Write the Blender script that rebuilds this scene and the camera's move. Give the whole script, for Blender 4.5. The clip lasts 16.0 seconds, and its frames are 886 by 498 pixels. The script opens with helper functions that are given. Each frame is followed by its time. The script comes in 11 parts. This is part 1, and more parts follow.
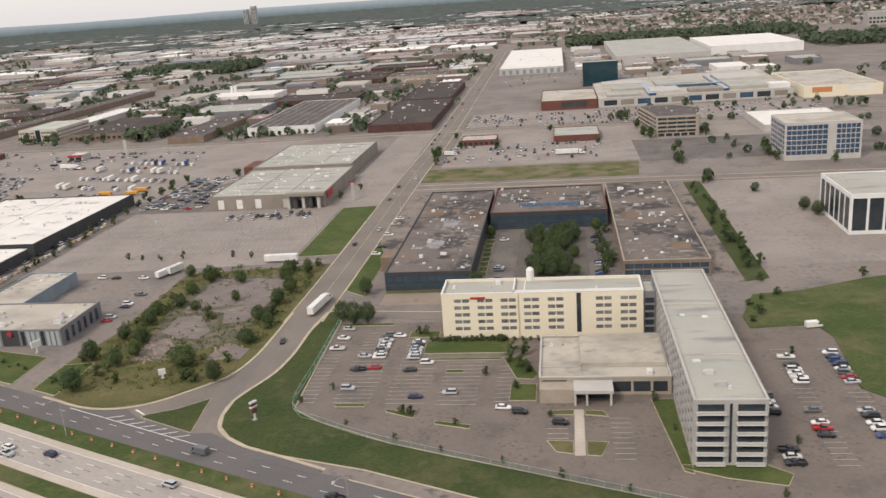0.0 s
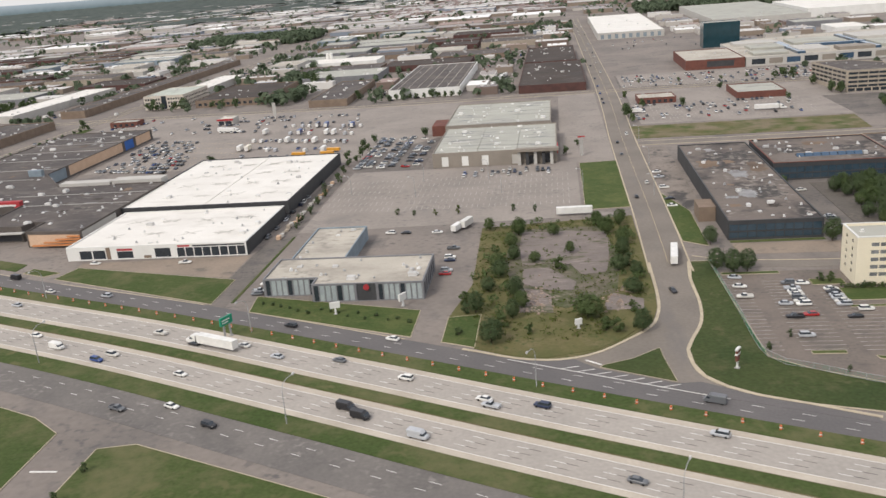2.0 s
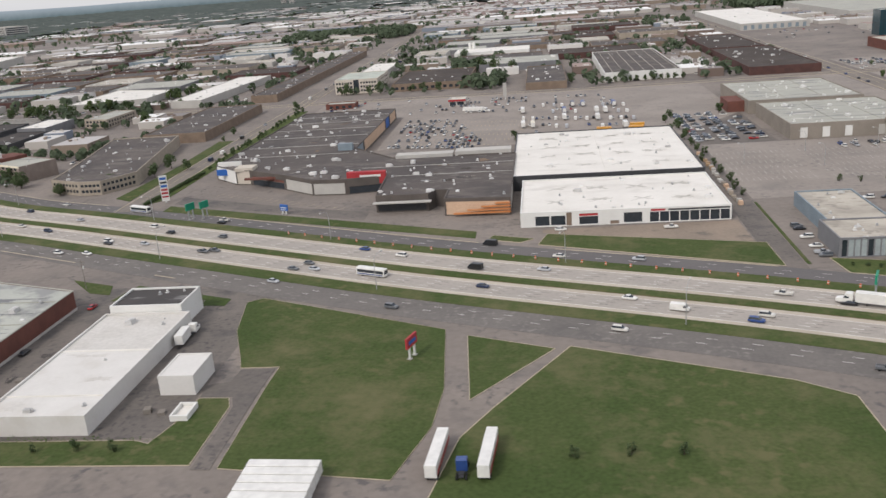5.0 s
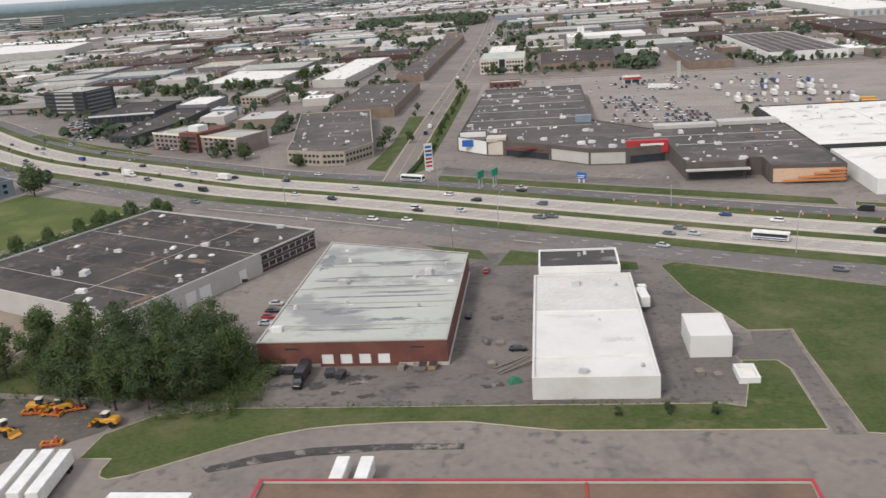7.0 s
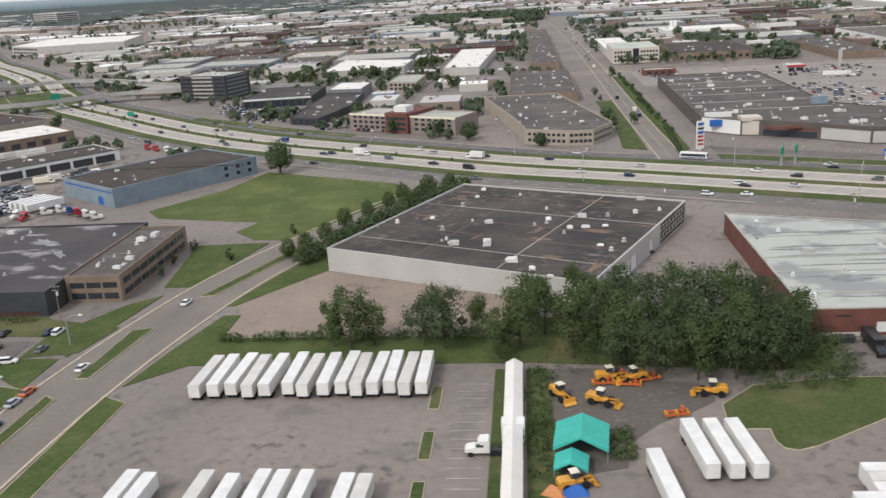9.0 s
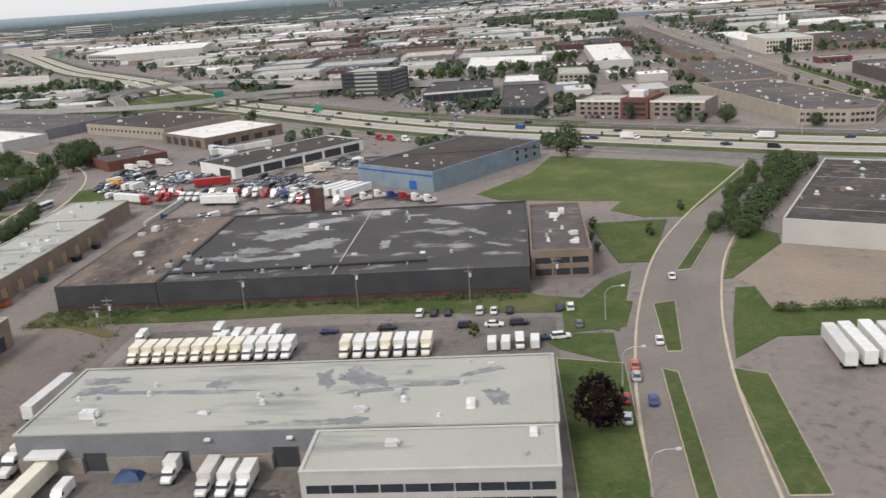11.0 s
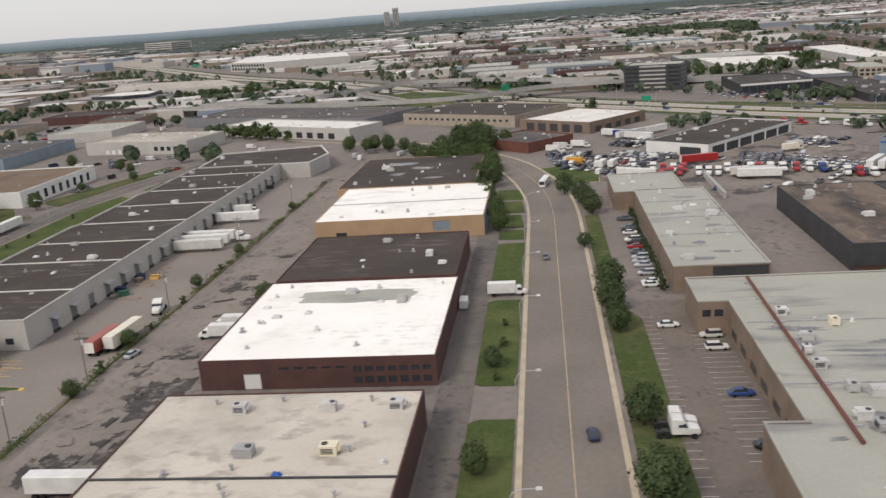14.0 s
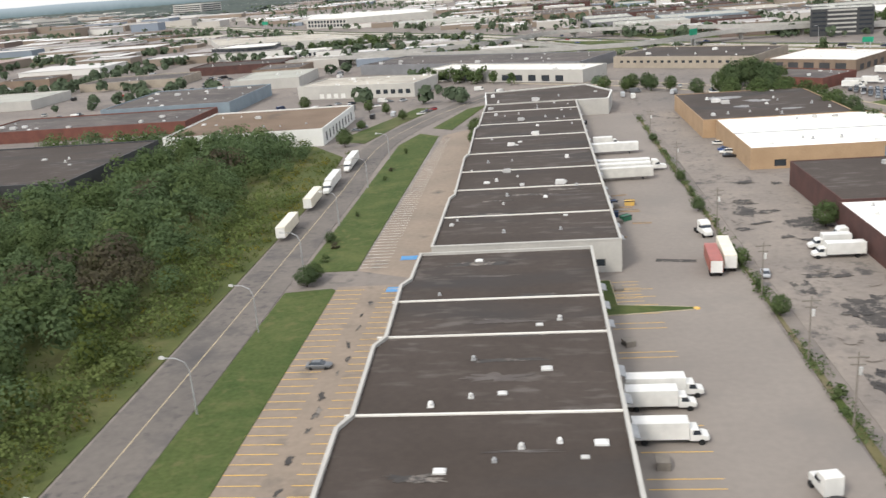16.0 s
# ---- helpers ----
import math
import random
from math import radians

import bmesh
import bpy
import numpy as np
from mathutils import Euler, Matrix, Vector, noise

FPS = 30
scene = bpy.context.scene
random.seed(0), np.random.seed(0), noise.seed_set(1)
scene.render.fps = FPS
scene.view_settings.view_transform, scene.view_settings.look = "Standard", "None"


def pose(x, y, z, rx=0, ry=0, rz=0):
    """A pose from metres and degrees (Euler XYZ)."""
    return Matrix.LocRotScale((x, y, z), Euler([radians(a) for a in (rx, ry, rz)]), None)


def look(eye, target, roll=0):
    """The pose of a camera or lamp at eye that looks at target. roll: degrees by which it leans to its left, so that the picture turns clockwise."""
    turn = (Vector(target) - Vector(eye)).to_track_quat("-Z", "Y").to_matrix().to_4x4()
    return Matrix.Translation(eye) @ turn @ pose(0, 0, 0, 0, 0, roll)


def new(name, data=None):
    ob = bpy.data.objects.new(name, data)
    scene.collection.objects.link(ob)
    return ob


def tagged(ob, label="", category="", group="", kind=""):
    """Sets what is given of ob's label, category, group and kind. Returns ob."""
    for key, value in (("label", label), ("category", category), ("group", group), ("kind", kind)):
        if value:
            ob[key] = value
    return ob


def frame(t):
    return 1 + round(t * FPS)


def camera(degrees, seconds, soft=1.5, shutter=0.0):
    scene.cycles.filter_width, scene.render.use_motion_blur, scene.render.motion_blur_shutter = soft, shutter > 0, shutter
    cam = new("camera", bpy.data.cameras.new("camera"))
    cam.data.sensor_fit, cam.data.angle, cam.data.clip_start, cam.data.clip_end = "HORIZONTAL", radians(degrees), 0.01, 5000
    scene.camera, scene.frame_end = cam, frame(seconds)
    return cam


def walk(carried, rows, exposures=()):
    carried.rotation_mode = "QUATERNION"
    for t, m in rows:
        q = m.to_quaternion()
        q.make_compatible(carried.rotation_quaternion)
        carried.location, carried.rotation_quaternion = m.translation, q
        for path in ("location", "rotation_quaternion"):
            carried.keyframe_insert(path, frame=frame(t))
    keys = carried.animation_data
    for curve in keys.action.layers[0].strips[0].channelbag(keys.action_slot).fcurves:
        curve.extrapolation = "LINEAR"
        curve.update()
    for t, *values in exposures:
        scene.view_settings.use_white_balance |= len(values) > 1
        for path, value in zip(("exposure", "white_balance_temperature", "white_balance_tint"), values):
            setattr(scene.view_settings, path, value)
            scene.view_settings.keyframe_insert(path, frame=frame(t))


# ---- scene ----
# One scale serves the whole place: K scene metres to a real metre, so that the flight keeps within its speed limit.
K = 0.5636
cam = camera(54.1, 16.0, soft=1.5, shutter=0.12)
METRES, EYE, TILT, LEAN, TURN = 620.0, 66.65, -16.56, 3.95, 7.1
ROWS = [
    (0.0, 0.0, 0.0, 0.0, 0.0, 0.0, -0.0),
    (0.5, -0.0312, 0.0042, -0.0025, 0.03, -0.73, 0.08),
    (1.0, -0.0623, 0.0087, -0.0051, -0.14, -1.42, 0.25),
    (1.5, -0.0935, 0.0133, -0.0077, -0.08, -1.67, 0.49),
    (2.0, -0.1247, 0.0181, -0.0101, -0.13, -1.46, 0.57),
    (2.5, -0.1558, 0.0231, -0.0126, -0.32, -1.21, 0.59),
    (3.0, -0.1867, 0.0279, -0.015, -0.52, -0.99, 0.68),
    (3.5, -0.2177, 0.0329, -0.0175, -0.53, -0.8, 0.78),
    (4.0, -0.2486, 0.0381, -0.02, -0.8, -0.71, 0.85),
    (6.5, -0.4011, 0.064, -0.0325, -0.97, -1.25, 0.36),
    (7.0, -0.4317, 0.0689, -0.035, -0.99, -1.11, 0.28),
    (7.5, -0.4624, 0.0736, -0.0375, -1.1, -0.83, 0.19),
    (8.0, -0.493, 0.0784, -0.0399, -1.25, -1.03, 0.23),
    (8.5, -0.5237, 0.0832, -0.0423, -1.59, -1.11, 0.21),
    (9.0, -0.5544, 0.0884, -0.0448, -2.23, -0.84, 0.02),
    (11.5, -0.7062, 0.1128, -0.0562, -1.99, 0.36, 1.15),
    (12.0, -0.7369, 0.1175, -0.0584, -1.61, 1.09, 1.11),
    (12.5, -0.7678, 0.1223, -0.0606, -1.37, 1.29, 0.99),
    (13.0, -0.7986, 0.1274, -0.0629, -1.25, 1.17, 0.87),
    (13.5, -0.8295, 0.1322, -0.0651, -1.29, 1.25, 0.75),
    (14.0, -0.8603, 0.137, -0.0674, -0.97, 1.33, 0.56),
    (14.5, -0.8913, 0.1412, -0.0696, -0.96, 0.79, 0.47),
    (15.0, -0.9223, 0.1461, -0.072, -1.12, -0.51, 0.54),
    (15.5, -0.9535, 0.1507, -0.0742, -1.26, -1.3, 0.75),
    (16.0, -0.9848, 0.1556, -0.0766, -1.25, -0.8, 0.79),
]
walk(cam, [(t, pose(0, 0, EYE, TILT, LEAN, TURN) @ pose(METRES * x, METRES * y, METRES * z, 90 + pitch, roll, yaw)) for t, x, y, z, yaw, pitch, roll in ROWS],
     exposures=[(0.0, 0.64, 6700, 13), (1.5, 0.69, 6520, 10), (2.5, 0.71, 6420, 11.5), (3.4, 0.73, 6380, 10.5), (4.0, 0.48, 6350, 11.5), (6.5, 0.63, 6300, 11.5), (9.0, 0.68, 6200, 10.5), (11.4, 0.68, 6320, 10.5), (12.2, 0.56, 6450, 11), (13.5, 0.5, 6500, 12), (14.5, 0.34, 6500, 12), (15.0, 0.42, 6500, 11), (15.5, 0.44, 6500, 9), (16.0, 1.02, 6350, 8)])

# ---- light ----
world = bpy.data.worlds.new("sky")
scene.world = world
world.use_nodes = True
wn = world.node_tree.nodes
sky = wn.new("ShaderNodeTexSky")
sky.sky_type = "NISHITA"
sky.sun_disc = False
sky.sun_elevation, sky.sun_rotation = radians(48), radians(215)
sky.air_density, sky.dust_density, sky.ozone_density = 1.0, 1.0, 1.0
cloud = wn.new("ShaderNodeMix")  # thin even overcast drawn over the clear sky
cloud.data_type = "RGBA"
cloud.inputs[0].default_value = 0.75
world.node_tree.links.new(sky.outputs[0], cloud.inputs[6])
place, axes, rise, veil = wn.new("ShaderNodeTexCoord"), wn.new("ShaderNodeSeparateXYZ"), wn.new("ShaderNodeMapRange"), wn.new("ShaderNodeMix")
rise.inputs[3].default_value, rise.inputs[4].default_value = 0.8, 1.1  # an overcast sky brightens towards the zenith
veil.data_type, veil.blend_type = "RGBA", "MULTIPLY"
veil.inputs[0].default_value = 1.0
veil.inputs[6].default_value = (6.4, 6.3, 6.45, 1)
world.node_tree.links.new(place.outputs["Generated"], axes.inputs[0])
world.node_tree.links.new(axes.outputs[2], rise.inputs[0])
world.node_tree.links.new(rise.outputs[0], veil.inputs[7])
world.node_tree.links.new(veil.outputs[2], cloud.inputs[7])
wn["Background"].inputs["Strength"].default_value = 0.11
world.node_tree.links.new(cloud.outputs[2], wn["Background"].inputs["Color"])
sun = new("sun", bpy.data.lights.new("sun", "SUN"))
sun.data.energy, sun.data.angle, sun.data.color = 1.5, radians(14), (1.0, 0.93, 0.84)
sun.matrix_world = look((-300, -250, 400), (-60, 100, 0))


# ---- materials ----
def material(name, a, b=None, scale=0.3, fine=3.0, rough=0.85, metal=0.0, bump=0.0, stain=None, stain_scale=0.12, stain_lo=0.55, tint=0.0, spec=0.3, island=0.0, stretch=(1, 1, 1), crack=0.0, spots=None, frag=0.55, edge=0.14, grit=0.84):
    """A surface of two colours mixed at a coarse and a fine scale, with stains, and a tint for each object or island."""
    m = bpy.data.materials.new(name)
    m.use_nodes = True
    t, n = m.node_tree, m.node_tree.nodes
    p = n["Principled BSDF"]
    p.inputs["Roughness"].default_value, p.inputs["Metallic"].default_value = rough, metal
    p.inputs["Specular IOR Level"].default_value = spec
    b = b or tuple(c * 0.85 for c in a)
    geo = n.new("ShaderNodeNewGeometry")

    def noisy(sc, detail, shape=None, coarse_edge=0.5):
        o = n.new("ShaderNodeTexNoise")
        o.inputs["Roughness"].default_value = coarse_edge
        o.inputs["Scale"].default_value, o.inputs["Detail"].default_value = sc, detail
        if shape:
            v = n.new("ShaderNodeVectorMath")
            v.operation = "MULTIPLY"
            v.inputs[1].default_value = shape
            t.links.new(geo.outputs["Position"], v.inputs[0])
            t.links.new(v.outputs[0], o.inputs["Vector"])
        else:
            t.links.new(geo.outputs["Position"], o.inputs["Vector"])
        return o

    def mixed(kind, fac, c1, c2):
        o = n.new("ShaderNodeMix")
        o.data_type, o.blend_type = "RGBA", kind
        for s, v in ((o.inputs[0], fac), (o.inputs[6], c1), (o.inputs[7], c2)):
            if isinstance(v, (int, float)):
                s.default_value = v
            elif isinstance(v, tuple):
                s.default_value = (*v, 1)
            else:
                t.links.new(v, s)
        return o.outputs[2]

    def ramp(v, lo, hi):
        o = n.new("ShaderNodeMapRange")
        o.inputs[1].default_value, o.inputs[2].default_value = lo, hi
        t.links.new(v, o.inputs[0])
        return o.outputs[0]

    coarse, small = noisy(scale, 4), noisy(fine, 3)
    c = mixed("MIX", ramp(coarse.outputs[0], 0.35, 0.65), a, b)
    grain = ramp(small.outputs[0], 0.3, 0.75)
    c = mixed("MULTIPLY", grain, c, (grit, grit, grit))
    if stain:
        s = noisy(stain_scale, 8, stretch, frag)
        c = mixed("MIX", ramp(s.outputs[0], stain_lo - edge * 0.4, stain_lo + edge), c, stain)
    if spots:
        f = noisy(stain_scale * 6.5, 3, stretch)
        g = noisy(stain_scale * 0.8, 2)
        w = n.new("ShaderNodeMath")
        w.operation = "MULTIPLY"
        t.links.new(ramp(f.outputs[0], 0.53, 0.68), w.inputs[0])
        t.links.new(ramp(g.outputs[0], 0.42, 0.62), w.inputs[1])
        c = mixed("MIX", w.outputs[0], c, spots)
    if crack:
        vo = n.new("ShaderNodeTexVoronoi")
        vo.feature = "DISTANCE_TO_EDGE"
        vo.inputs["Scale"].default_value = crack
        t.links.new(geo.outputs["Position"], vo.inputs["Vector"])
        line = n.new("ShaderNodeMath")
        line.operation = "LESS_THAN"
        line.inputs[1].default_value = 0.012
        t.links.new(vo.outputs["Distance"], line.inputs[0])
        c = mixed("MULTIPLY", line.outputs[0], c, (0.72, 0.7, 0.68))
    if tint or island:
        if island:
            r = geo.outputs["Random Per Island"]
        else:
            info = n.new("ShaderNodeObjectInfo")
            r = info.outputs["Random"]
        h = n.new("ShaderNodeHueSaturation")
        k = n.new("ShaderNodeMapRange")
        k.inputs[3].default_value, k.inputs[4].default_value = 1 - max(tint, island), 1 + max(tint, island)
        t.links.new(r, k.inputs[0])
        t.links.new(k.outputs[0], h.inputs["Value"])
        t.links.new(c, h.inputs["Color"])
        c = h.outputs[0]
    t.links.new(c, p.inputs["Base Color"])
    if bump:
        u = n.new("ShaderNodeBump")
        u.inputs["Strength"].default_value, u.inputs["Distance"].default_value = bump, 0.08
        t.links.new(small.outputs[0], u.inputs["Height"])
        t.links.new(u.outputs[0], p.inputs["Normal"])
    return m


M = {}
M["ground"] = material("weathered_asphalt", (0.232, 0.199, 0.171), (0.175, 0.152, 0.133), 0.03, 0.8, 0.95, bump=0.2, stain=(0.125, 0.113, 0.104), stain_scale=0.1, stain_lo=0.59, spots=(0.105, 0.096, 0.09))
M["asphalt"] = material("asphalt", (0.168, 0.146, 0.127), (0.128, 0.113, 0.1), 0.06, 1.2, 0.92, bump=0.15, stain=(0.08, 0.074, 0.07), stain_scale=0.15, stain_lo=0.57, spots=(0.065, 0.06, 0.058))
M["road"] = material("road_asphalt", (0.205, 0.178, 0.149), (0.17, 0.148, 0.125), 0.08, 1.6, 0.9, stain=(0.14, 0.127, 0.116), stain_scale=0.14, stain_lo=0.6, stretch=(1, 0.3, 1))
M["dark_road"] = material("dark_asphalt", (0.115, 0.107, 0.104), (0.135, 0.124, 0.119), 0.1, 2.5, 0.9)
M["concrete_road"] = material("concrete_road", (0.47, 0.415, 0.34), (0.39, 0.34, 0.275), 0.12, 2.0, 0.9)
M["lane"] = material("lane_concrete", (0.36, 0.326, 0.285), (0.325, 0.296, 0.26), 0.15, 1.5, 0.9)
M["service_road"] = material("worn_service_asphalt", (0.165, 0.149, 0.134), (0.135, 0.123, 0.112), 0.1, 1.6, 0.9, stain=(0.1, 0.092, 0.085), stain_scale=0.14, stain_lo=0.58, spots=(0.2, 0.182, 0.164), frag=0.65)
M["rubble_ground"] = material("broken_concrete_ground", (0.165, 0.135, 0.105), (0.115, 0.1, 0.07), 0.2, 2.0, 0.95, bump=0.4, stain=(0.07, 0.078, 0.034), stain_scale=0.13, stain_lo=0.44, spots=(0.19, 0.158, 0.125), frag=0.7)
M["grass"] = material("grass", (0.057, 0.083, 0.026), (0.076, 0.097, 0.034), 0.05, 1.6, 0.95, bump=0.6, stain=(0.118, 0.113, 0.056), stain_scale=0.06, stain_lo=0.53, spec=0.1, spots=(0.11, 0.108, 0.05), frag=0.7, grit=0.66)
M["lush_grass"] = material("lush_grass", (0.058, 0.086, 0.027), (0.08, 0.102, 0.034), 0.15, 2.0, 0.95, bump=0.6, spec=0.1, stain=(0.1, 0.112, 0.042), stain_scale=0.12, stain_lo=0.54, spots=(0.1, 0.105, 0.042), frag=0.7, grit=0.68)
M["meadow"] = material("meadow_grass", (0.096, 0.116, 0.038), (0.076, 0.099, 0.033), 0.08, 2.0, 0.95, bump=0.7, spec=0.1, stain=(0.125, 0.135, 0.05), stain_scale=0.1, stain_lo=0.53, spots=(0.06, 0.09, 0.03), frag=0.7)
M["scrub"] = material("dry_scrub", (0.13, 0.115, 0.055), (0.19, 0.155, 0.105), 0.09, 1.6, 0.95, bump=0.8, stain=(0.065, 0.085, 0.025), stain_scale=0.14, stain_lo=0.5, spec=0.1)
M["dirt"] = material("dark_dirt", (0.1, 0.088, 0.077), (0.14, 0.122, 0.1), 0.2, 2.0, 0.95, bump=0.5, stain=(0.07, 0.063, 0.057), stain_scale=0.2, stain_lo=0.54, spots=(0.16, 0.14, 0.115), frag=0.7)
M["gravel_yard"] = material("worn_yard", (0.245, 0.208, 0.175), (0.18, 0.155, 0.133), 0.12, 1.4, 0.95, stain=(0.066, 0.06, 0.056), stain_scale=0.16, stain_lo=0.545, spots=(0.075, 0.068, 0.062), stretch=(1.0, 0.75, 1), edge=0.06)
M["broken_yard"] = material("broken_asphalt_yard", (0.25, 0.215, 0.182), (0.2, 0.173, 0.15), 0.12, 1.4, 0.95, stain=(0.075, 0.068, 0.063), stain_scale=0.13, stain_lo=0.575, spots=(0.12, 0.107, 0.096), stretch=(1.0, 0.8, 1), frag=0.72, edge=0.05)
M["smooth_yard"] = material("smooth_asphalt_yard", (0.238, 0.208, 0.18), (0.208, 0.182, 0.159), 0.06, 1.4, 0.95, stain=(0.185, 0.165, 0.146), stain_scale=0.1, stain_lo=0.6, grit=0.9)
M["verge_grass"] = material("shaded_verge_grass", (0.046, 0.066, 0.024), (0.066, 0.08, 0.03), 0.07, 1.6, 0.95, bump=0.6, spec=0.1, stain=(0.1, 0.094, 0.046), stain_scale=0.09, stain_lo=0.57, spots=(0.085, 0.085, 0.04), frag=0.7, grit=0.7)
M["kerb"] = material("kerb_concrete", (0.47, 0.4, 0.29), None, 0.5, 3.0, 0.9)
M["cracked_slab"] = material("cracked_slab", (0.2, 0.168, 0.148), (0.165, 0.14, 0.125), 0.2, 2.0, 0.95, bump=0.4, stain=(0.085, 0.085, 0.045), stain_scale=0.16, stain_lo=0.56, stretch=(0.35, 1, 1), spots=(0.24, 0.2, 0.175), frag=0.7, edge=0.05)
M["brown_lot"] = material("brown_asphalt", (0.182, 0.15, 0.126), (0.15, 0.126, 0.107), 0.1, 1.4, 0.93, stain=(0.11, 0.096, 0.084), stain_scale=0.2, stain_lo=0.6, spots=(0.09, 0.08, 0.07))
M["dry_grass"] = material("olive_dry_grass", (0.125, 0.113, 0.05), (0.1, 0.1, 0.041), 0.12, 2.0, 0.95, bump=0.7, spec=0.1, stain=(0.16, 0.13, 0.072), stain_scale=0.18, stain_lo=0.55, spots=(0.06, 0.08, 0.028), frag=0.7)
M["tar"] = material("crumbled_tar", (0.05, 0.046, 0.044), (0.075, 0.067, 0.06), 0.5, 2.5, 0.95, bump=0.3, stain=(0.2, 0.175, 0.15), stain_scale=0.42, stain_lo=0.54, frag=0.7, edge=0.06)
M["tan_lot"] = material("tan_asphalt", (0.27, 0.215, 0.165), (0.225, 0.182, 0.142), 0.1, 1.4, 0.93, stain=(0.1, 0.09, 0.08), stain_scale=0.25, stain_lo=0.64)
M["brush_floor"] = material("green_undergrowth", (0.068, 0.086, 0.03), (0.1, 0.106, 0.042), 0.15, 1.5, 0.95, bump=0.8, stain=(0.12, 0.105, 0.05), stain_scale=0.12, stain_lo=0.6, spec=0.1)
M["white_paint"] = material("road_paint", (0.72, 0.7, 0.65), (0.6, 0.58, 0.54), 0.8, 4.0, 0.8)
M["worn_white"] = material("worn_bay_paint", (0.5, 0.475, 0.43), (0.33, 0.31, 0.28), 0.8, 4.0, 0.85)
M["yellow_paint"] = material("yellow_paint", (0.72, 0.44, 0.1), (0.6, 0.4, 0.14), 0.8, 4.0, 0.8)
M["cream_paint"] = material("faded_yellow_paint", (0.52, 0.42, 0.26), None, 0.8, 4.0, 0.8)
M["roof_bright"] = material("bright_white_membrane", (0.87, 0.84, 0.775), (0.82, 0.79, 0.72), 0.12, 1.5, 0.6, grit=0.96, stain=(0.6, 0.56, 0.5), stain_scale=0.16, stain_lo=0.63, stretch=(0.6, 1, 1), spots=(0.68, 0.64, 0.57))
M["dull_white_roof"] = material("dull_white_membrane", (0.51, 0.485, 0.44), (0.57, 0.545, 0.5), 0.2, 1.5, 0.7)
M["faded_white"] = material("faded_white_metal", (0.61, 0.59, 0.55), (0.56, 0.54, 0.5), 0.15, 2.0, 0.7, grit=0.95, stain=(0.5, 0.47, 0.42), stain_scale=0.15, stain_lo=0.6)
M["roof_white"] = material("white_membrane", (0.69, 0.66, 0.6), (0.63, 0.6, 0.54), 0.12, 1.5, 0.6, grit=0.95, stain=(0.52, 0.49, 0.435), stain_scale=0.2, stain_lo=0.6, stretch=(0.5, 1, 1), spots=(0.62, 0.58, 0.52))
M["roof_grey"] = material("grey_membrane", (0.37, 0.364, 0.31), (0.335, 0.33, 0.283), 0.1, 3.0, 0.75, grit=0.92, stain=(0.17, 0.168, 0.166), stain_scale=0.3, stain_lo=0.6, stretch=(0.22, 1, 1))
M["roof_wet"] = material("blotched_membrane", (0.41, 0.415, 0.36), (0.365, 0.37, 0.325), 0.1, 3.0, 0.6, grit=0.92, stain=(0.235, 0.235, 0.22), stain_scale=0.1, stain_lo=0.545, frag=0.62, stretch=(0.8, 1, 1), edge=0.06)
M["roof_tan"] = material("tan_membrane", (0.46, 0.42, 0.35), (0.39, 0.355, 0.295), 0.09, 2.5, 0.8, grit=0.9, stain=(0.26, 0.233, 0.193), stain_scale=0.09, stain_lo=0.55, stretch=(0.7, 1, 1), spots=(0.23, 0.207, 0.175), frag=0.66)
M["roof_cream"] = material("cream_membrane", (0.57, 0.52, 0.44), (0.49, 0.447, 0.372), 0.09, 2.5, 0.8, grit=0.92, stain=(0.35, 0.315, 0.262), stain_scale=0.09, stain_lo=0.55, stretch=(0.7, 1, 1), spots=(0.34, 0.305, 0.255), frag=0.66)
M["roof_dark"] = material("tar_and_gravel", (0.073, 0.064, 0.06), (0.1, 0.085, 0.076), 0.06, 1.6, 0.95, bump=0.3, stain=(0.14, 0.12, 0.105), stain_scale=0.13, stain_lo=0.58, stretch=(0.5, 1, 1), spots=(0.17, 0.155, 0.14))
M["roof_weathered"] = material("weathered_gravel_roof", (0.167, 0.139, 0.118), (0.119, 0.100, 0.087), 0.07, 1.6, 0.95, bump=0.3, stain=(0.05, 0.045, 0.042), stain_scale=0.07, stain_lo=0.535, edge=0.07, spots=(0.27, 0.24, 0.21), frag=0.62)
M["roof_sooty"] = material("sooty_tar_roof", (0.066, 0.056, 0.05), (0.082, 0.07, 0.061), 0.06, 1.6, 0.95, bump=0.3, stain=(0.036, 0.033, 0.031), stain_scale=0.09, stain_lo=0.47, spots=(0.13, 0.112, 0.095), frag=0.62)
M["roof_brown"] = material("brown_gravel", (0.052, 0.04, 0.032), (0.065, 0.051, 0.042), 0.08, 1.6, 0.95, bump=0.3, stain=(0.042, 0.037, 0.034), stain_scale=0.1, stain_lo=0.57, stretch=(0.45, 1.3, 1), spots=(0.1, 0.086, 0.075))
M["roof_black"] = material("patched_tar", (0.05, 0.046, 0.044), (0.07, 0.062, 0.057), 0.1, 1.6, 0.8, stain=(0.24, 0.23, 0.22), stain_scale=0.2, stain_lo=0.585, stretch=(0.5, 1, 1), edge=0.06)
M["roof_tanbrown"] = material("tan_gravel", (0.15, 0.105, 0.07), (0.19, 0.135, 0.095), 0.1, 1.6, 0.95, stain=(0.06, 0.048, 0.04), stain_scale=0.08, stain_lo=0.62)
M["brick_red"] = material("red_brick", (0.16, 0.065, 0.048), (0.125, 0.052, 0.04), 0.4, 5.0, 0.9)
M["brick_dark"] = material("dark_red_brick", (0.1, 0.05, 0.042), (0.075, 0.04, 0.035), 0.4, 5.0, 0.9)
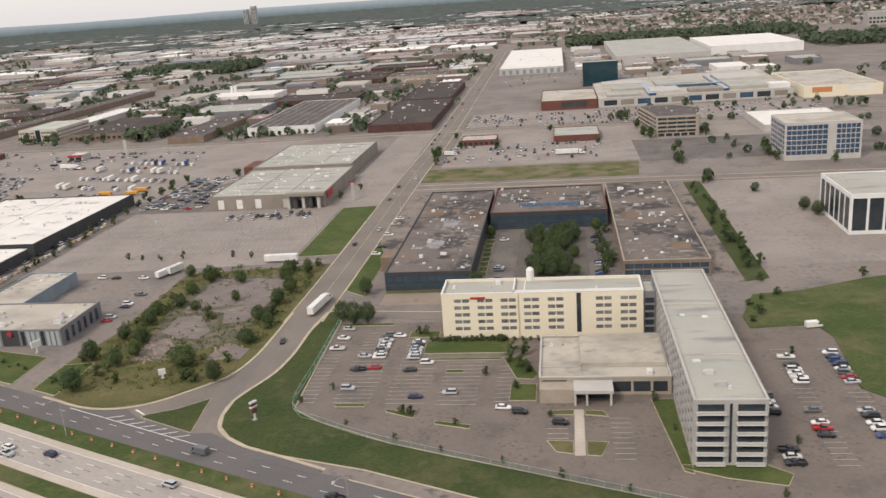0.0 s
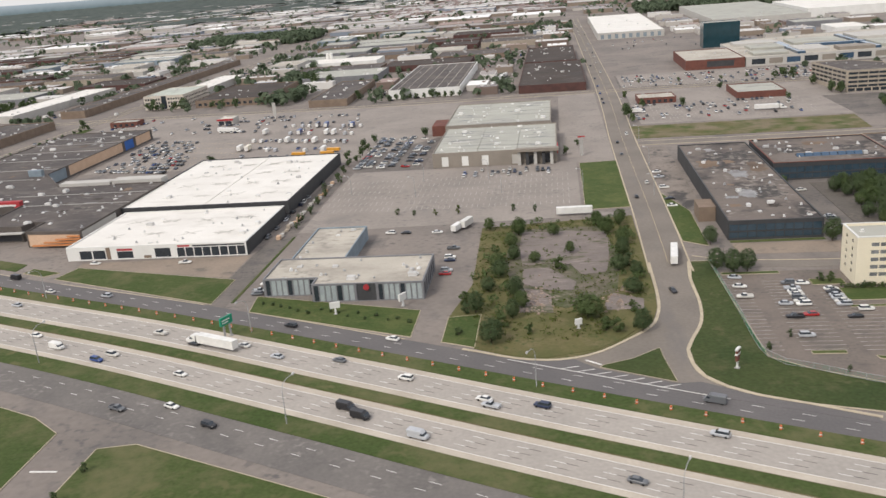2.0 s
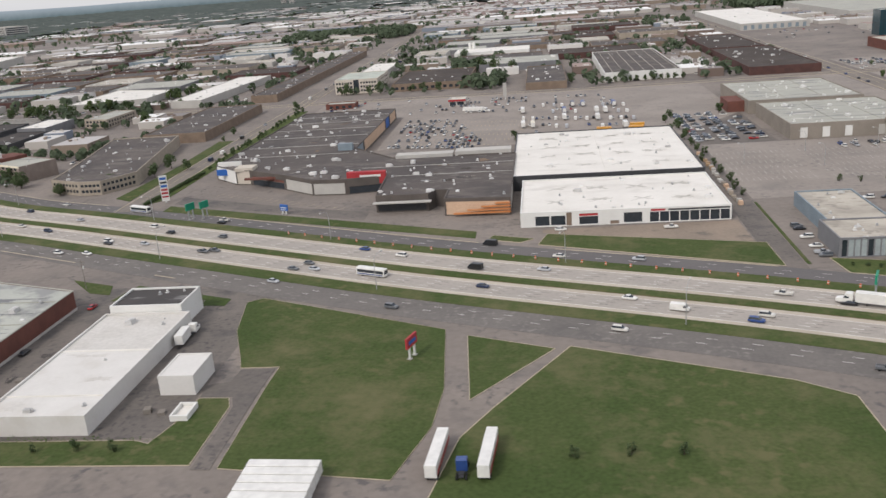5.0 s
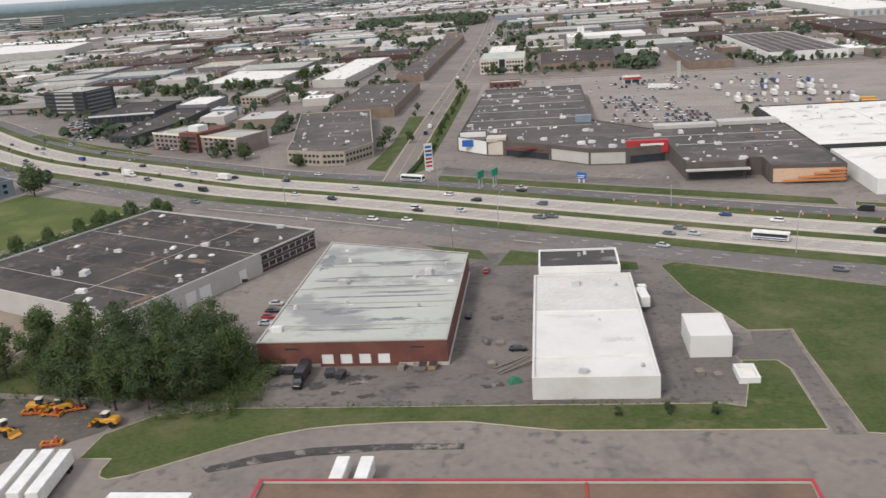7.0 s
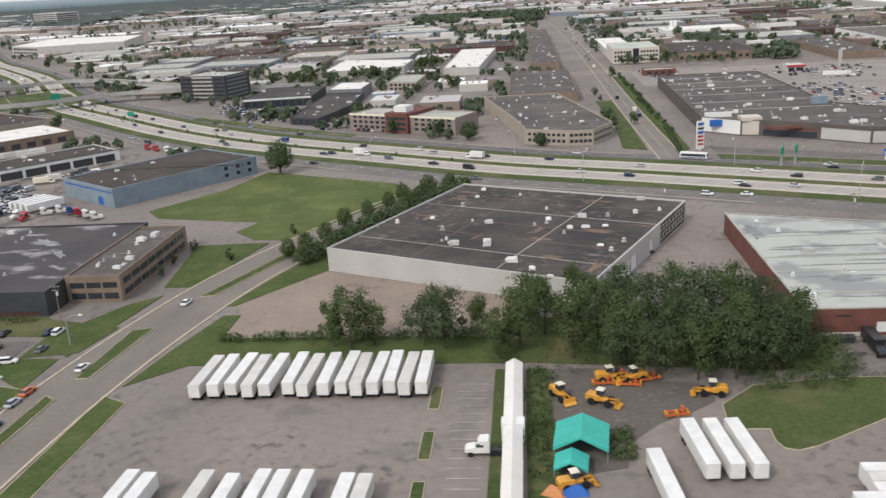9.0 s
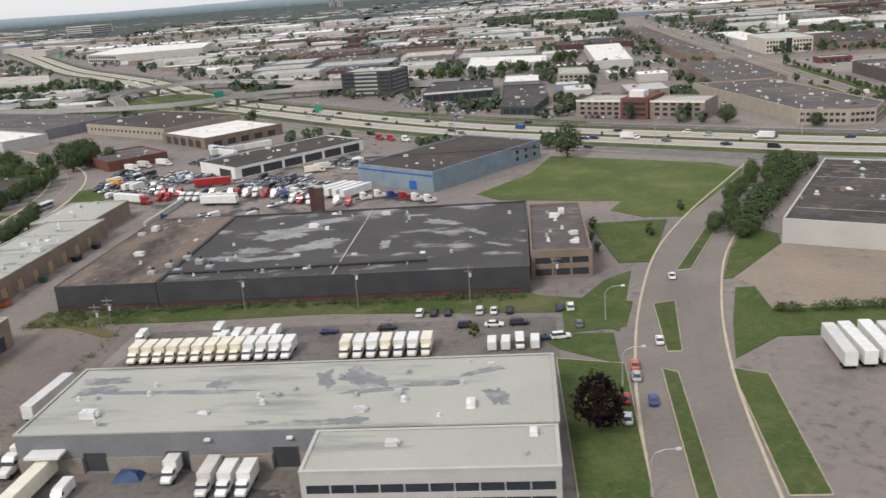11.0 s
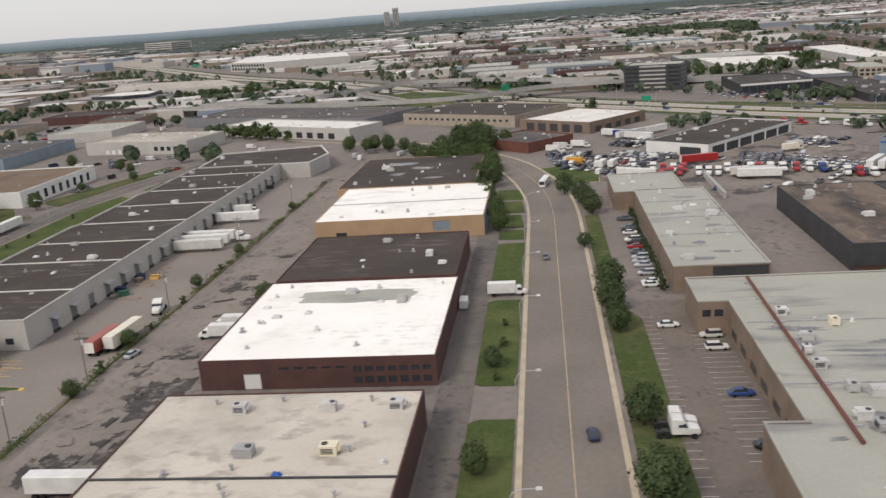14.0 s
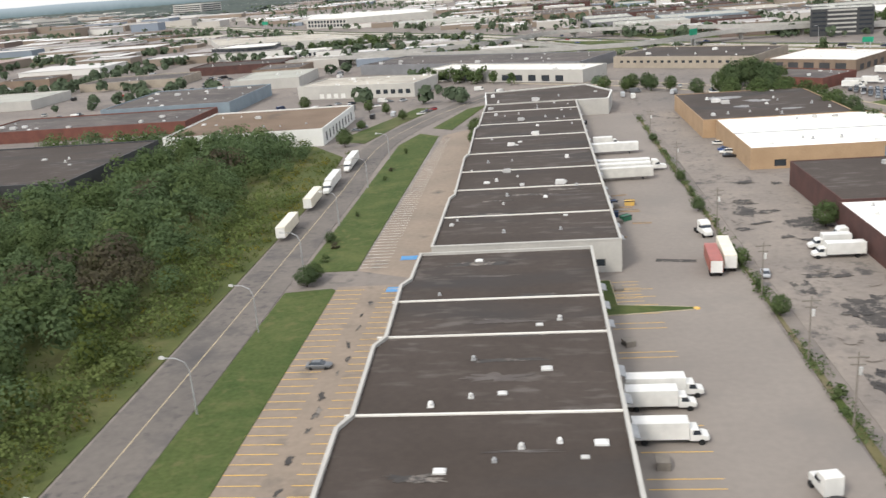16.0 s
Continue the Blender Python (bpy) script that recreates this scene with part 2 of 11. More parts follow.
M["brick_tan"] = material("tan_brick", (0.4, 0.275, 0.165), (0.345, 0.235, 0.14), 0.4, 5.0, 0.9)
M["roof_rust"] = material("rusty_gravel_roof", (0.145, 0.11, 0.083), (0.17, 0.132, 0.1), 0.1, 1.6, 0.95, bump=0.3, stain=(0.046, 0.039, 0.035), stain_scale=0.12, stain_lo=0.5, stretch=(1.2, 0.5, 1), spots=(0.2, 0.165, 0.13), frag=0.6)
M["brick_greige"] = material("greige_brick", (0.27, 0.222, 0.187), (0.22, 0.178, 0.15), 0.4, 5.0, 0.9)
M["brick_brown"] = material("brown_brick", (0.23, 0.17, 0.125), (0.18, 0.135, 0.1), 0.4, 5.0, 0.9)
M["beige_brick"] = material("beige_brick", (0.36, 0.31, 0.245), (0.31, 0.265, 0.21), 0.4, 5.0, 0.9)
M["beige"] = material("cream_stucco", (0.73, 0.66, 0.5), (0.71, 0.64, 0.485), 0.3, 9.0, 0.9)
M["concrete"] = material("concrete", (0.4, 0.385, 0.355), (0.33, 0.32, 0.295), 0.3, 3.0, 0.9)
M["white_wall"] = material("white_siding", (0.68, 0.67, 0.63), (0.62, 0.61, 0.57), 0.2, 3.0, 0.7, grit=0.95)
M["grey_wall"] = material("grey_metal_siding", (0.2, 0.2, 0.205), (0.17, 0.17, 0.175), 0.3, 3.0, 0.6)
M["light_wall"] = material("pale_block_wall", (0.45, 0.43, 0.39), (0.4, 0.383, 0.35), 0.25, 3.0, 0.85, grit=0.92)
M["blue_wall"] = material("blue_grey_siding", (0.22, 0.27, 0.3), (0.18, 0.22, 0.25), 0.3, 3.0, 0.6)
M["black_wall"] = material("black_siding", (0.042, 0.043, 0.045), (0.056, 0.056, 0.057), 0.3, 3.0, 0.6)
M["taupe_wall"] = material("taupe_panel", (0.27, 0.235, 0.195), (0.23, 0.2, 0.165), 0.2, 3.0, 0.8)
M["mall_wall"] = material("dark_brown_panel", (0.115, 0.098, 0.085), (0.09, 0.077, 0.068), 0.3, 3.0, 0.85)
M["pale_cladding"] = material("pale_grey_green_cladding", (0.36, 0.4, 0.39), (0.3, 0.335, 0.33), 0.4, 3.0, 0.6)
M["red"] = material("red_panel", (0.4, 0.04, 0.045), (0.34, 0.035, 0.04), 0.3, 3.0, 0.6)
M["orange"] = material("orange_panel", (0.55, 0.21, 0.07), (0.5, 0.22, 0.09), 0.3, 3.0, 0.7)
M["office_stone"] = material("cream_stone", (0.56, 0.5, 0.42), (0.5, 0.45, 0.375), 0.3, 3.0, 0.85)
M["green_membrane"] = material("pale_green_membrane", (0.46, 0.49, 0.42), (0.4, 0.42, 0.365), 0.15, 2.0, 0.8, stain=(0.3, 0.31, 0.27), stain_scale=0.1)
M["peach"] = material("peach_panel", (0.6, 0.42, 0.29), (0.54, 0.375, 0.255), 0.3, 3.0, 0.8)
M["blue"] = material("blue_panel", (0.03, 0.12, 0.4), None, 0.3, 3.0, 0.6)
M["teal"] = material("teal_tarpaulin", (0.05, 0.36, 0.29), (0.06, 0.42, 0.34), 0.5, 3.0, 0.6)
M["green_sign"] = material("green_sign", (0.02, 0.26, 0.15), None, 0.5, 3.0, 0.5)
M["court_glass"] = material("dark_office_glass", (0.03, 0.055, 0.075), (0.045, 0.072, 0.095), 0.5, 3.0, 0.15, spec=0.6)
M["glass"] = material("window_glass", (0.025, 0.032, 0.04), (0.035, 0.042, 0.05), 0.5, 3.0, 0.12, spec=0.6)
M["hotel_glass"] = material("curtained_window", (0.2, 0.205, 0.205), (0.12, 0.125, 0.13), 0.6, 3.0, 0.25, spec=0.5, island=0.0, tint=0.35)
M["blue_glass"] = material("blue_curtain_glass", (0.03, 0.065, 0.11), (0.045, 0.085, 0.14), 0.3, 3.0, 0.1, spec=0.7)
M["teal_glass"] = material("dark_teal_glass", (0.01, 0.04, 0.05), (0.015, 0.05, 0.065), 0.2, 3.0, 0.15, spec=0.6)
M["metal"] = material("galvanised_metal", (0.42, 0.42, 0.41), (0.33, 0.33, 0.325), 0.6, 4.0, 0.5, metal=0.3)
M["light_metal"] = material("painted_unit", (0.6, 0.59, 0.56), (0.5, 0.49, 0.47), 0.6, 4.0, 0.55, tint=0.25)
M["dark_metal"] = material("dark_metal", (0.05, 0.05, 0.052), None, 0.6, 4.0, 0.5)
M["rubber"] = material("tyre_rubber", (0.018, 0.018, 0.018), None, 1.0, 5.0, 0.9)
M["bark"] = material("bark", (0.09, 0.07, 0.05), (0.06, 0.048, 0.036), 1.5, 6.0, 0.95)


def leafy(name, a, b):
    m = material(name, a, b, 0.25, 1.2, 0.85, spec=0.05, island=0.25, grit=0.75)
    t, n = m.node_tree, m.node_tree.nodes
    p = n["Principled BSDF"]
    tl, mx = n.new("ShaderNodeBsdfTranslucent"), n.new("ShaderNodeMixShader")  # light shines through leaves
    mx.inputs[0].default_value = 0.48
    t.links.new(p.inputs["Base Color"].links[0].from_socket, tl.inputs["Color"])
    t.links.new(p.outputs[0], mx.inputs[1])
    t.links.new(tl.outputs[0], mx.inputs[2])
    t.links.new(mx.outputs[0], n["Material Output"].inputs["Surface"])
    return m


M["leaf"] = leafy("leaves", (0.1, 0.14, 0.056), (0.13, 0.17, 0.07))
M["leaf_dark"] = leafy("dark_leaves", (0.09, 0.127, 0.06), (0.115, 0.152, 0.072))
M["leaf_yellow"] = leafy("yellow_green_leaves", (0.12, 0.14, 0.035), (0.09, 0.12, 0.034))
M["leaf_bright"] = leafy("bright_leaves", (0.105, 0.15, 0.07), (0.13, 0.178, 0.082))
M["leaf_lime"] = leafy("lime_leaves", (0.135, 0.175, 0.06), (0.165, 0.2, 0.07))
M["leaf_brown"] = leafy("brownish_leaves", (0.1, 0.085, 0.06), (0.12, 0.11, 0.065))
M["leaf_gold"] = leafy("goldenrod", (0.22, 0.19, 0.03), (0.15, 0.16, 0.035))
M["leaf_purple"] = leafy("purple_leaves", (0.02, 0.012, 0.014), (0.03, 0.018, 0.018))
# Distant foliage: paler, bluer leaf colour with haze mixed in.
M["hazed_leaf"] = leafy("far_leaves", (0.115, 0.15, 0.093), (0.138, 0.172, 0.108))
# Far canopy in grey-green, some haze blue put into the colour.
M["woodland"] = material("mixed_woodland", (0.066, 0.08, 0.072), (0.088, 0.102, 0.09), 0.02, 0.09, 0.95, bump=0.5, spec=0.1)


# ---- mesh helpers ----
class Solid:
    """Collects boxes, prisms and tubes into one mesh."""

    def __init__(self):
        self.v, self.f, self.soft = [], [], []

    def add(self, verts, faces):
        n = len(self.v)
        self.v += [tuple(p) for p in verts]
        self.f += [tuple(i + n for i in q) for q in faces]
        return self

    def box(self, x0, x1, y0, y1, z0, z1):
        return self.add([(x0, y0, z0), (x1, y0, z0), (x1, y1, z0), (x0, y1, z0), (x0, y0, z1), (x1, y0, z1), (x1, y1, z1), (x0, y1, z1)],
                        [(0, 3, 2, 1), (4, 5, 6, 7), (0, 1, 5, 4), (1, 2, 6, 5), (2, 3, 7, 6), (3, 0, 4, 7)])

    def tube(self, p, q, r0, r1=None, n=8):
        p, q = Vector(p), Vector(q)
        r1 = r0 if r1 is None else r1
        w = (q - p).normalized()
        u = w.orthogonal().normalized()
        s = w.cross(u)
        ring = [u * math.cos(2 * math.pi * i / n) + s * math.sin(2 * math.pi * i / n) for i in range(n)]
        return self.add([p + d * r0 for d in ring] + [q + d * r1 for d in ring],
                        [(i, (i + 1) % n, n + (i + 1) % n, n + i) for i in range(n)] + [tuple(range(n - 1, -1, -1)), tuple(range(n, 2 * n))])

    def loft(self, rings):
        """Skins a list of rings of equal length, with caps."""
        n = len(rings[0])
        vs = [p for r in rings for p in r]
        fs = [(k * n + i, k * n + (i + 1) % n, (k + 1) * n + (i + 1) % n, (k + 1) * n + i) for k in range(len(rings) - 1) for i in range(n)]
        m = (len(rings) - 1) * n
        return self.add(vs, fs + [tuple(range(n - 1, -1, -1)), tuple(range(m, m + n))])

    def mesh(self, name, *mats):
        me = bpy.data.meshes.new(name)
        me.from_pydata(self.v, [], self.f)
        for m in mats:
            me.materials.append(m)
        me.update()
        if len(self.soft) == len(self.v):
            me.normals_split_custom_set_from_vertices(self.soft)  # leaves shade as one rounded crown
        return me


def part(name, shape, mat, parent, label="", at=None):
    """One mesh object under a thing or a part; shape: a Solid or a mesh that it shares."""
    me = shape.mesh(name, mat) if isinstance(shape, Solid) else shape
    ob = new(name, me)
    ob.parent = parent
    if at is not None:
        ob.matrix_basis = at
    return tagged(ob, label=label)


def thing(name, label, category, m=None, group="", kind=""):
    ob = new(name)
    ob.empty_display_size = 0.2
    if m is not None:
        ob.matrix_basis = m
    return tagged(ob, label, category, group, kind)


def slab_mesh(name, pts, z0, z1, mat):
    """A flat slab with a polygon for its plan."""
    bm = bmesh.new()
    if sum(a[0] * b[1] - a[1] * b[0] for a, b in zip(pts, pts[1:] + pts[:1])) < 0:
        pts = pts[::-1]
    top = [bm.verts.new((x, y, z1)) for x, y in pts]
    low = [bm.verts.new((x, y, z0)) for x, y in pts]
    n = len(pts)
    face = bm.faces.new(top)
    face.normal_update()
    for i in range(n):
        bm.faces.new((top[i], low[i], low[(i + 1) % n], top[(i + 1) % n]))
    bmesh.ops.triangulate(bm, faces=[face], ngon_method="EAR_CLIP")
    bmesh.ops.recalc_face_normals(bm, faces=bm.faces)
    me = bpy.data.meshes.new(name)
    bm.to_mesh(me)
    bm.free()
    me.materials.append(mat)
    return me


def curve_pts(pts, step=4.0):
    """A smooth line through a few points."""
    p = [Vector(q) for q in pts]
    p = [p[0] * 2 - p[1]] + p + [p[-1] * 2 - p[-2]]
    out = []
    for a, b, c, d in zip(p, p[1:], p[2:], p[3:]):
        n = max(1, int((c - b).length / step))
        for i in range(n):
            t = i / n
            out.append(0.5 * (2 * b + (c - a) * t + (2 * a - 5 * b + 4 * c - d) * t * t + (3 * b - a - 3 * c + d) * t ** 3))
    return out + [p[-2]]


def offset_line(line, off):
    out = []
    for i, q in enumerate(line):
        d = (line[min(i + 1, len(line) - 1)] - line[max(i - 1, 0)]).normalized()
        out.append(q + Vector((-d.y, d.x)) * off)
    return out


def strip_solid(line, o0, o1, z0, z1, solid=None):
    """A ribbon beside a line, from one offset to another (left is plus)."""
    s = solid or Solid()
    a, b = offset_line(line, o0), offset_line(line, o1)
    n = len(line)
    vs = []
    for p, q in zip(a, b):
        zz0, zz1 = (z0(p), z1(p)) if callable(z1) else (z0, z1)
        vs += [(p.x, p.y, zz0), (q.x, q.y, zz0), (q.x, q.y, zz1), (p.x, p.y, zz1)]
    fs = []
    for k in range(n - 1):
        i, j = 4 * k, 4 * k + 4
        fs += [(i + 3, i + 2, j + 2, j + 3), (i, i + 3, j + 3, j), (i + 2, i + 1, j + 1, j + 2), (i + 1, i, j, j + 1)]
    fs += [(0, 1, 2, 3), (4 * n - 1, 4 * n - 2, 4 * n - 3, 4 * n - 4)]
    return s.add(vs, fs)


def strip(name, line, o0, o1, z0, z1, mat, label, category="road", kind="structure"):
    ob = new(name, strip_solid(line, o0, o1, z0, z1).mesh(name, mat))
    return tagged(ob, label, category, kind=kind)


def dashes(line, off, length, gap, width, z, solid, start=0.0):
    """Painted dashes along a line."""
    run, o = -start, offset_line(line, off)
    for p, q in zip(o, o[1:]):
        seg = (q - p).length
        d = (q - p).normalized()
        s = -run % (length + gap)
        while s < seg:
            c, e = p + d * s, p + d * (s + length)
            w = Vector((-d.y, d.x)) * width / 2
            solid.add([(c.x - w.x, c.y - w.y, z), (e.x - w.x, e.y - w.y, z), (e.x + w.x, e.y + w.y, z), (c.x + w.x, c.y + w.y, z)], [(0, 1, 2, 3)])
            s += length + gap
        run += seg
    return solid


# ---- ground and roads ----
R_WORLD = 4600
disc = Solid()
ring = [(-300 + R_WORLD * math.cos(a * math.pi / 48), R_WORLD * math.sin(a * math.pi / 48), 0) for a in range(96)]
disc.add(ring + [(x, y, -2) for x, y, _ in ring], [tuple(range(96))] + [(i, i + 96, (i + 1) % 96 + 96, (i + 1) % 96) for i in range(96)])
tagged(new("ground", disc.mesh("ground", M["ground"])), "weathered grey-brown asphalt ground of the commercial district", "ground", kind="structure")


LEVEL = [0]


def patch(name, pts, mat, label, z=0.09, kerb=0.0, kind="structure", category="grass"):
    LEVEL[0] += 1
    z += 0.004 * (LEVEL[0] % 9)  # no two neighbours share a plane
    ob = tagged(new(name, slab_mesh(name, list(pts), -0.1, z, M[mat])), label, category, kind=kind)
    if kerb:
        s = Solid()
        n = len(pts)
        line = [Vector(p) for p in pts]
        area = sum(line[i].x * line[(i + 1) % n].y - line[i].y * line[(i + 1) % n].x for i in range(n))
        sg = 1 if area > 0 else -1
        for i in range(n):
            p, q = line[i], line[(i + 1) % n]
            d = (q - p).normalized()
            w = Vector((d.y, -d.x)) * sg * kerb * 0.7
            s.add([(p.x, p.y, -0.05), (q.x, q.y, -0.05), (q.x + w.x, q.y + w.y, -0.05), (p.x + w.x, p.y + w.y, -0.05),
                   (p.x, p.y, z + 0.02), (q.x, q.y, z + 0.02), (q.x + w.x, q.y + w.y, z + 0.02), (p.x + w.x, p.y + w.y, z + 0.02)],
                  [(4, 5, 6, 7), (0, 1, 5, 4), (1, 2, 6, 5), (2, 3, 7, 6), (3, 0, 4, 7)])
        part("kerb", s, M["kerb"], ob, "pale concrete kerb")
    return ob


HWY = curve_pts([(330, -62), (170, 3), (60, 48), (-63, 98.5), (-115, 121), (-160, 140.5), (-218, 163), (-270, 186.5), (-321, 210), (-353, 224), (-386, 243), (-425, 266),
                 (-449, 283), (-480, 310), (-520, 350), (-560, 391), (-600, 445), (-658, 533), (-722, 613), (-812, 727), (-1052, 1080), (-1700, 2000)][::-1], 6.0)
# walking this line from the far west end, the left hand is the far side


def blot(parent, x, y, w, d, z, mat, seed=0, name="tar_patch", ragged=0.35, turn=0.0):
    """An irregular thin patch lying on a yard or roof."""
    r = random.Random(seed)
    n = 72
    pts = []
    for i in range(n):
        a = 2 * math.pi * i / n
        c, e = math.cos(a), math.sin(a)
        q = (abs(c) ** 4 + abs(e) ** 4) ** -0.25
        o = Vector((c * 1.3, e * 1.3, seed * 3.7))
        q *= 1 - ragged * (0.45 + 0.75 * noise.noise(o) + 0.55 * noise.noise(o * 3.1) + 0.4 * noise.noise(o * 8.3))
        q = max(0.12, q)
        u, v = q * w / 2 * math.cos(a), q * d / 2 * math.sin(a)
        pts.append((x - parent.location.x + u * math.cos(turn) - v * math.sin(turn), y - parent.location.y + u * math.sin(turn) + v * math.cos(turn)))
    return part(name, slab_mesh(name, pts, z - 0.01, z, M[mat]), None, parent)

strip("highway_far", HWY, 1.7, 10.6, -0.1, 0.03, M["concrete_road"], "pale concrete motorway carriageway with broken lane lines")
strip("highway_near", HWY, -10.0, -1.5, -0.1, 0.03, M["concrete_road"], "pale concrete motorway carriageway with broken lane lines")
for i, (a, b) in enumerate(((3.3, 9.1), (-8.5, -3.0))):
    strip("highway_lanes_%d" % (i + 1), HWY, a, b, 0.0, 0.036, M["lane"], "darker worn travel lanes of the concrete motorway")
strip("highway_median", HWY, -1.3, 1.5, -0.1, 0.16, M["grass"], "narrow grassy motorway median", "grass")
strip("median_soil_1", HWY, 1.5, 1.7, -0.1, 0.1, M["scrub"], "dry brown soil edge of the median", "soil")
strip("median_soil_2", HWY, -1.5, -1.3, -0.1, 0.1, M["scrub"], "dry brown soil edge of the median", "soil")
strip("verge_far", HWY, 10.6, 14.4, -0.1, 0.12, M["grass"], "mown grass verge between motorway and service road", "grass")
strip("verge_near", HWY, -14.4, -10.0, -0.1, 0.12, M["grass"], "mown grass verge below the motorway", "grass")
strip("service_road_far", HWY, 14.4, 20.2, -0.1, 0.04, M["dark_road"], "dark fresh asphalt service road with white lane lines")
strip("service_road_near", HWY, -22.4, -14.4, -0.1, 0.04, M["service_road"], "worn grey asphalt service road beside the motorway")
def kerb_runs(name, a, b, gaps):
    run, n = [], 0
    for p in HWY + [None]:
        if p is not None and p.x < 300 and not any(g0 < p.x < g1 for g0, g1 in gaps):
            run.append(p)
        else:
            if len(run) > 1:
                n += 1
                strip("%s_%d" % (name, n), run, a, b, -0.1, 0.1, M["kerb"], "pale concrete kerb of the service road", "kerb")
            run = []


kerb_runs("kerb_far", 20.2, 20.42, [(-104, -44), (-114, -106), (-160, -148), (-214, -204), (-326, -306)])
kerb_runs("kerb_near", -20.82, -20.6, [(-262, 400), (-292, -274), (-382, -352), (-560, -530)])
paint = Solid()
for o in (4.75, 6.2, 7.65, -4.35, -5.75, -7.1):
    dashes(HWY, o, 1.7, 5.1, 0.11, 0.042, paint)
shade = Solid()
for o in (4.75, 6.2, 7.65, -4.35, -5.75, -7.1):
    dashes(HWY, o, 1.7, 5.1, 0.13, 0.041, shade, 1.75)
tagged(new("contrast_paint", shade.mesh("contrast_paint", M["asphalt"])), "black contrast dashes behind the white lane lines", "road marking", kind="structure")
for o in (16.35, 18.3, -16.5, -18.5):
    dashes(HWY, o, 1.7, 5.1, 0.1, 0.046, paint)
for o in (3.3, 9.1, -3.0, -8.5):
    strip_solid(HWY, o - 0.05, o + 0.05, 0.03, 0.041, paint)
tagged(new("lane_paint", paint.mesh("lane_paint", M["white_paint"])), "white broken and edge lane lines on the motorway", "road marking", kind="structure")


def street(name, pts, width, mat="road", label="two-lane grey asphalt street with pale kerbs", centre=True, z=0.05, kerb=0.34):
    line = curve_pts(pts)
    ob = strip(name, line, -width / 2, width / 2, -0.1, z, M[mat], label)
    if kerb:
        s = Solid()
        strip_solid(line, width / 2, width / 2 + kerb, -0.1, z + 0.07, s)
        strip_solid(line, -width / 2 - kerb, -width / 2, -0.1, z + 0.07, s)
        part("kerb", s, M["kerb"], ob, "pale concrete kerb")
    if centre:
        part("centre_line", strip_solid(line, -0.045, 0.045, 0, z + 0.008), M["cream_paint"], ob, "faded yellow centre line")
    return line


street("street_1", [(-59, 950), (-57, 700), (-55, 421), (-56, 307), (-56, 215), (-56.5, 170)], 8.4)
LEFT_KERB = [(-60.4, 176), (-60.6, 160), (-61.1, 151.3), (-62.6, 144.3), (-64.8, 140.7), (-67.7, 137.5), (-72.4, 132.9), (-77, 130.5), (-81.7, 129.9), (-86.6, 130.8), (-91.9, 133.1), (-96, 134.9)]
RIGHT_KERB = [(-52.3, 176), (-53.4, 165.5), (-53.5, 153.5), (-54.6, 144.3), (-57.1, 137.2), (-58.5, 132.8), (-58.5, 127.5), (-57.4, 123.1), (-54.6, 119.7), (-50.7, 116.9), (-44, 114), (-36, 110.2)]
patch("street_2", LEFT_KERB[:8] + [(-77.4, 128.4), (-73.2, 126.8), (-61.7, 121.4), (-58.4, 119.4)] + RIGHT_KERB[:9][::-1], "road", "grey asphalt street end bending round a grass island", z=0.056, category="road")
strip("kerb_bend_1", curve_pts(LEFT_KERB, 2.0), -0.28, 0.28, -0.1, 0.15, M["kerb"], "pale concrete kerb round the bend", "kerb")
strip("kerb_bend_2", curve_pts(RIGHT_KERB, 2.0), -0.28, 0.28, -0.1, 0.15, M["kerb"], "pale concrete kerb round the bend", "kerb")
street("street_4", [(-335, 1500), (-326, 1000), (-317, 700), (-314, 500), (-313.3, 400), (-313, 300), (-312.2, 250), (-311.8, 224)], 6.2, "road", kerb=0.25)
street("street_5", [(-470, 418), (-310, 424), (-166, 420), (-56, 424), (200, 426)], 6.0, z=0.045, centre=False)
street("street_6", [(-52, 299), (60, 298), (200, 294)], 6.0, z=0.045, centre=False)
street("street_7", [(-412, 20), (-410.3, 60), (-409, 85), (-407.5, 100), (-404.5, 118), (-399, 140), (-390, 162), (-377, 188), (-368, 206)], 10.6, centre=False)
street("street_8", [(-539.6, 15), (-539.6, 80), (-539.6, 140), (-539.8, 170), (-541.5, 190), (-546, 212), (-553.5, 232), (-566, 250), (-592, 277), (-625, 300)], 9.0, kerb=0.6)
street("street_9", [(-655, 10), (-655, 80), (-655.4, 150), (-655.6, 195), (-650, 225), (-642, 250), (-632, 276)], 7.0, "asphalt", kerb=0)
patch("street_10", [(-247.4, 114.5), (-243.7, 115.7), (-243.3, 119.8), (-237.8, 119.9), (-238, 114.1), (-237.8, 91.1), (-240.4, 91.1), (-240.4, 101.7), (-240.5, 107.7), (-241.6, 110.6), (-246.5, 110.8)], "asphalt", "narrow asphalt driveway widening beside a white shed", z=0.05, category="driveway")

# grass, scrub and yards; a few corners each
GR = "mown green grass beside the road"
patch("lawn_1", [(-100, 149), (-94, 150), (-94, 135.5), (-100, 138)], "lush_grass", GR, kerb=0.15)
patch("vacant_lot", [(-98, 206), (-60.9, 212), (-60.9, 160), (-61.4, 151.3), (-62.9, 144.6), (-65, 141), (-67.9, 137.8), (-72.6, 133.3), (-77.2, 130.8), (-81.8, 130.2), (-86.6, 131.1), (-94, 135), (-94, 150), (-100, 149), (-97, 166)], "dry_grass",
      "overgrown vacant lot with dry grass and rubble", category="vacant lot")
patch("lot_rubble_ground", [(-90, 203), (-69, 204), (-66, 180), (-68, 160), (-78, 152), (-88, 158), (-91, 180)], "rubble_ground", "broken concrete ground with weeds in the vacant lot", z=0.13, category="vacant lot")
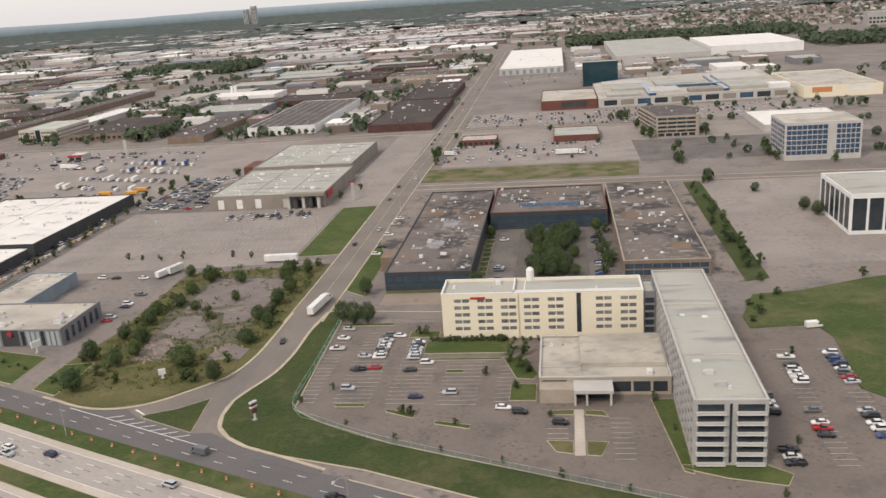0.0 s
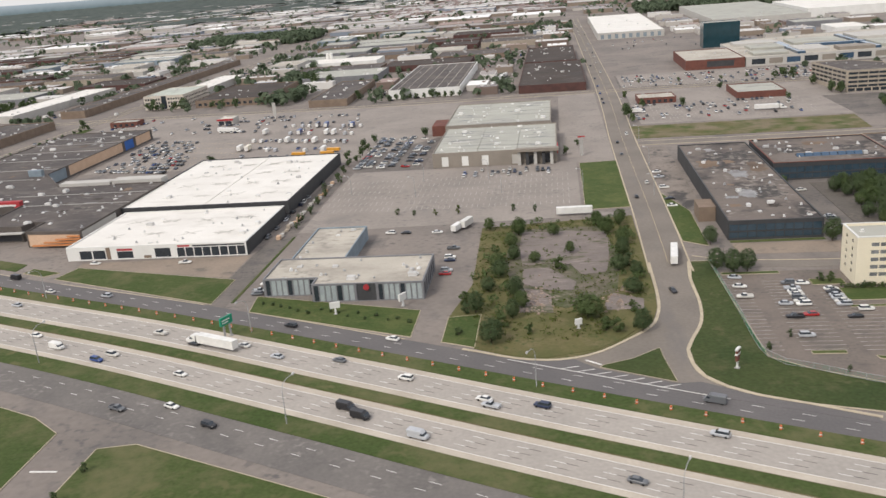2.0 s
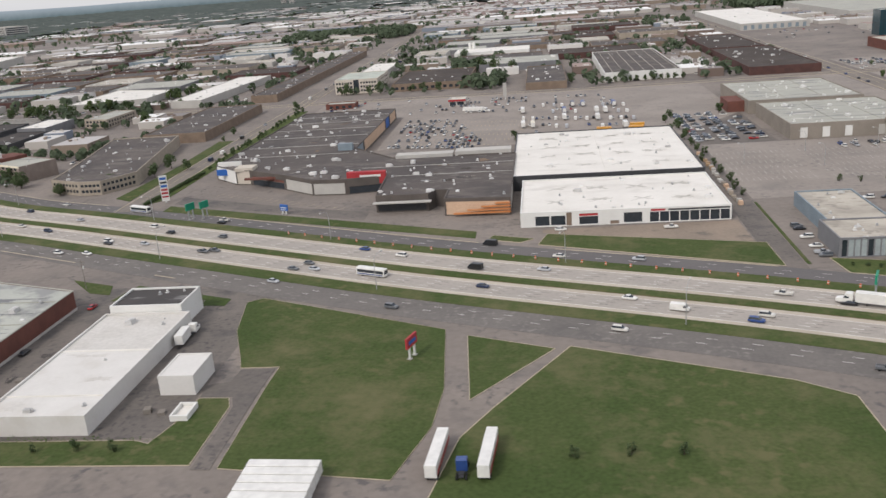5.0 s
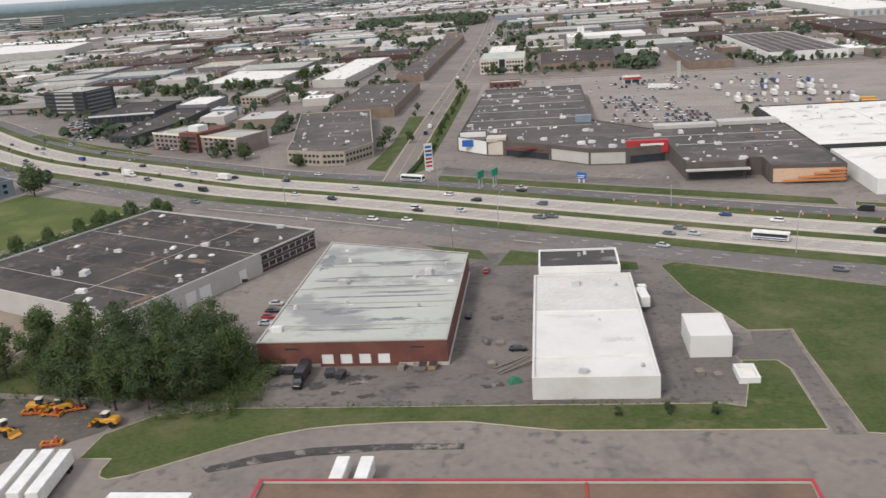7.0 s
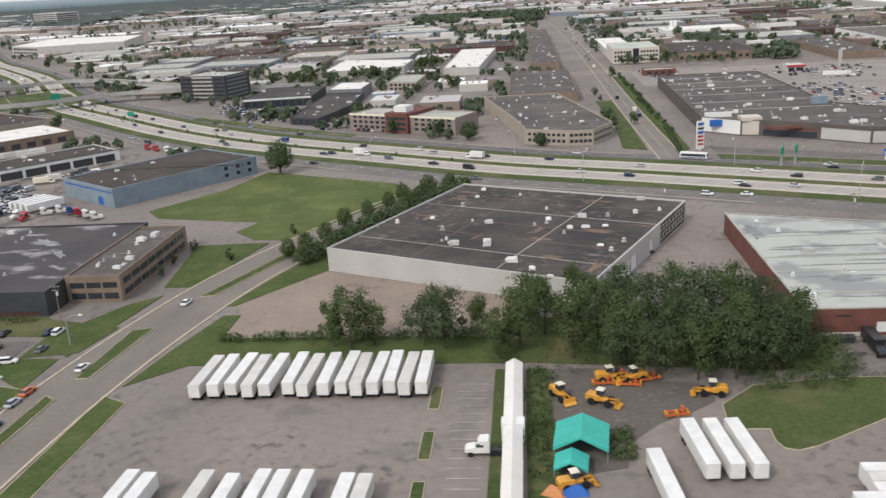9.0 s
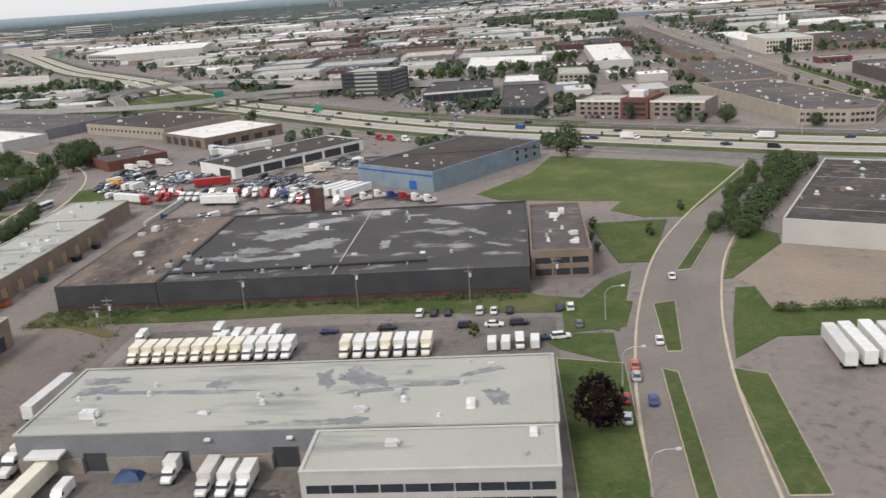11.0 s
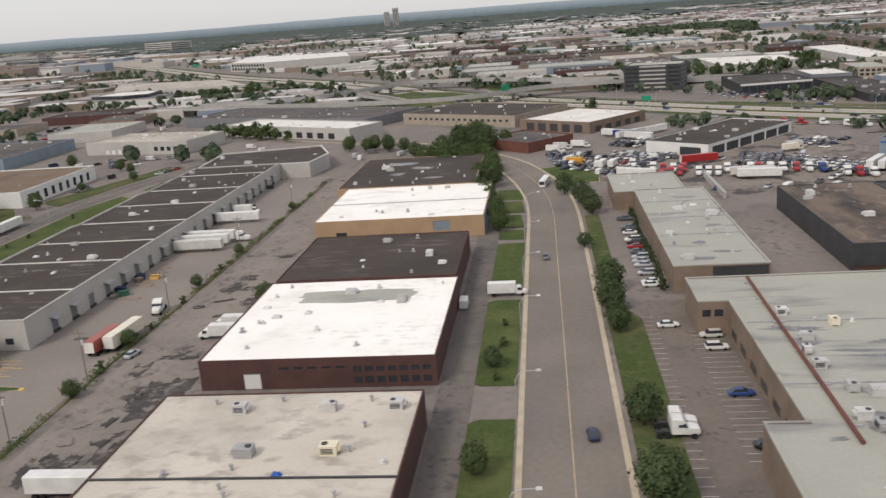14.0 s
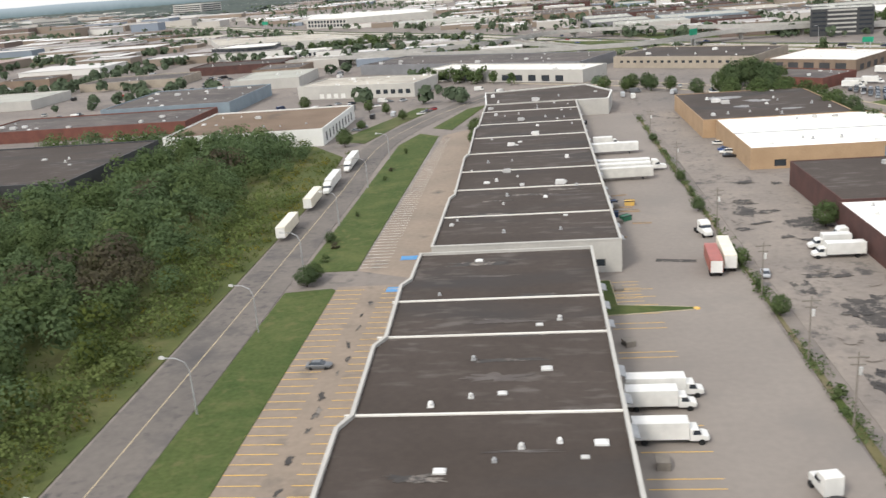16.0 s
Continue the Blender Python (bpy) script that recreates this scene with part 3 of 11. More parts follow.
SLABS = ([(-87.8, 201.2), (-82, 200.2), (-77, 201), (-68.1, 198.6), (-67.6, 190), (-69.3, 171.2), (-74.5, 169.7), (-76.7, 176.2), (-82, 177.6), (-87, 176.5), (-88.2, 188)],
         [(-86.9, 174.4), (-81.5, 174.9), (-78, 169), (-75.8, 165.8), (-76.5, 161.1), (-81.5, 161.6), (-86.6, 165.2)],
         [(-87.3, 163), (-83, 161.6), (-80.9, 158.4), (-80.4, 149.8), (-86.7, 150.3)], [(-70.9, 153.3), (-68.9, 159), (-63.4, 155.6), (-63.8, 150.6), (-70.5, 150.5)])
for i, pts in enumerate(SLABS):
    patch("lot_slab_%d" % (i + 1), pts, "cracked_slab", "cracked grey remains of an asphalt and concrete slab", z=0.2, category="vacant lot")
patch("lot_grass", [(-93.5, 149), (-88, 155), (-78, 150), (-65, 157), (-63, 146), (-68.4, 138), (-73, 133.6), (-82, 130.6), (-87, 131.6), (-93.5, 135.2)], "dry_grass", "olive unmown grass at the vacant lot edge", z=0.17)
patch("lawn_2", [(-142, 163), (-106, 153), (-106, 140.5), (-141, 154.5)], "lush_grass", GR, kerb=0.15)
patch("lawn_3", [(-195, 186), (-151, 174), (-151, 159.5), (-197, 178.5)], "grass", GR, kerb=0.12)
patch("verge_street_4", [(-308.4, 231), (-305.2, 236), (-304.6, 300), (-304.8, 400), (-309.6, 400), (-309.4, 300)], "lush_grass", GR)
patch("lawn_35", [(-322.5, 240), (-316.3, 236), (-316.5, 300), (-317, 330), (-323, 330), (-321, 280)], "grass", GR)
patch("lawn_4", [(-300, 227.5), (-211, 190), (-211, 185), (-300, 222)], "grass", GR)
patch("lawn_5", [(-207, 186.5), (-198, 182.8), (-201, 180.5), (-208, 183.5)], "grass", GR, kerb=0.12)
patch("lawn_6", [(-72, 273), (-60.6, 274), (-60.6, 220), (-72, 219)], "lush_grass", GR, kerb=0.12)
patch("lawn_7", [(-73, 126.9), (-72.4, 127.7), (-67.6, 129.9), (-63, 133.8), (-62.7, 129.7), (-62, 124.1), (-61.7, 121.5)], "verge_grass", "small triangular grass island at the junction", kerb=0.12)
patch("hotel_verge", [(-51.8, 176), (-53.1, 165.5), (-53.2, 153.5), (-54.3, 144.4), (-56.8, 137.3), (-58.2, 132.9), (-58.2, 127.6), (-57.1, 123.4), (-54.4, 120), (-50.5, 117.2), (-44, 114.3), (-30, 110.3), (0, 98), (26, 87.5), (37, 94), (0, 107.5), (-28, 118), (-41, 125), (-46.6, 129.5), (-47.4, 150), (-48.2, 176)],
      "verge_grass", "sloping grass verge along the parking fence", kerb=0.3)
patch("gore_pavement", [(-95.5, 134.4), (-91.8, 132.8), (-86.5, 130.5), (-81.6, 129.6), (-77, 130.1), (-75.4, 128.4), (-73.2, 126.4), (-61.8, 121), (-58.2, 121.4), (-55, 119.4), (-50.7, 116.6), (-44, 113.7), (-36.4, 110), (-36.8, 108.6), (-84, 127.6)], "dark_road", "dark asphalt gore of the service road junction", z=0.062, category="road")
patch("lawn_8", [(-51.5, 232), (-46.5, 214), (-46.5, 186), (-51.5, 190)], "lush_grass", GR, kerb=0.12)
patch("field_east", [(39.6, 181.4), (49.8, 183.2), (65.7, 190.5), (95, 199), (105, 120), (62, 118), (47.2, 136.1), (49.3, 157.5), (47.6, 163.8), (35.3, 162.4), (35, 168.4)], "grass", "open green field beside the hotel parking")
patch("field_north", [(-51, 307), (27, 306), (29, 331), (-52, 330)], "scrub", "vacant dry grass strip behind the offices", category="vacant lot")
patch("courtyard_lawn", [(-12, 196), (6, 196), (6, 236), (-12, 236)], "dirt", "planted courtyard between the office wings")
patch("field_1", [(-192, 125.4), (-162, 112.4), (-155.5, 107.5), (-154.5, 60), (-214, 60), (-207, 98), (-203, 106)], "grass", "broad mown field below the service road", kerb=0.2)
patch("field_2", [(-146.5, 103), (-141, 104.2), (-60, 71), (-60, 40), (-147, 40)], "grass", "broad mown field below the service road", kerb=0.2)
patch("field_3", [(-208.5, 130.8), (-194.5, 124.8), (-206.5, 108.5)], "grass", "triangular lawn between two driveways", kerb=0.15)
patch("field_4", [(-249.4, 151.3), (-212.5, 133.6), (-210.5, 112), (-211, 101), (-214.5, 88.5), (-236.9, 91.4), (-237.4, 114), (-237.3, 120.5), (-243.6, 120.4), (-244.6, 123.5), (-249.3, 135.3), (-252, 149.3)], "grass", "wide mown field with worn patches", kerb=0.06)
patch("field_5", [(-246.5, 110.3), (-242, 110.2), (-241, 107.6), (-240.9, 92.2), (-271, 92.3), (-282, 94.6), (-290, 94.6), (-297, 94), (-301.4, 93.2), (-306, 91.5), (-310.3, 89.1), (-316.2, 85.3), (-319.8, 83), (-322.1, 82.1), (-323.3, 82.6), (-323.8, 84), (-323.7, 86.5), (-327.8, 86.5), (-327.5, 92), (-323, 96.6), (-313, 98.4), (-272, 98.4), (-251, 98.4), (-248.7, 97.5), (-247.2, 103)], "grass",
      "grass bank between warehouse yard and road", kerb=0.12)
patch("hotel_front_lawn", [(15.6, 111.9), (27.4, 111.9), (30.2, 109.6), (28.9, 106.8), (21.5, 108.6), (15.9, 111)], "lush_grass", "small lawn round the end of the hotel wing", kerb=0.12)
patch("lawn_9", [(-288, 157.5), (-283, 156), (-285, 161.5), (-296, 166)], "grass", GR)
patch("lawn_10", [(-281, 152.5), (-261, 151.5), (-261, 148.5), (-256, 148), (-256, 151.5), (-279, 161)], "grass", GR)
patch("meadow", [(-403.5, 163), (-409, 169), (-406, 176), (-431, 182), (-436, 188.5), (-424, 207), (-418.5, 226.5), (-400, 217), (-381, 207.5), (-376, 199), (-386, 180), (-396, 162)], "meadow", "unmown green meadow beside the motorway")
patch("lawn_11", [(-411, 136), (-414, 160), (-399.5, 160.5), (-405.8, 136)], "lush_grass", GR)
patch("lawn_12", [(-421, 115), (-414, 128), (-409.6, 132), (-413.2, 112), (-414, 108)], "lush_grass", GR)
patch("lawn_13", [(-425, 108), (-414.8, 107.5), (-415, 98), (-422, 103)], "lush_grass", GR)
patch("lawn_14", [(-403.6, 70), (-402.7, 96), (-399, 94), (-400, 70)], "lush_grass", GR, kerb=0.12)
patch("lawn_15", [(-401.5, 98.5), (-399.2, 110), (-396, 122.5), (-393.3, 122.5), (-393.3, 113.6), (-353, 112.6), (-352.5, 104), (-395, 104.6)], "lush_grass", GR)
patch("lawn_36", [(-396.8, 126.5), (-392.4, 141), (-386.6, 154), (-383, 148), (-384, 142.5), (-395.5, 126.6)], "lush_grass", GR)
for i, p in enumerate((((-408.3, 117), (-405.3, 118), (-407.3, 101), (-409, 101)), ((-402.8, 131), (-400.6, 131.4), (-389.6, 160), (-391.2, 160.4)), ((-410.4, 96), (-408.8, 95), (-409.9, 66), (-411.6, 66)),
                       ((-384.5, 181), (-382.8, 180.6), (-370.5, 200), (-372, 201)))):
    patch("median_island_%d" % (i + 1), p, "grass", "grass median island of the divided street", z=0.16, kerb=0.12)
patch("scrub_bank", [(-352.5, 104), (-349.5, 104), (-312, 100), (-311, 108), (-318, 118), (-350, 119), (-352.5, 112.5)], "brush_floor", "overgrown ground under the trees", category="undergrowth")
patch("dirt_yard", [(-349.5, 102), (-341, 102), (-336, 99.5), (-328.5, 97), (-328, 93), (-331, 90.5), (-335, 88), (-338.5, 84), (-339.5, 79), (-346.5, 77), (-349.5, 80)], "dirt", "dark dirt yard with parked machines", z=0.04, category="yard")
for i, y in enumerate((95, 84, 74)):
    patch("lot_island_%d" % (i + 1), [(-361, y - 3.3), (-359.8, y - 3.3), (-359.8, y + 2.4), (-361, y + 2.4)], "grass", "narrow grass island in the trailer lot", kerb=0.12)
patch("lawn_17", [(-353.5, 102), (-352.2, 102), (-352.2, 60), (-353.5, 60)], "grass", GR)
patch("lawn_18", [(-349.6, 102), (-347, 102), (-346, 70), (-349.6, 60)], "grass", GR)
patch("bank_2", [(-501, 123.6), (-489.4, 123.6), (-489.4, 117.6), (-484, 113), (-486, 112.6), (-494, 117), (-501, 117.6)], "dry_grass", "rough grass corner below the dark warehouse")
patch("bank_1", [(-489, 123.6), (-425, 123.6), (-424, 122.5), (-411, 118.5), (-413, 109.5), (-421, 108), (-421, 115.5), (-455, 118.5), (-477, 117.5), (-489, 118)], "grass", "rough grass bank below the dark warehouse")
patch("lawn_19", [(-422.4, 100), (-414.5, 98), (-415.5, 60), (-421.5, 60)], "lush_grass", GR, kerb=0.12)
patch("lawn_20", [(-533.9, 20), (-533.9, 165), (-531.2, 165), (-531.2, 112), (-529.6, 108), (-529.6, 20)], "grass", GR)
for i, (a, b) in enumerate(((20, 80.8), (88.8, 117), (122.2, 147), (149.6, 156))):
    patch("lawn_%d" % (21 + i), [(-549.6, a + 0.6), (-548.8, a), (-545, a), (-545, b), (-548.6, b), (-549.6, b - 0.8)], "lush_grass", GR)
for i, (a, b) in enumerate(((158, 168), (170, 180), (182, 192))):
    patch("lawn_%d" % (27 + i), [(-551, a), (-545.2, a), (-546, b), (-551.5, b)], "lush_grass", GR)
patch("lawn_30", [(-542, 216), (-536, 219), (-528.5, 206), (-529, 196.5), (-536.6, 196.5)], "lush_grass", GR, kerb=0.15)
patch("lawn_31", [(-651.4, 10), (-651.4, 100.4), (-645.6, 101.4), (-645, 100.6), (-645, 10)], "lush_grass", GR)
patch("lawn_32", [(-651, 108), (-651.2, 195), (-648, 209), (-643, 204), (-643.8, 108)], "lush_grass", GR)
patch("lawn_33", [(-645.6, 216), (-639, 245), (-634, 250), (-640.5, 212)], "lush_grass", GR)
patch("woods_floor", [(-658.6, 10), (-659.2, 150), (-662, 185), (-672, 200), (-699, 208), (-716, 190), (-750, 148), (-780, 10)], "brush_floor", "overgrown thicket floor with weeds", category="undergrowth")
patch("lawn_34", [(-660, 200), (-655, 225), (-648, 250), (-654, 252), (-668, 205)], "grass", GR)
YARD1 = patch("yard_1", [(-594, 20), (-594, 222), (-587, 222), (-584, 150), (-580.3, 150), (-580.3, 20)], "broken_yard", "worn yard with dark oil and tar patches", z=0.025, category="yard")
patch("loading_yard", [(-613.4, 12), (-596.3, 12), (-596.4, 222), (-609.8, 222), (-609.8, 103.5), (-613.4, 101)], "smooth_yard", "smooth grey-brown asphalt loading yard", z=0.008, category="yard")
patch("weed_strip", [(-596, 20), (-596.1, 60), (-595.8, 100), (-596.1, 160), (-595.8, 215), (-595.4, 215), (-595.3, 150), (-595.6, 98), (-595.3, 60), (-595.5, 20)], "scrub", "strip of weeds between two loading yards", z=0.08)
patch("yard_2", [(-395.4, 126.4), (-384.3, 142.4), (-352, 128), (-350, 113), (-393.2, 113.8), (-393.2, 122.8)], "tan_lot", "worn parking yard beside the dark-roofed warehouse", z=0.03, category="yard")
patch("dealer_yard", [(-530, 196), (-528, 225), (-512, 236), (-470, 262), (-462, 225), (-468, 200), (-474, 176), (-502, 176)], "gravel_yard", "asphalt yard crowded with parked trucks and cars", z=0.02, category="yard")
patch("concourse_lawn", [(-700, 424), (-690, 420), (-645, 424), (-640, 445), (-662, 480), (-692, 527), (-740, 590), (-756, 598), (-735, 540), (-712, 470)], "grass", "grass inside the motorway interchange", z=0.05)
patch("concourse_lawn_2", [(-560, 425), (-520, 410), (-480, 400), (-500, 440), (-560, 470), (-585, 490)], "grass", "grass beside the motorway ramp", z=0.05)
patch("runway_meadow", [(-1010, 900), (-960, 850), (-900, 790), (-868, 742), (-852, 716), (-870, 706), (-905, 742), (-990, 840)], "scrub", "open rough land beside the motorway", z=0.05)
patch("meadow_far", [(-1300, 620), (-960, 520), (-900, 620), (-1200, 800)], "grass", "open green land beside the motorway", z=0.05)


M["pale_lot"] = material("pale_weathered_lot", (0.285, 0.25, 0.217), (0.24, 0.21, 0.183), 0.05, 1.0, 0.95, bump=0.15, stain=(0.2, 0.177, 0.157), stain_scale=0.09, stain_lo=0.58, spots=(0.17, 0.152, 0.137))
for i, pts in enumerate(([(-146, 208), (-62, 214), (-73, 219), (-73, 274), (-60.8, 275), (-60.8, 420), (-78, 420), (-78, 275), (-146, 275)], [(-253, 294), (-206, 292), (-152, 292), (-123, 332), (-123, 418), (-300, 420), (-300, 366), (-254, 364)], [(-47, 432), (128, 430), (126, 478), (-47, 478)], [(-47, 334), (128, 334), (128, 418), (-47, 418)])):
    patch("retail_lot_%d" % (i + 1), pts, "pale_lot", "pale weathered asphalt car park of the stores", z=0.002, category="car park")
YARDS = {}
for nm, pts in (("hotel_parking", [(-48, 168.8), (-47.2, 150), (-46.4, 130), (-41, 125.4), (-28, 118.5), (0, 108), (37, 94.5), (62, 100), (62, 165), (28, 172), (16, 168.9)]), ("courtyard_parking", [(-21.4, 189), (13.5, 189), (13.5, 240), (-21.4, 240)]),
                ("unit_yard", [(-498, 66), (-482, 66), (-482, 120), (-498, 122)]), ("unit_parking", [(-529.5, 20), (-520.2, 20), (-520.2, 115), (-529.5, 115)]), ("warehouse_yard", [(-490, 30), (-422, 30), (-422, 68), (-446, 76), (-482, 76)]),
                ("dock_yard", [(-313, 98.6), (-247, 99.2), (-247, 160), (-313, 160)]), ("van_yard", [(-482, 92.2), (-422, 92.2), (-422, 114), (-478, 114)]), ("brick_side_yard", [(-553.4, 20), (-549.6, 20), (-549.6, 160), (-553.4, 160)])):
    YARDS[nm] = patch(nm, pts, "brown_lot" if nm in ("unit_parking", "unit_yard", "hotel_parking") else "asphalt", "dark worn asphalt parking yard", z=0.003, category="yard")

LOT_W = patch("lot_west", [(-645, 10), (-635.5, 10), (-635.2, 102), (-645, 102)], "tan_lot", "warm tan asphalt car park with yellow bays", z=0.003, category="car park")
patch("lot_west_north", [(-643.6, 108), (-633.4, 103), (-633.4, 215), (-642, 205)], "tan_lot", "warm tan asphalt car park with pale bays", z=0.003, category="car park")

# ---- buildings ----
def wall_face(s, p, q, h, holes, depth=0.14):
    """One wall from p to q (outside on the right) with openings (u0, u1, z0, z1) and their reveals."""
    p, q = Vector(p), Vector(q)
    d = (q - p).normalized()
    n = Vector((d.y, -d.x))
    L = (q - p).length
    us = sorted({0.0, L} | {u for a in holes for u in a[:2]})
    zs = sorted({0.0, h} | {z for a in holes for z in a[2:4]})

    def P(u, z, o=0.0):
        w = p + d * u - n * o
        return (w.x, w.y, z)

    for u0, u1 in zip(us, us[1:]):
        z_from = None
        for z0, z1 in zip(zs, zs[1:]):
            um, zm = (u0 + u1) / 2, (z0 + z1) / 2
            hole = any(a[0] < um < a[1] and a[2] < zm < a[3] for a in holes)
            if not hole and z_from is None:
                z_from = z0
            if z_from is not None and (hole or z1 == h):
                top = z0 if hole else z1
                s.add([P(u0, z_from), P(u1, z_from), P(u1, top), P(u0, top)], [(0, 1, 2, 3)])
                z_from = None
    for a in holes:
        u0, u1, z0, z1 = a[:4]
        c = [(u0, z0), (u1, z0), (u1, z1), (u0, z1)]
        for i in range(4):
            (a0, b0), (a1, b1) = c[i], c[(i + 1) % 4]
            s.add([P(a0, b0), P(a0, b0, depth), P(a1, b1, depth), P(a1, b1)], [(0, 1, 2, 3)])


MESHES = {}


def unit_mesh(key, make, mat):
    if key not in MESHES:
        MESHES[key] = make().mesh(key.split("|")[0], mat)
    return MESHES[key]


def pane_at(p, q, u0, u1, z0, z1, depth, mat, name, root, label="", mullion=0):
    p, q = Vector(p), Vector(q)
    d = (q - p).normalized()
    w, h = u1 - u0, z1 - z0
    key = "%s|%.2f|%.2f|%s" % (name, w, h, mat.name)
    me = unit_mesh(key, lambda: Solid().box(-w / 2, w / 2, -0.02, 0.03, 0, h), mat)
    c = p + d * (u0 + u1) / 2 - Vector((d.y, -d.x)) * depth
    return part(name, me, None, root, label, Matrix.Translation((c.x, c.y, z0)) @ Matrix.Rotation(math.atan2(d.y, d.x), 4, "Z"))


def hvac():
    s = Solid().box(-0.75, 0.75, -0.5, 0.5, 0, 0.12).box(-0.7, 0.7, -0.45, 0.45, 0.12, 0.62)
    s.tube((-0.3, 0, 0.62), (-0.3, 0, 0.7), 0.28, n=10).tube((0.35, 0, 0.62), (0.35, 0, 0.68), 0.25, n=10)
    return s.box(0.7, 1.0, -0.25, 0.25, 0.15, 0.5)


def vent():
    return Solid().tube((0, 0, 0), (0, 0, 0.35), 0.14, n=8).tube((0, 0, 0.35), (0, 0, 0.5), 0.26, 0.16, n=8).box(-0.28, 0.28, -0.28, 0.28, 0, 0.1)


def skylight():
    return Solid().box(-0.5, 0.5, -0.35, 0.35, 0, 0.16).loft([[(-0.45, -0.3, 0.16), (0.45, -0.3, 0.16), (0.45, 0.3, 0.16), (-0.45, 0.3, 0.16)], [(-0.3, -0.15, 0.3), (0.3, -0.15, 0.3), (0.3, 0.15, 0.3), (-0.3, 0.15, 0.3)]])


UNITS = [("roof_unit", hvac, "light_metal"), ("roof_vent", vent, "light_metal"), ("skylight", skylight, "light_metal"), ("roof_vent_small", vent, "metal")]


def inside(x, y, pts):
    c = False
    for i in range(len(pts)):
        (x0, y0), (x1, y1) = pts[i - 1], pts[i]
        if (y0 > y) != (y1 > y) and x < (x1 - x0) * (y - y0) / (y1 - y0) + x0:
            c = not c
    return c


RESERVED = []


def building(name, pts, h, wall, roof, label, category="warehouse", parapet=0.3, thick=0.3, coping=None, units=0, holes=None, ribs=(), seed=1, base=None, rib_mat="roof_white", unit_size=1.0, group="", joined=False):
    """A flat-roofed building on a polygon (anticlockwise), with parapet, roof, roof plant, openings and roof ribs.
    holes: side number -> list of (u0, u1, z0, z1, part name, material). ribs: (axis, place)."""
    holes = holes or {}
    xs, ys = [p[0] for p in pts], [p[1] for p in pts]
    cx, cy = (min(xs) + max(xs)) / 2, (min(ys) + max(ys)) / 2
    RESERVED.append((min(xs), max(xs), min(ys), max(ys)))
    root = thing(name, label, category, Matrix.Translation((cx, cy, 0)), group)
    loc = [(x - cx, y - cy) for x, y in pts]
    n = len(loc)
    s = Solid()
    for i in range(n):
        wall_face(s, loc[i], loc[(i + 1) % n], h, holes.get(i, []))
    # parapet: inner ring
    inner = []
    for i in range(n):
        a, b, c = Vector(loc[i - 1]), Vector(loc[i]), Vector(loc[(i + 1) % n])
        d0, d1 = (b - a).normalized(), (c - b).normalized()
        n0, n1 = Vector((-d0.y, d0.x)), Vector((-d1.y, d1.x))
        w = (n0 + n1)
        inner.append(b + w * (thick / max(0.3, 1 + n0.dot(n1))))
    for i in range(n):
        j = (i + 1) % n
        s.add([(*loc[i], h), (*loc[j], h), (*inner[j], h), (*inner[i], h)], [(0, 1, 2, 3)])
        s.add([(*inner[i], h), (*inner[j], h), (*inner[j], h - parapet - 0.1), (*inner[i], h - parapet - 0.1)], [(0, 1, 2, 3)])
    body = part("wall", s, M[wall], root)
    zr = h - parapet
    part("roof", slab_mesh("roof", [tuple(p) for p in inner], zr - 0.25, zr, M[roof]), None, root)
    if coping:
        outer = [Vector(loc[i]) + (Vector(loc[i]) - inner[i]).normalized() * 0.07 for i in range(n)]
        vs, fs = [], []
        for p, q in zip(outer, inner):
            vs += [(p.x, p.y, h - 0.12), (p.x, p.y, h + 0.06), (q.x, q.y, h + 0.06), (q.x, q.y, h - 0.02)]
        for i in range(n):
            a, b = 4 * i, 4 * ((i + 1) % n)
            fs += [(a, b, b + 1, a + 1), (a + 1, b + 1, b + 2, a + 2), (a + 2, b + 2, b + 3, a + 3)]
        part("coping", Solid().add(vs, fs), M[coping], root)
    for i, hs in holes.items():
        for k in hs:
            pane_at(loc[i], loc[(i + 1) % n], *k[:4], 0.12, M[k[5]], k[4], root)
    x0, x1, y0, y1 = min(xs) - cx, max(xs) - cx, min(ys) - cy, max(ys) - cy
    for axis, v, *span in ribs:
        w = 0.11
        sl = Solid()
        if axis == "y":
            r0, r1 = (span[0] - cx, span[1] - cx) if span else (x0 + thick, x1 - thick)
            sl.box(r0, r1, v - cy - w, v - cy + w, zr - 0.05, zr + 0.14)
        else:
            sl.box(v - cx - w, v - cx + w, y0 + thick, y1 - thick, zr - 0.05, zr + 0.14)
        part("roof_rib", sl, M[rib_mat], root)
    rng = random.Random(seed)
    joined = joined or min(ys) > 270
    done, tries = 0, 0
    plant = Solid()
    while done < units and tries < units * 8:
        tries += 1
        x, y = rng.uniform(x0 + 1.5, x1 - 1.5), rng.uniform(y0 + 1.5, y1 - 1.5)
        if not inside(x, y, loc):
            continue
        kind, make, mt = UNITS[rng.choices(range(4), (3, 4, 3, 4))[0]]
        sc = rng.uniform(0.7, 1.25) * unit_size
        if joined:
            mx = Matrix.Translation((x, y, zr)) @ Matrix.Scale(sc, 4)
            q = make()
            plant.add([mx @ Vector(v) for v in q.v], q.f)
            done += 1
            continue
        part(kind.replace("_small", ""), unit_mesh(kind, make, M[mt]), None, root, at=Matrix.Translation((x, y, zr)) @ Matrix.Rotation(rng.choice((0, 1.5708, 3.1416)), 4, "Z") @ Matrix.Scale(sc, 4))
        done += 1
    if joined and plant.v:
        tagged(part("roof_plant", plant, M["light_metal"], root), kind="stuff")
    return root


def rect(x0, x1, y0, y1):
    return [(x0, y0), (x1, y0), (x1, y1), (x0, y1)]


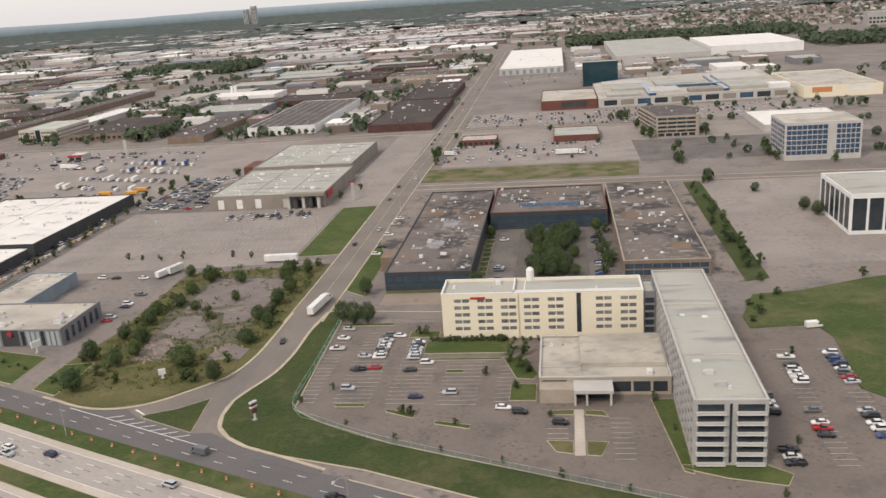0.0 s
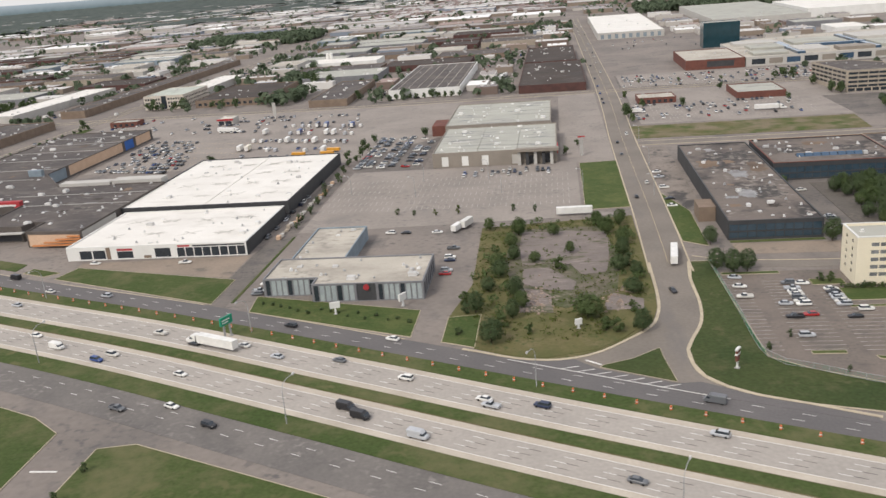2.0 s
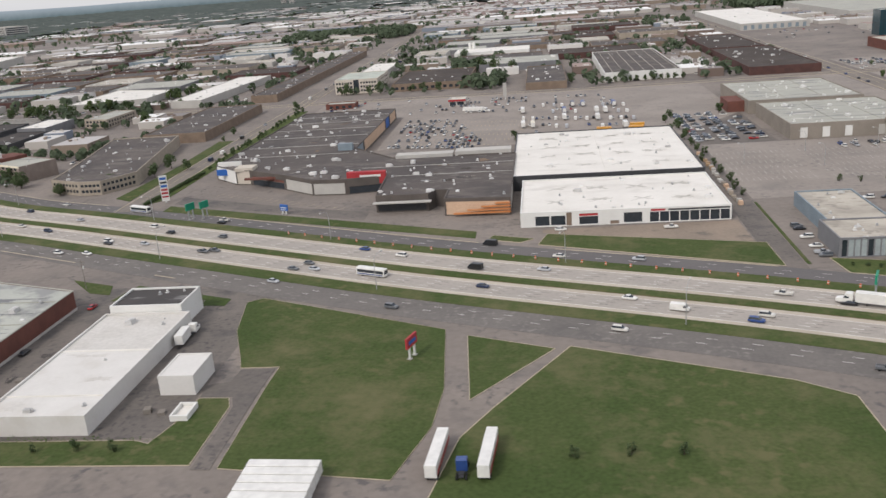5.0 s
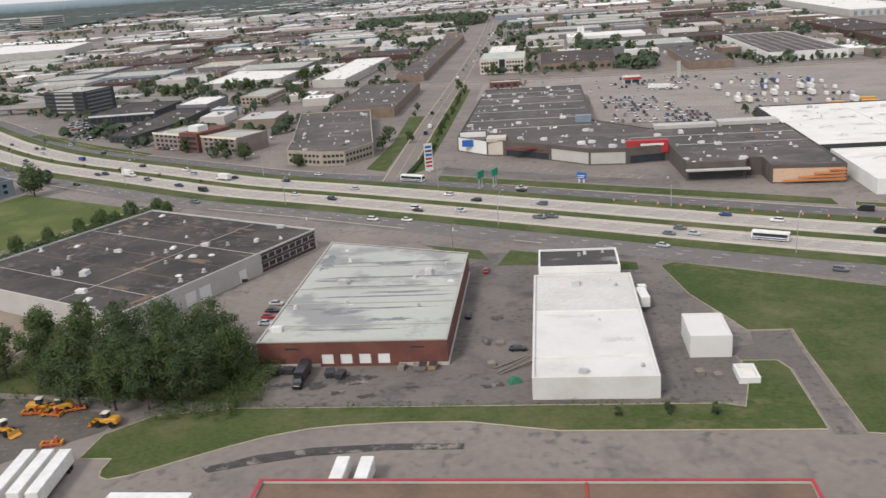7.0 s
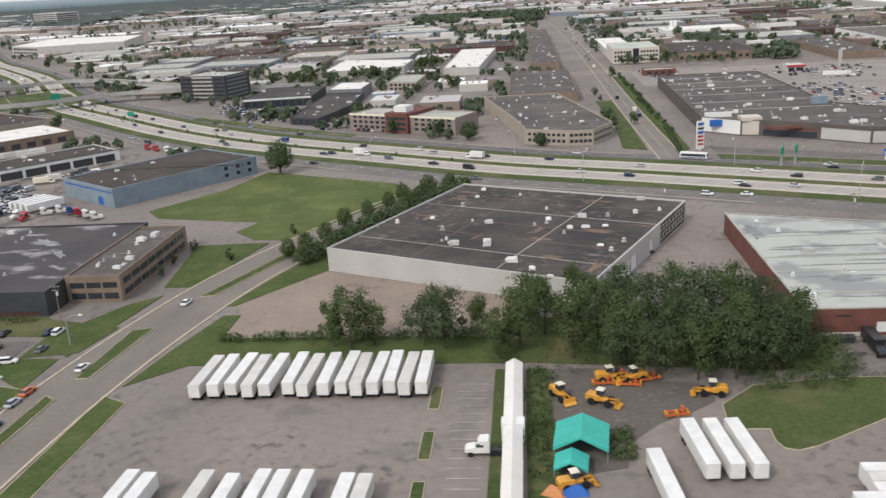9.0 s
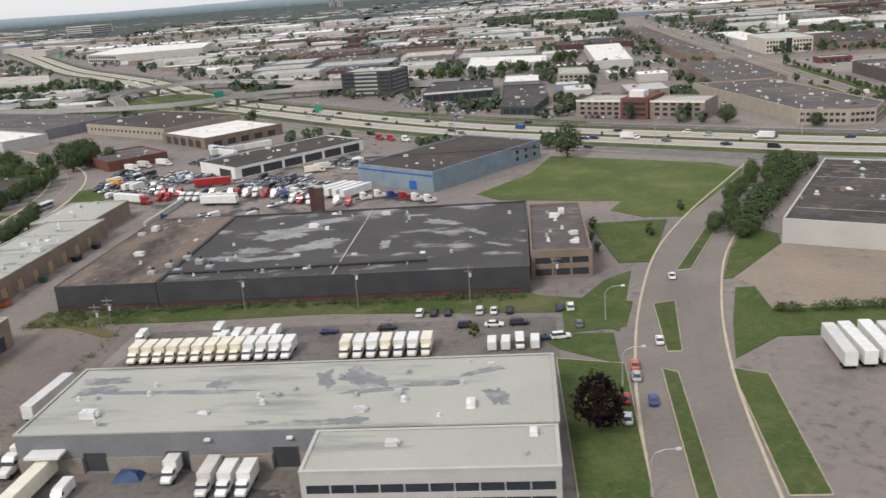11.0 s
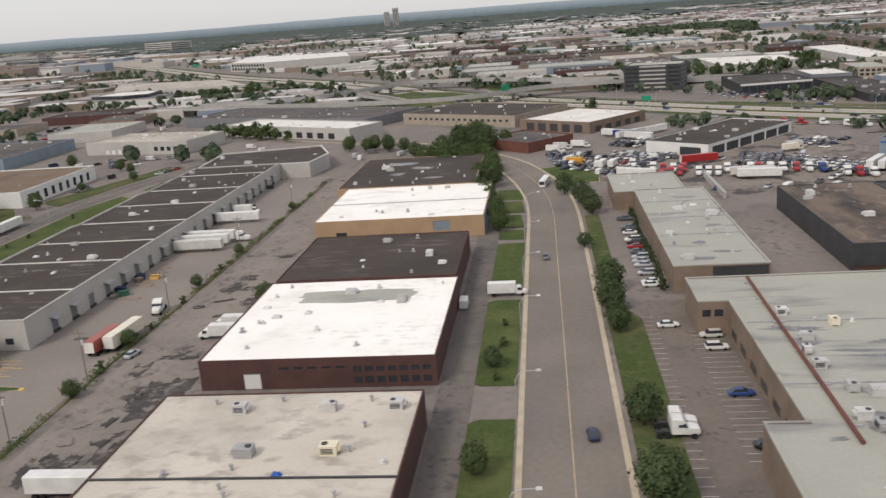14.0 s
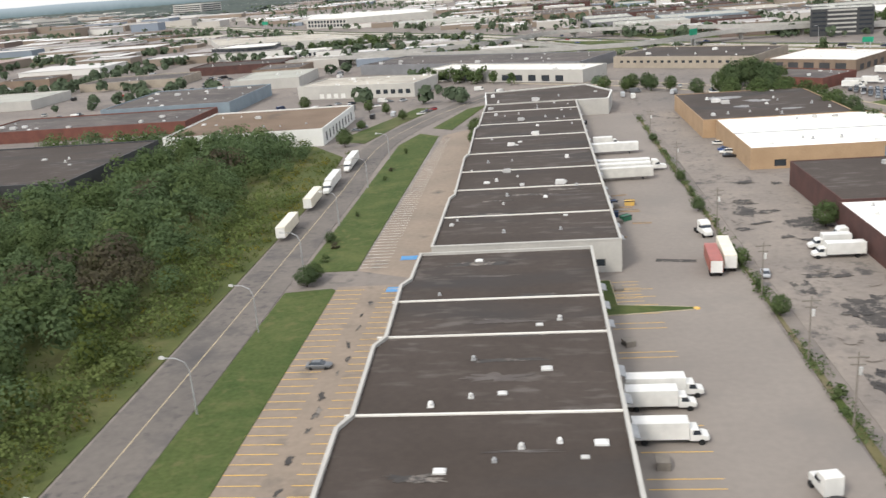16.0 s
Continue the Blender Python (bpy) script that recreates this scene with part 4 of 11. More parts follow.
def turned(cx, cy, w, d, deg):
    c, s = math.cos(radians(deg)), math.sin(radians(deg))
    return [(cx + u * c - v * s, cy + u * s + v * c) for u, v in ((-w / 2, -d / 2), (w / 2, -d / 2), (w / 2, d / 2), (-w / 2, d / 2))]


def grid(u0, u1, n, w, rows, name="window", mat="glass"):
    """Evenly spaced openings: n columns of width w from u0 to u1 in rows (z0, z1)."""
    step = (u1 - u0) / n
    return [(u0 + step * (i + 0.5) - w / 2, u0 + step * (i + 0.5) + w / 2, a, b, name, mat) for i in range(n) for a, b in rows]


# hotel
floors5 = [(1.75 + 1.46 * i, 2.5 + 1.46 * i) for i in range(5)]
south = []
for c in (4.0, 8.6, 13.2, 17.7, 22.4, 31.6, 36.3):
    for z0, z1 in floors5:
        south += [(c - 1.5, c - 0.1, z0, z1, "window", "hotel_glass"), (c + 0.1, c + 1.5, z0, z1, "window", "hotel_glass")]
south = [k for k in south ] + [(26.4, 27.3, 1.0, 9.2, "window_strip", "glass")]
HOTEL = building("hotel", rect(-24.3, 14.8, 159.6, 168.4), 9.5, "beige", "roof_grey", "five-storey cream stucco hotel with paired windows", "hotel", parapet=0.5, coping="white_wall", units=5,
         holes={0: south, 3: grid(1, 7.8, 2, 1.0, floors5)}, ribs=[("x", -8.0)], seed=4)
LOBBY = building("hotel_lobby", rect(-4.8, 17, 134.4, 152.4), 3.3, "beige_brick", "roof_tan", "low pale hotel lobby with a grey roof and dark entrance", "hotel lobby", units=7, holes={0: [(0.6, 4.6, 1.9, 2.7, "window", "glass"), (12, 15.2, 0.5, 2.4, "window", "glass"), (15.6, 18.4, 0.5, 2.4, "window", "glass"), (18.8, 21.2, 0.5, 2.4, "window", "glass")]}, ribs=[("x", 2.2), ("y", 139)], rib_mat="roof_grey", coping="light_wall")
lx, ly = LOBBY.location.x, LOBBY.location.y
part("side_block", Solid().box(-4.7 - lx, 0.9 - lx, 131.3 - ly, 134.4 - ly, 0, 2.5), M["beige_brick"], LOBBY, "pale low block beside the entrance")
can = part("portico", Solid().box(0.9 - lx, 7.3 - lx, 130.2 - ly, 134.3 - ly, 2.2, 2.75), M["light_wall"], LOBBY, "pale flat entrance canopy")
for x in (1.1, 3.0, 6.9):
    part("column", Solid().box(x - lx - 0.18, x - lx + 0.18, 130.4 - ly, 130.8 - ly, 0, 2.2), M["light_wall"], can)
part("entrance", Solid().box(3.0 - lx, 7.0 - lx, 133.2 - ly, 134.3 - ly, 0, 2.1), M["glass"], LOBBY, "dark glazed entrance under the canopy")
part("roof_step", Solid().box(2.3 - lx, 16.6 - lx, 139 - ly, 152 - ly, 3.0, 3.75), M["roof_tan"], LOBBY, "raised middle of the lobby roof")
hx, hy = HOTEL.location.x, HOTEL.location.y
part("front_bay", Solid().box(-9.4 - hx, -9.2 - hx, 159.3 - hy, 159.7 - hy, 0.2, 9.2), M["beige"], HOTEL)
part("roof_curb", Solid().box(-10.2 - hx, 14.4 - hx, 160.0 - hy, 160.3 - hy, 9.0, 9.75).box(-10.2 - hx, -9.9 - hx, 160 - hy, 168 - hy, 9.0, 9.75), M["white_wall"], HOTEL, "white raised roof edge")
part("roof_sign", Solid().box(-18.6 - hx, -15.6 - hx, 159.42 - hy, 159.58 - hy, 8.35, 8.75), M["red"], HOTEL, "red sign bar on the cream wall")
fl6 = [(0.5 + 1.58 * i, 1.6 + 1.58 * i) for i in range(6)]
building("hotel_wing", rect(17.2, 27.2, 112, 169), 10.2, "concrete", "roof_grey", "long six-storey concrete hotel wing with balconies", "hotel", parapet=0.35, coping="light_wall", units=8,
         holes={0: [(0.5, 4.1, a, b, "window", "glass") for a, b in fl6] + [(5.9, 9.5, a, b, "window", "glass") for a, b in fl6] + [(4.8, 5.2, 0.4, 9.6, "window_strip", "glass")],
                3: grid(1, 56, 19, 1.5, fl6), 1: grid(1, 56, 19, 1.5, fl6)}, ribs=[("y", 128), ("y", 150)], rib_mat="roof_tan", seed=7)
for j, (a, b) in enumerate(fl6):
    for x in (19.5, 24.9):
        ob = thing("balcony", "white concrete hotel balcony with a rail", "balcony", Matrix.Translation((x, 111.6, a - 0.15)), "hotel balconies")
        sl = part("slab", Solid().box(-1.95, 1.95, -0.5, 0.39, 0, 0.12), M["white_wall"], ob)
        part("rail", Solid().box(-1.95, 1.95, -0.5, -0.44, 0.12, 0.5), M["light_wall"], sl)
building("hotel_link", rect(14.9, 17.1, 160, 167), 9.0, "grey_wall", "roof_grey", "glazed grey stair link between hotel blocks", "hotel link", holes={0: [(0.2, 2.0, 0.6 + 1.5 * i, 1.7 + 1.5 * i, "window", "glass") for i in range(5)]})
# u-shaped offices
gl = lambda L, h: [(0.3 + i * (L - 0.6) / n, 0.3 + (i + 1) * (L - 0.6) / n - 0.12, a, b, "window", "court_glass") for n in (max(4, int(L / 2)),) for i in range(n) for a, b in ((0.5, 1.8), (2.1, h - 0.9))]
OFFW = building("office_west", rect(-41.8, -21.5, 189.4, 272), 4.5, "black_wall", "roof_weathered", "long two-storey dark office wing with gravel roof", "office", units=42, holes={0: gl(20.3, 4.5)}, seed=11)
OFFE = building("office_east", rect(13.6, 33.2, 194.6, 277), 4.2, "brick_brown", "roof_weathered", "long two-storey brown brick office wing", "office", units=40, holes={0: gl(19.6, 4.2)}, seed=12, coping="beige_brick")
GLAZ = building("glazed_office", rect(-20.5, 12.4, 240, 271.5), 5.0, "black_wall", "roof_weathered", "dark glazed office block with red band", "office", units=26, holes={0: gl(32.9, 4.6)}, seed=13, coping="brick_red")
# large retail
bay = [(3 + i * 6.6, 5.2 + i * 6.6, 0.4, 3.6, "panel", "white_wall") for i in range(3)] + [(26, 28.6, 0.3, 3.4, "panel", "light_wall"), (31.5, 34, 0.1, 2.8, "entrance", "glass"), (36.5, 39, 0.1, 3.4, "entrance", "glass")]
RETAIL = building("retail_hall", rect(-119.5, -79, 276, 321), 4.9, "taupe_wall", "roof_grey", "taupe retail hall with pale bays and grey roof", "store", units=34, holes={0: bay}, ribs=[("x", -105), ("x", -92)], rib_mat="roof_grey", seed=21)
RETAIL_R = building("rear_retail_hall", rect(-121, -81, 326, 377), 4.9, "taupe_wall", "roof_grey", "taupe retail hall with grey membrane roof", "store", units=34, ribs=[("x", -107), ("x", -94)], rib_mat="roof_grey", seed=22)
front = [(3.4, 6.6, 0.3, 2.5, "shop_window", "glass"), (6.9, 10.2, 0.3, 2.5, "shop_window", "glass"), (10.4, 11.6, 0.1, 3.2, "panel", "brick_brown"), (13.3, 17.5, 0.3, 2.1, "shop_window", "glass"), (13.3, 17.5, 2.2, 2.8, "sign_panel", "red"), (20.2, 22.2, 0.1, 0.9, "panel", "brick_brown"), (23.2, 27.3, 0.3, 2.6, "shop_window", "glass")] + [(29 + 2.2 * i, 31 + 2.2 * i, 0.2, 2.5, "shop_window", "glass") for i in range(8)] + [(29.2, 32.4, 2.65, 3.15, "sign_panel", "red"), (33, 46.4, 2.65, 3.1, "fascia", "black_wall")]
WSTORE = building("white_store", rect(-201, -154.2, 191.8, 224), 3.5, "white_wall", "roof_white", "large store with bright white roof and shop windows", "store", units=24, holes={0: front}, seed=23, rib_mat="roof_white")
DSTORE = building("dark_sided_store", rect(-204, -153.8, 226.5, 290), 4.1, "black_wall", "roof_white", "large store hall with white roof and dark sides", "store", units=36, seed=24, ribs=[("x", -179)])
def cladding(n, u0, u1, h):
    st = (u1 - u0) / n
    return [(u0 + i * st + 0.12, u0 + (i + 1) * st - 0.12, 0.2, h, "cladding_panel" if i % 4 else "window", "pale_cladding" if i % 4 else "glass") for i in range(n)]
SHOW = building("pale_showroom", [(-140.5, 163), (-129, 163), (-129, 159), (-106, 159), (-106, 176), (-140.5, 176)], 3.9, "grey_wall", "roof_tan", "pale panelled showroom with a black entrance", "showroom", units=22,
         holes={0: cladding(9, 0.4, 11.1, 3.5), 2: cladding(7, 0.3, 8.9, 3.5) + [(9.3, 13.3, 0.1, 3.7, "entrance", "black_wall")] + cladding(8, 13.7, 22.7, 3.5), 3: grid(1, 16, 6, 1.2, [(0.3, 3.0)])}, seed=31)
building("rear_hall", rect(-138.5, -126, 176.2, 201), 3.4, "blue_wall", "roof_tan", "grey rear hall of the showroom", "showroom", units=6, seed=32)
# shopping mall with an irregular front
MALL = building("shopping_mall", [(-298, 260), (-288.5, 251), (-283.7, 250), (-270.3, 241), (-260, 232.5), (-250.3, 231.8), (-239, 234), (-238, 211), (-224.4, 210.4), (-223, 214.4), (-219.8, 214), (-219.8, 205), (-203.5, 203.5), (-203.5, 257), (-241, 258.5), (-256.5, 278), (-256.5, 362), (-295.5, 362)], 4.5,
                "mall_wall", "roof_dark", "sprawling shopping mall with dark gravel roof", "shopping mall", units=120, seed=41, unit_size=1.1,
                ribs=[("y", 271, -296, -257.5), ("y", 287, -296, -257.5), ("y", 304, -296, -257.5), ("y", 320, -296, -257.5), ("y", 336, -296, -257.5), ("y", 350, -296, -257.5), ("y", 233.5, -237.5, -204), ("y", 246, -248, -204)], rib_mat="concrete",
                holes={0: [(0.3, 12.8, 0.3, 4.3, "facade_panel", "white_wall")], 1: [(0.2, 4.7, 0.3, 4.3, "facade_panel", "office_stone")], 2: [(1, 15.5, 0.2, 1.9, "shop_window", "glass"), (1, 15.5, 2.1, 2.8, "fascia", "brick_red")], 3: [(0.3, 13, 0.3, 3.4, "facade_panel", "light_wall")],
                       4: [(0.3, 9.4, 0.3, 3.4, "facade_panel", "light_wall")], 5: [(1, 10.5, 0.2, 2.2, "shop_window", "glass")], 7: [(0.5, 13, 0.3, 2.6, "shop_window", "dark_metal")], 11: [(0.4, 16, 0.3, 3.6, "facade_panel", "peach")],
                       12: [(1, 20, 0.5, 4.0, "facade_panel", "light_wall")], 15: [(1, 12, 0.4, 4.2, "facade_panel", "blue_wall"), (14, 56, 0.6, 4.2, "facade_panel", "peach"), (58, 66, 0.5, 4.2, "facade_panel", "blue"), (68, 82, 0.6, 4.2, "facade_panel", "peach")]})


def mall_box(name, x0, x1, y0, y1, z0, z1, mat, label="", under=None):
    ox, oy = MALL.location.x, MALL.location.y
    return part(name, Solid().box(x0 - ox, x1 - ox, y0 - oy, y1 - oy, z0, z1), M[mat], under or MALL, label)


for i in range(4):
    mall_box("stripe", -217.5 + i * 3.4, -203.6, 203.2 + 0.02 * i, 203.75, 0.7 + 0.75 * i, 1.05 + 0.75 * i, "orange", "orange stripe on the peach wall")
SIGN = mall_box("sign_block", -250.2, -239.2, 233.6, 235.4, 2.4, 5.8, "red", "red sign block over the entrance")
for i in range(2):
    mall_box("lettering_bar", -246.5, -240.5 - i * 1.2, 233.5, 233.62, 4.4 - i * 0.9, 5.0 - i * 0.9, "white_wall", under=SIGN)
mall_box("canopy", -238.4, -223.6, 208.6, 210.3, 2.7, 3.0, "light_wall", "pale walkway canopy")
mall_box("rooftop_block", -240, -222.5, 257.2, 261.5, 0.0, 5.2, "light_wall", "pale panelled rear block")
mall_box("rooftop_block", -221.8, -205, 257.4, 262.5, 0.0, 5.5, "light_wall", "pale panelled rear block")
mall_box("sign_face", -297, -289.4, 259.2, 259.9, 4.2, 5.6, "white_wall", "white raised parapet")
mall_box("corner_block", -288.6, -283, 250.4, 255.5, 4.2, 5.2, "office_stone", "cream corner block")
mall_box("sign_panel", -296.2, -292.6, 255.2, 256.2, 2.2, 4.0, "blue", "blue sign panel on the white wall")
mall_box("awning", -283.4, -270.4, 243.4, 244.6, 2.9, 3.5, "brick_red", "dark red shop awning")
mall_box("sign_face", -262, -257.2, 275.5, 277.4, 4.2, 6.4, "blue_wall", "grey-blue entrance tower")
# office towers
rows = lambda n, z0, st, hh: [(z0 + st * i, z0 + st * i + hh) for i in range(n)]
building("glass_tower", rect(15.8, 38.3, 585, 598), 15.6, "teal_glass", "roof_grey", "dark teal mirrored glass office tower", "office tower", units=5, holes={0: grid(0.3, 22.2, 10, 2.0, rows(8, 0.6, 1.85, 1.65), mat="teal_glass")})
building("beige_office", [(41, 380.3), (58.8, 380.3), (62.5, 402), (53, 415), (36.2, 415)], 9.0, "beige_brick", "roof_dark", "four-storey tan concrete office block with banded windows", "office", units=6, holes={0: grid(0.5, 16.5, 4, 3.7, rows(4, 1.9, 1.75, 0.95)) + grid(0.5, 16.5, 5, 2.6, [(0.2, 1.5)]), 4: grid(0.5, 34, 8, 3.7, rows(4, 1.9, 1.75, 0.95))})
building("blue_office", rect(79, 105, 319, 341), 13.5, "light_wall", "roof_tan", "blue glass office building with pale concrete ends", "office", units=7,
         holes={0: [(0.6 + i * 1.75, 2.2 + i * 1.75, a, b, "window", "blue_glass") for i in range(8) for a, b in rows(6, 2.0, 1.8, 1.5)] + [(17.5 + i * 1.6, 18.9 + i * 1.6, a, b, "window", "blue_glass") for i in range(5) for a, b in rows(6, 2.0, 1.8, 1.5)], 3: grid(1, 21, 8, 2.2, rows(6, 2.0, 1.8, 1.5), mat="blue_glass")})
building("white_office", rect(72, 97, 224, 250), 10.6, "white_wall", "roof_grey", "white office block with tall dark glass strips", "office", units=9, holes={0: [(0.7 + 4 * i, 4.1 + 4 * i, 1.0, 9.4, "window_strip", "glass") for i in range(6)], 3: [(0.7 + 4.2 * i, 4.4 + 4.2 * i, 1.0, 9.4, "window_strip", "glass") for i in range(6)]})
# south of the motorway
dock = [(9.2 + i * 2.7, 10.9 + i * 2.7, 0.4, 1.9, "dock_door", "white_wall") for i in range(4)]
BRICKW = building("brick_warehouse", [(-313.2, 110.7), (-286, 110.7), (-286, 148.6), (-313.2, 158)], 3.9, "brick_red", "roof_wet", "red brick warehouse with blotched grey roof", "warehouse", units=12, holes={0: dock + [(4, 6, 2.6, 2.9, "vent_slot", "dark_metal"), (22, 24, 2.6, 2.9, "vent_slot", "dark_metal")]}, ribs=[("y", 116.5), ("y", 125.3), ("y", 132), ("y", 143)], rib_mat="roof_grey", seed=51, coping="roof_grey", parapet=0.08)
WHITEW = building("white_warehouse", rect(-274.2, -258.4, 100, 138), 3.1, "faded_white", "faded_white", "long white metal-clad warehouse", "warehouse", units=6, ribs=[("y", 106.5), ("y", 122.2)], seed=52)
building("warehouse_office", rect(-273.4, -260, 138.2, 147.5), 4.4, "white_wall", "roof_black", "white office head of the warehouse with a black roof", "office", units=3, seed=53, holes={2: grid(1, 12, 5, 1.4, [(0.6, 1.6), (2.4, 3.4)])})
building("white_shed", rect(-253, -247.5, 111.6, 119.6), 3.2, "faded_white", "faded_white", "small white boxy utility shed", "shed", parapet=0.1)
DARKW = building("dark_roof_warehouse", turned(-351.2, 154.8, 48.8, 49.4, -25.3), 4.2, "light_wall", "roof_sooty", "large pale-walled warehouse with dark tarred roof", "warehouse", units=34, seed=54, unit_size=1.2,
         holes={1: [(14, 16.5, 0.2, 2.6, "dock_door", "white_wall"), (17.2, 20, 0.2, 2.6, "dock_door", "white_wall"), (27, 29, 0.2, 2.4, "dock_door", "white_wall")] + [(33, 48.9, 0.1, 0.8, "brick_panel", "brick_dark"), (33, 48.9, 1.8, 2.4, "brick_panel", "brick_dark"), (33, 48.9, 3.4, 3.9, "brick_panel", "brick_dark")] + grid(33, 48.9, 8, 1.75, [(0.85, 1.75), (2.45, 3.35)])})
building("red_trim_warehouse", [(-311, 40), (-247.5, 40), (-247.5, 75.5), (-301.5, 75.5), (-301.5, 71.4), (-311, 71.4)], 4.3, "light_wall", "roof_tanbrown", "warehouse with brown gravel roof and red roof edge", "warehouse", coping="red", units=8, seed=55, ribs=[("x", -268.7)], rib_mat="red", holes={2: [(6 + i * 6, 9 + i * 6, 0.5, 2.6, "dock_door", "white_wall") for i in range(8)]})
office_bands = [(0.5 + i * 2.23, 2.62 + i * 2.23, a, b, "window", "glass") for i in range(10) for a, b in ((0.4, 1.3), (1.9, 2.8))]
# Black panes in the docks stand for their unlit insides.
LOADW = building("loading_warehouse", rect(-477.7, -423, 76.3, 92), 4.4, "grey_wall", "roof_grey", "long grey metal warehouse with loading docks", "warehouse", units=22, seed=61, coping="roof_grey", parapet=0.08,
         holes={0: [(7.0, 9.4, 0.1, 2.2, "dock_opening", "black_wall"), (15.6, 18.0, 0.1, 2.2, "dock_opening", "black_wall"), (26.6, 29.2, 0.1, 2.4, "dock_opening", "black_wall")]})
building("warehouse_offices", rect(-446.4, -423.2, 68.6, 76.1), 4.2, "light_wall", "roof_grey", "flat-roofed two-storey office front of the warehouse", "office", units=3, seed=62, parapet=0.06, coping="light_wall", holes={0: office_bands})
BLACKW = building("black_warehouse", rect(-482.5, -425.2, 124, 164), 4.2, "black_wall", "roof_black", "black metal-clad warehouse on a brick base", "warehouse", units=26, seed=63, ribs=[("x", -455)], rib_mat="roof_tan", holes={0: [(0.2, 56, 0.05, 0.85, "brick_base", "brick_dark")]})
BROWNW = building("brown_roof_warehouse", rect(-499, -482.6, 124, 164), 4.2, "black_wall", "roof_rust", "black metal-clad warehouse end with brown gravel roof", "warehouse", parapet=0.08, thick=0.16, units=8, seed=68, holes={0: [(0.2, 16, 0.05, 0.85, "brick_base", "brick_dark")]})
building("brick_offices", rect(-425, -415.6, 130, 159.3), 4.6, "brick_brown", "roof_dark", "brown brick office annex with flat roof and ribbon windows", "office", units=14, seed=64, holes={0: grid(0.5, 9, 3, 2.5, [(0.5, 1.6), (2.4, 3.4)]), 1: grid(1, 28, 8, 3.1, [(0.6, 1.7), (2.5, 3.6)])})
building("steel_hall", turned(-443.5, 216.5, 24.6, 41.6, -36.5), 4.8, "blue_wall", "roof_brown", "grey-blue steel hall with blue band", "warehouse", units=8, seed=65, holes={0: [(0.2, 24.4, 3.5, 3.9, "blue_band", "blue"), (17, 19.4, 0.1, 2.2, "door", "blue")], 1: grid(30, 41, 3, 1.2, [(1, 2), (2.8, 3.8)])}, ribs=[("y", 216)], rib_mat="roof_brown")
# The open bays are closed by black panes for the dark within.
building("truck_workshop", turned(-493.5, 242.5, 18, 43.5, -41), 3.3, "white_wall", "roof_brown", "white truck workshop with open service bays", "workshop", units=18, seed=66, coping="black_wall", holes={1: [(2 + i * 6.8, 8 + i * 6.8, 0.1, 2.3, "service_bay", "black_wall") for i in range(6)], 0: [(10, 16, 0.1, 2.2, "service_bay", "black_wall")]})
# along the street with the strip of small units
docks_e = [(2 + i * 4.4, 3.6 + i * 4.4, 0.1, 2.2, "dock_door", "brick_tan" if i % 3 else "dark_metal") for i in range(10)]
GREYU = building("grey_unit_block", [(-523.8, 20), (-491, 20), (-491, 66), (-498.8, 66), (-498.8, 111), (-523.8, 111), (-523.8, 101.8), (-520.3, 101.8), (-520.3, 71), (-523.8, 71)], 4.3, "brick_brown", "roof_grey", "brown brick industrial block with grey membrane roof", "warehouse", units=20, seed=71, coping="roof_grey", parapet=0.08,
         holes={3: docks_e, 6: [(0.5, 1.5, 2.3, 3.2, "window", "glass"), (1.9, 2.9, 2.3, 3.2, "window", "glass")], 7: [(1.5 + i * 4.6, 4.5 + i * 4.6, 0.3, 1.6, "window", "glass") for i in range(6)]}, ribs=[("y", 78.5, -520, -499.1), ("y", 94.5, -520, -499.1)], rib_mat="metal")
SMALLU = building("small_unit_block", rect(-524.3, -511.6, 117.6, 168), 3.9, "brick_brown", "roof_grey", "row of brick industrial units with grey roof", "warehouse", units=26, seed=72, coping="roof_grey", parapet=0.08, holes={1: [(2 + i * 5, 3.8 + i * 5, 0.1, 2.2, "dock_door", "brick_tan") for i in range(9)], 0: [(5.2, 12.5, 0.2, 3.6, "panel", "black_wall")]}, ribs=[("y", 134), ("y", 145), ("y", 157)], rib_mat="metal")
building("end_unit", rect(-528, -514.6, 168.2, 186), 3.6, "brick_brown", "roof_grey", "brick end unit with grey roof", "warehouse", units=6, seed=73, coping="roof_grey", parapet=0.08)
TANR = building("tan_roof_warehouse", rect(-580, -553.6, 20, 79.8), 4.0, "brick_dark", "roof_cream", "dark brick warehouse with tan stained roof", "warehouse", units=5, seed=81, parapet=0.12, thick=0.16, ribs=[("y", 63.5)], rib_mat="dark_metal", holes={2: grid(1, 25, 6, 1.6, [(1.0, 2.0)])})


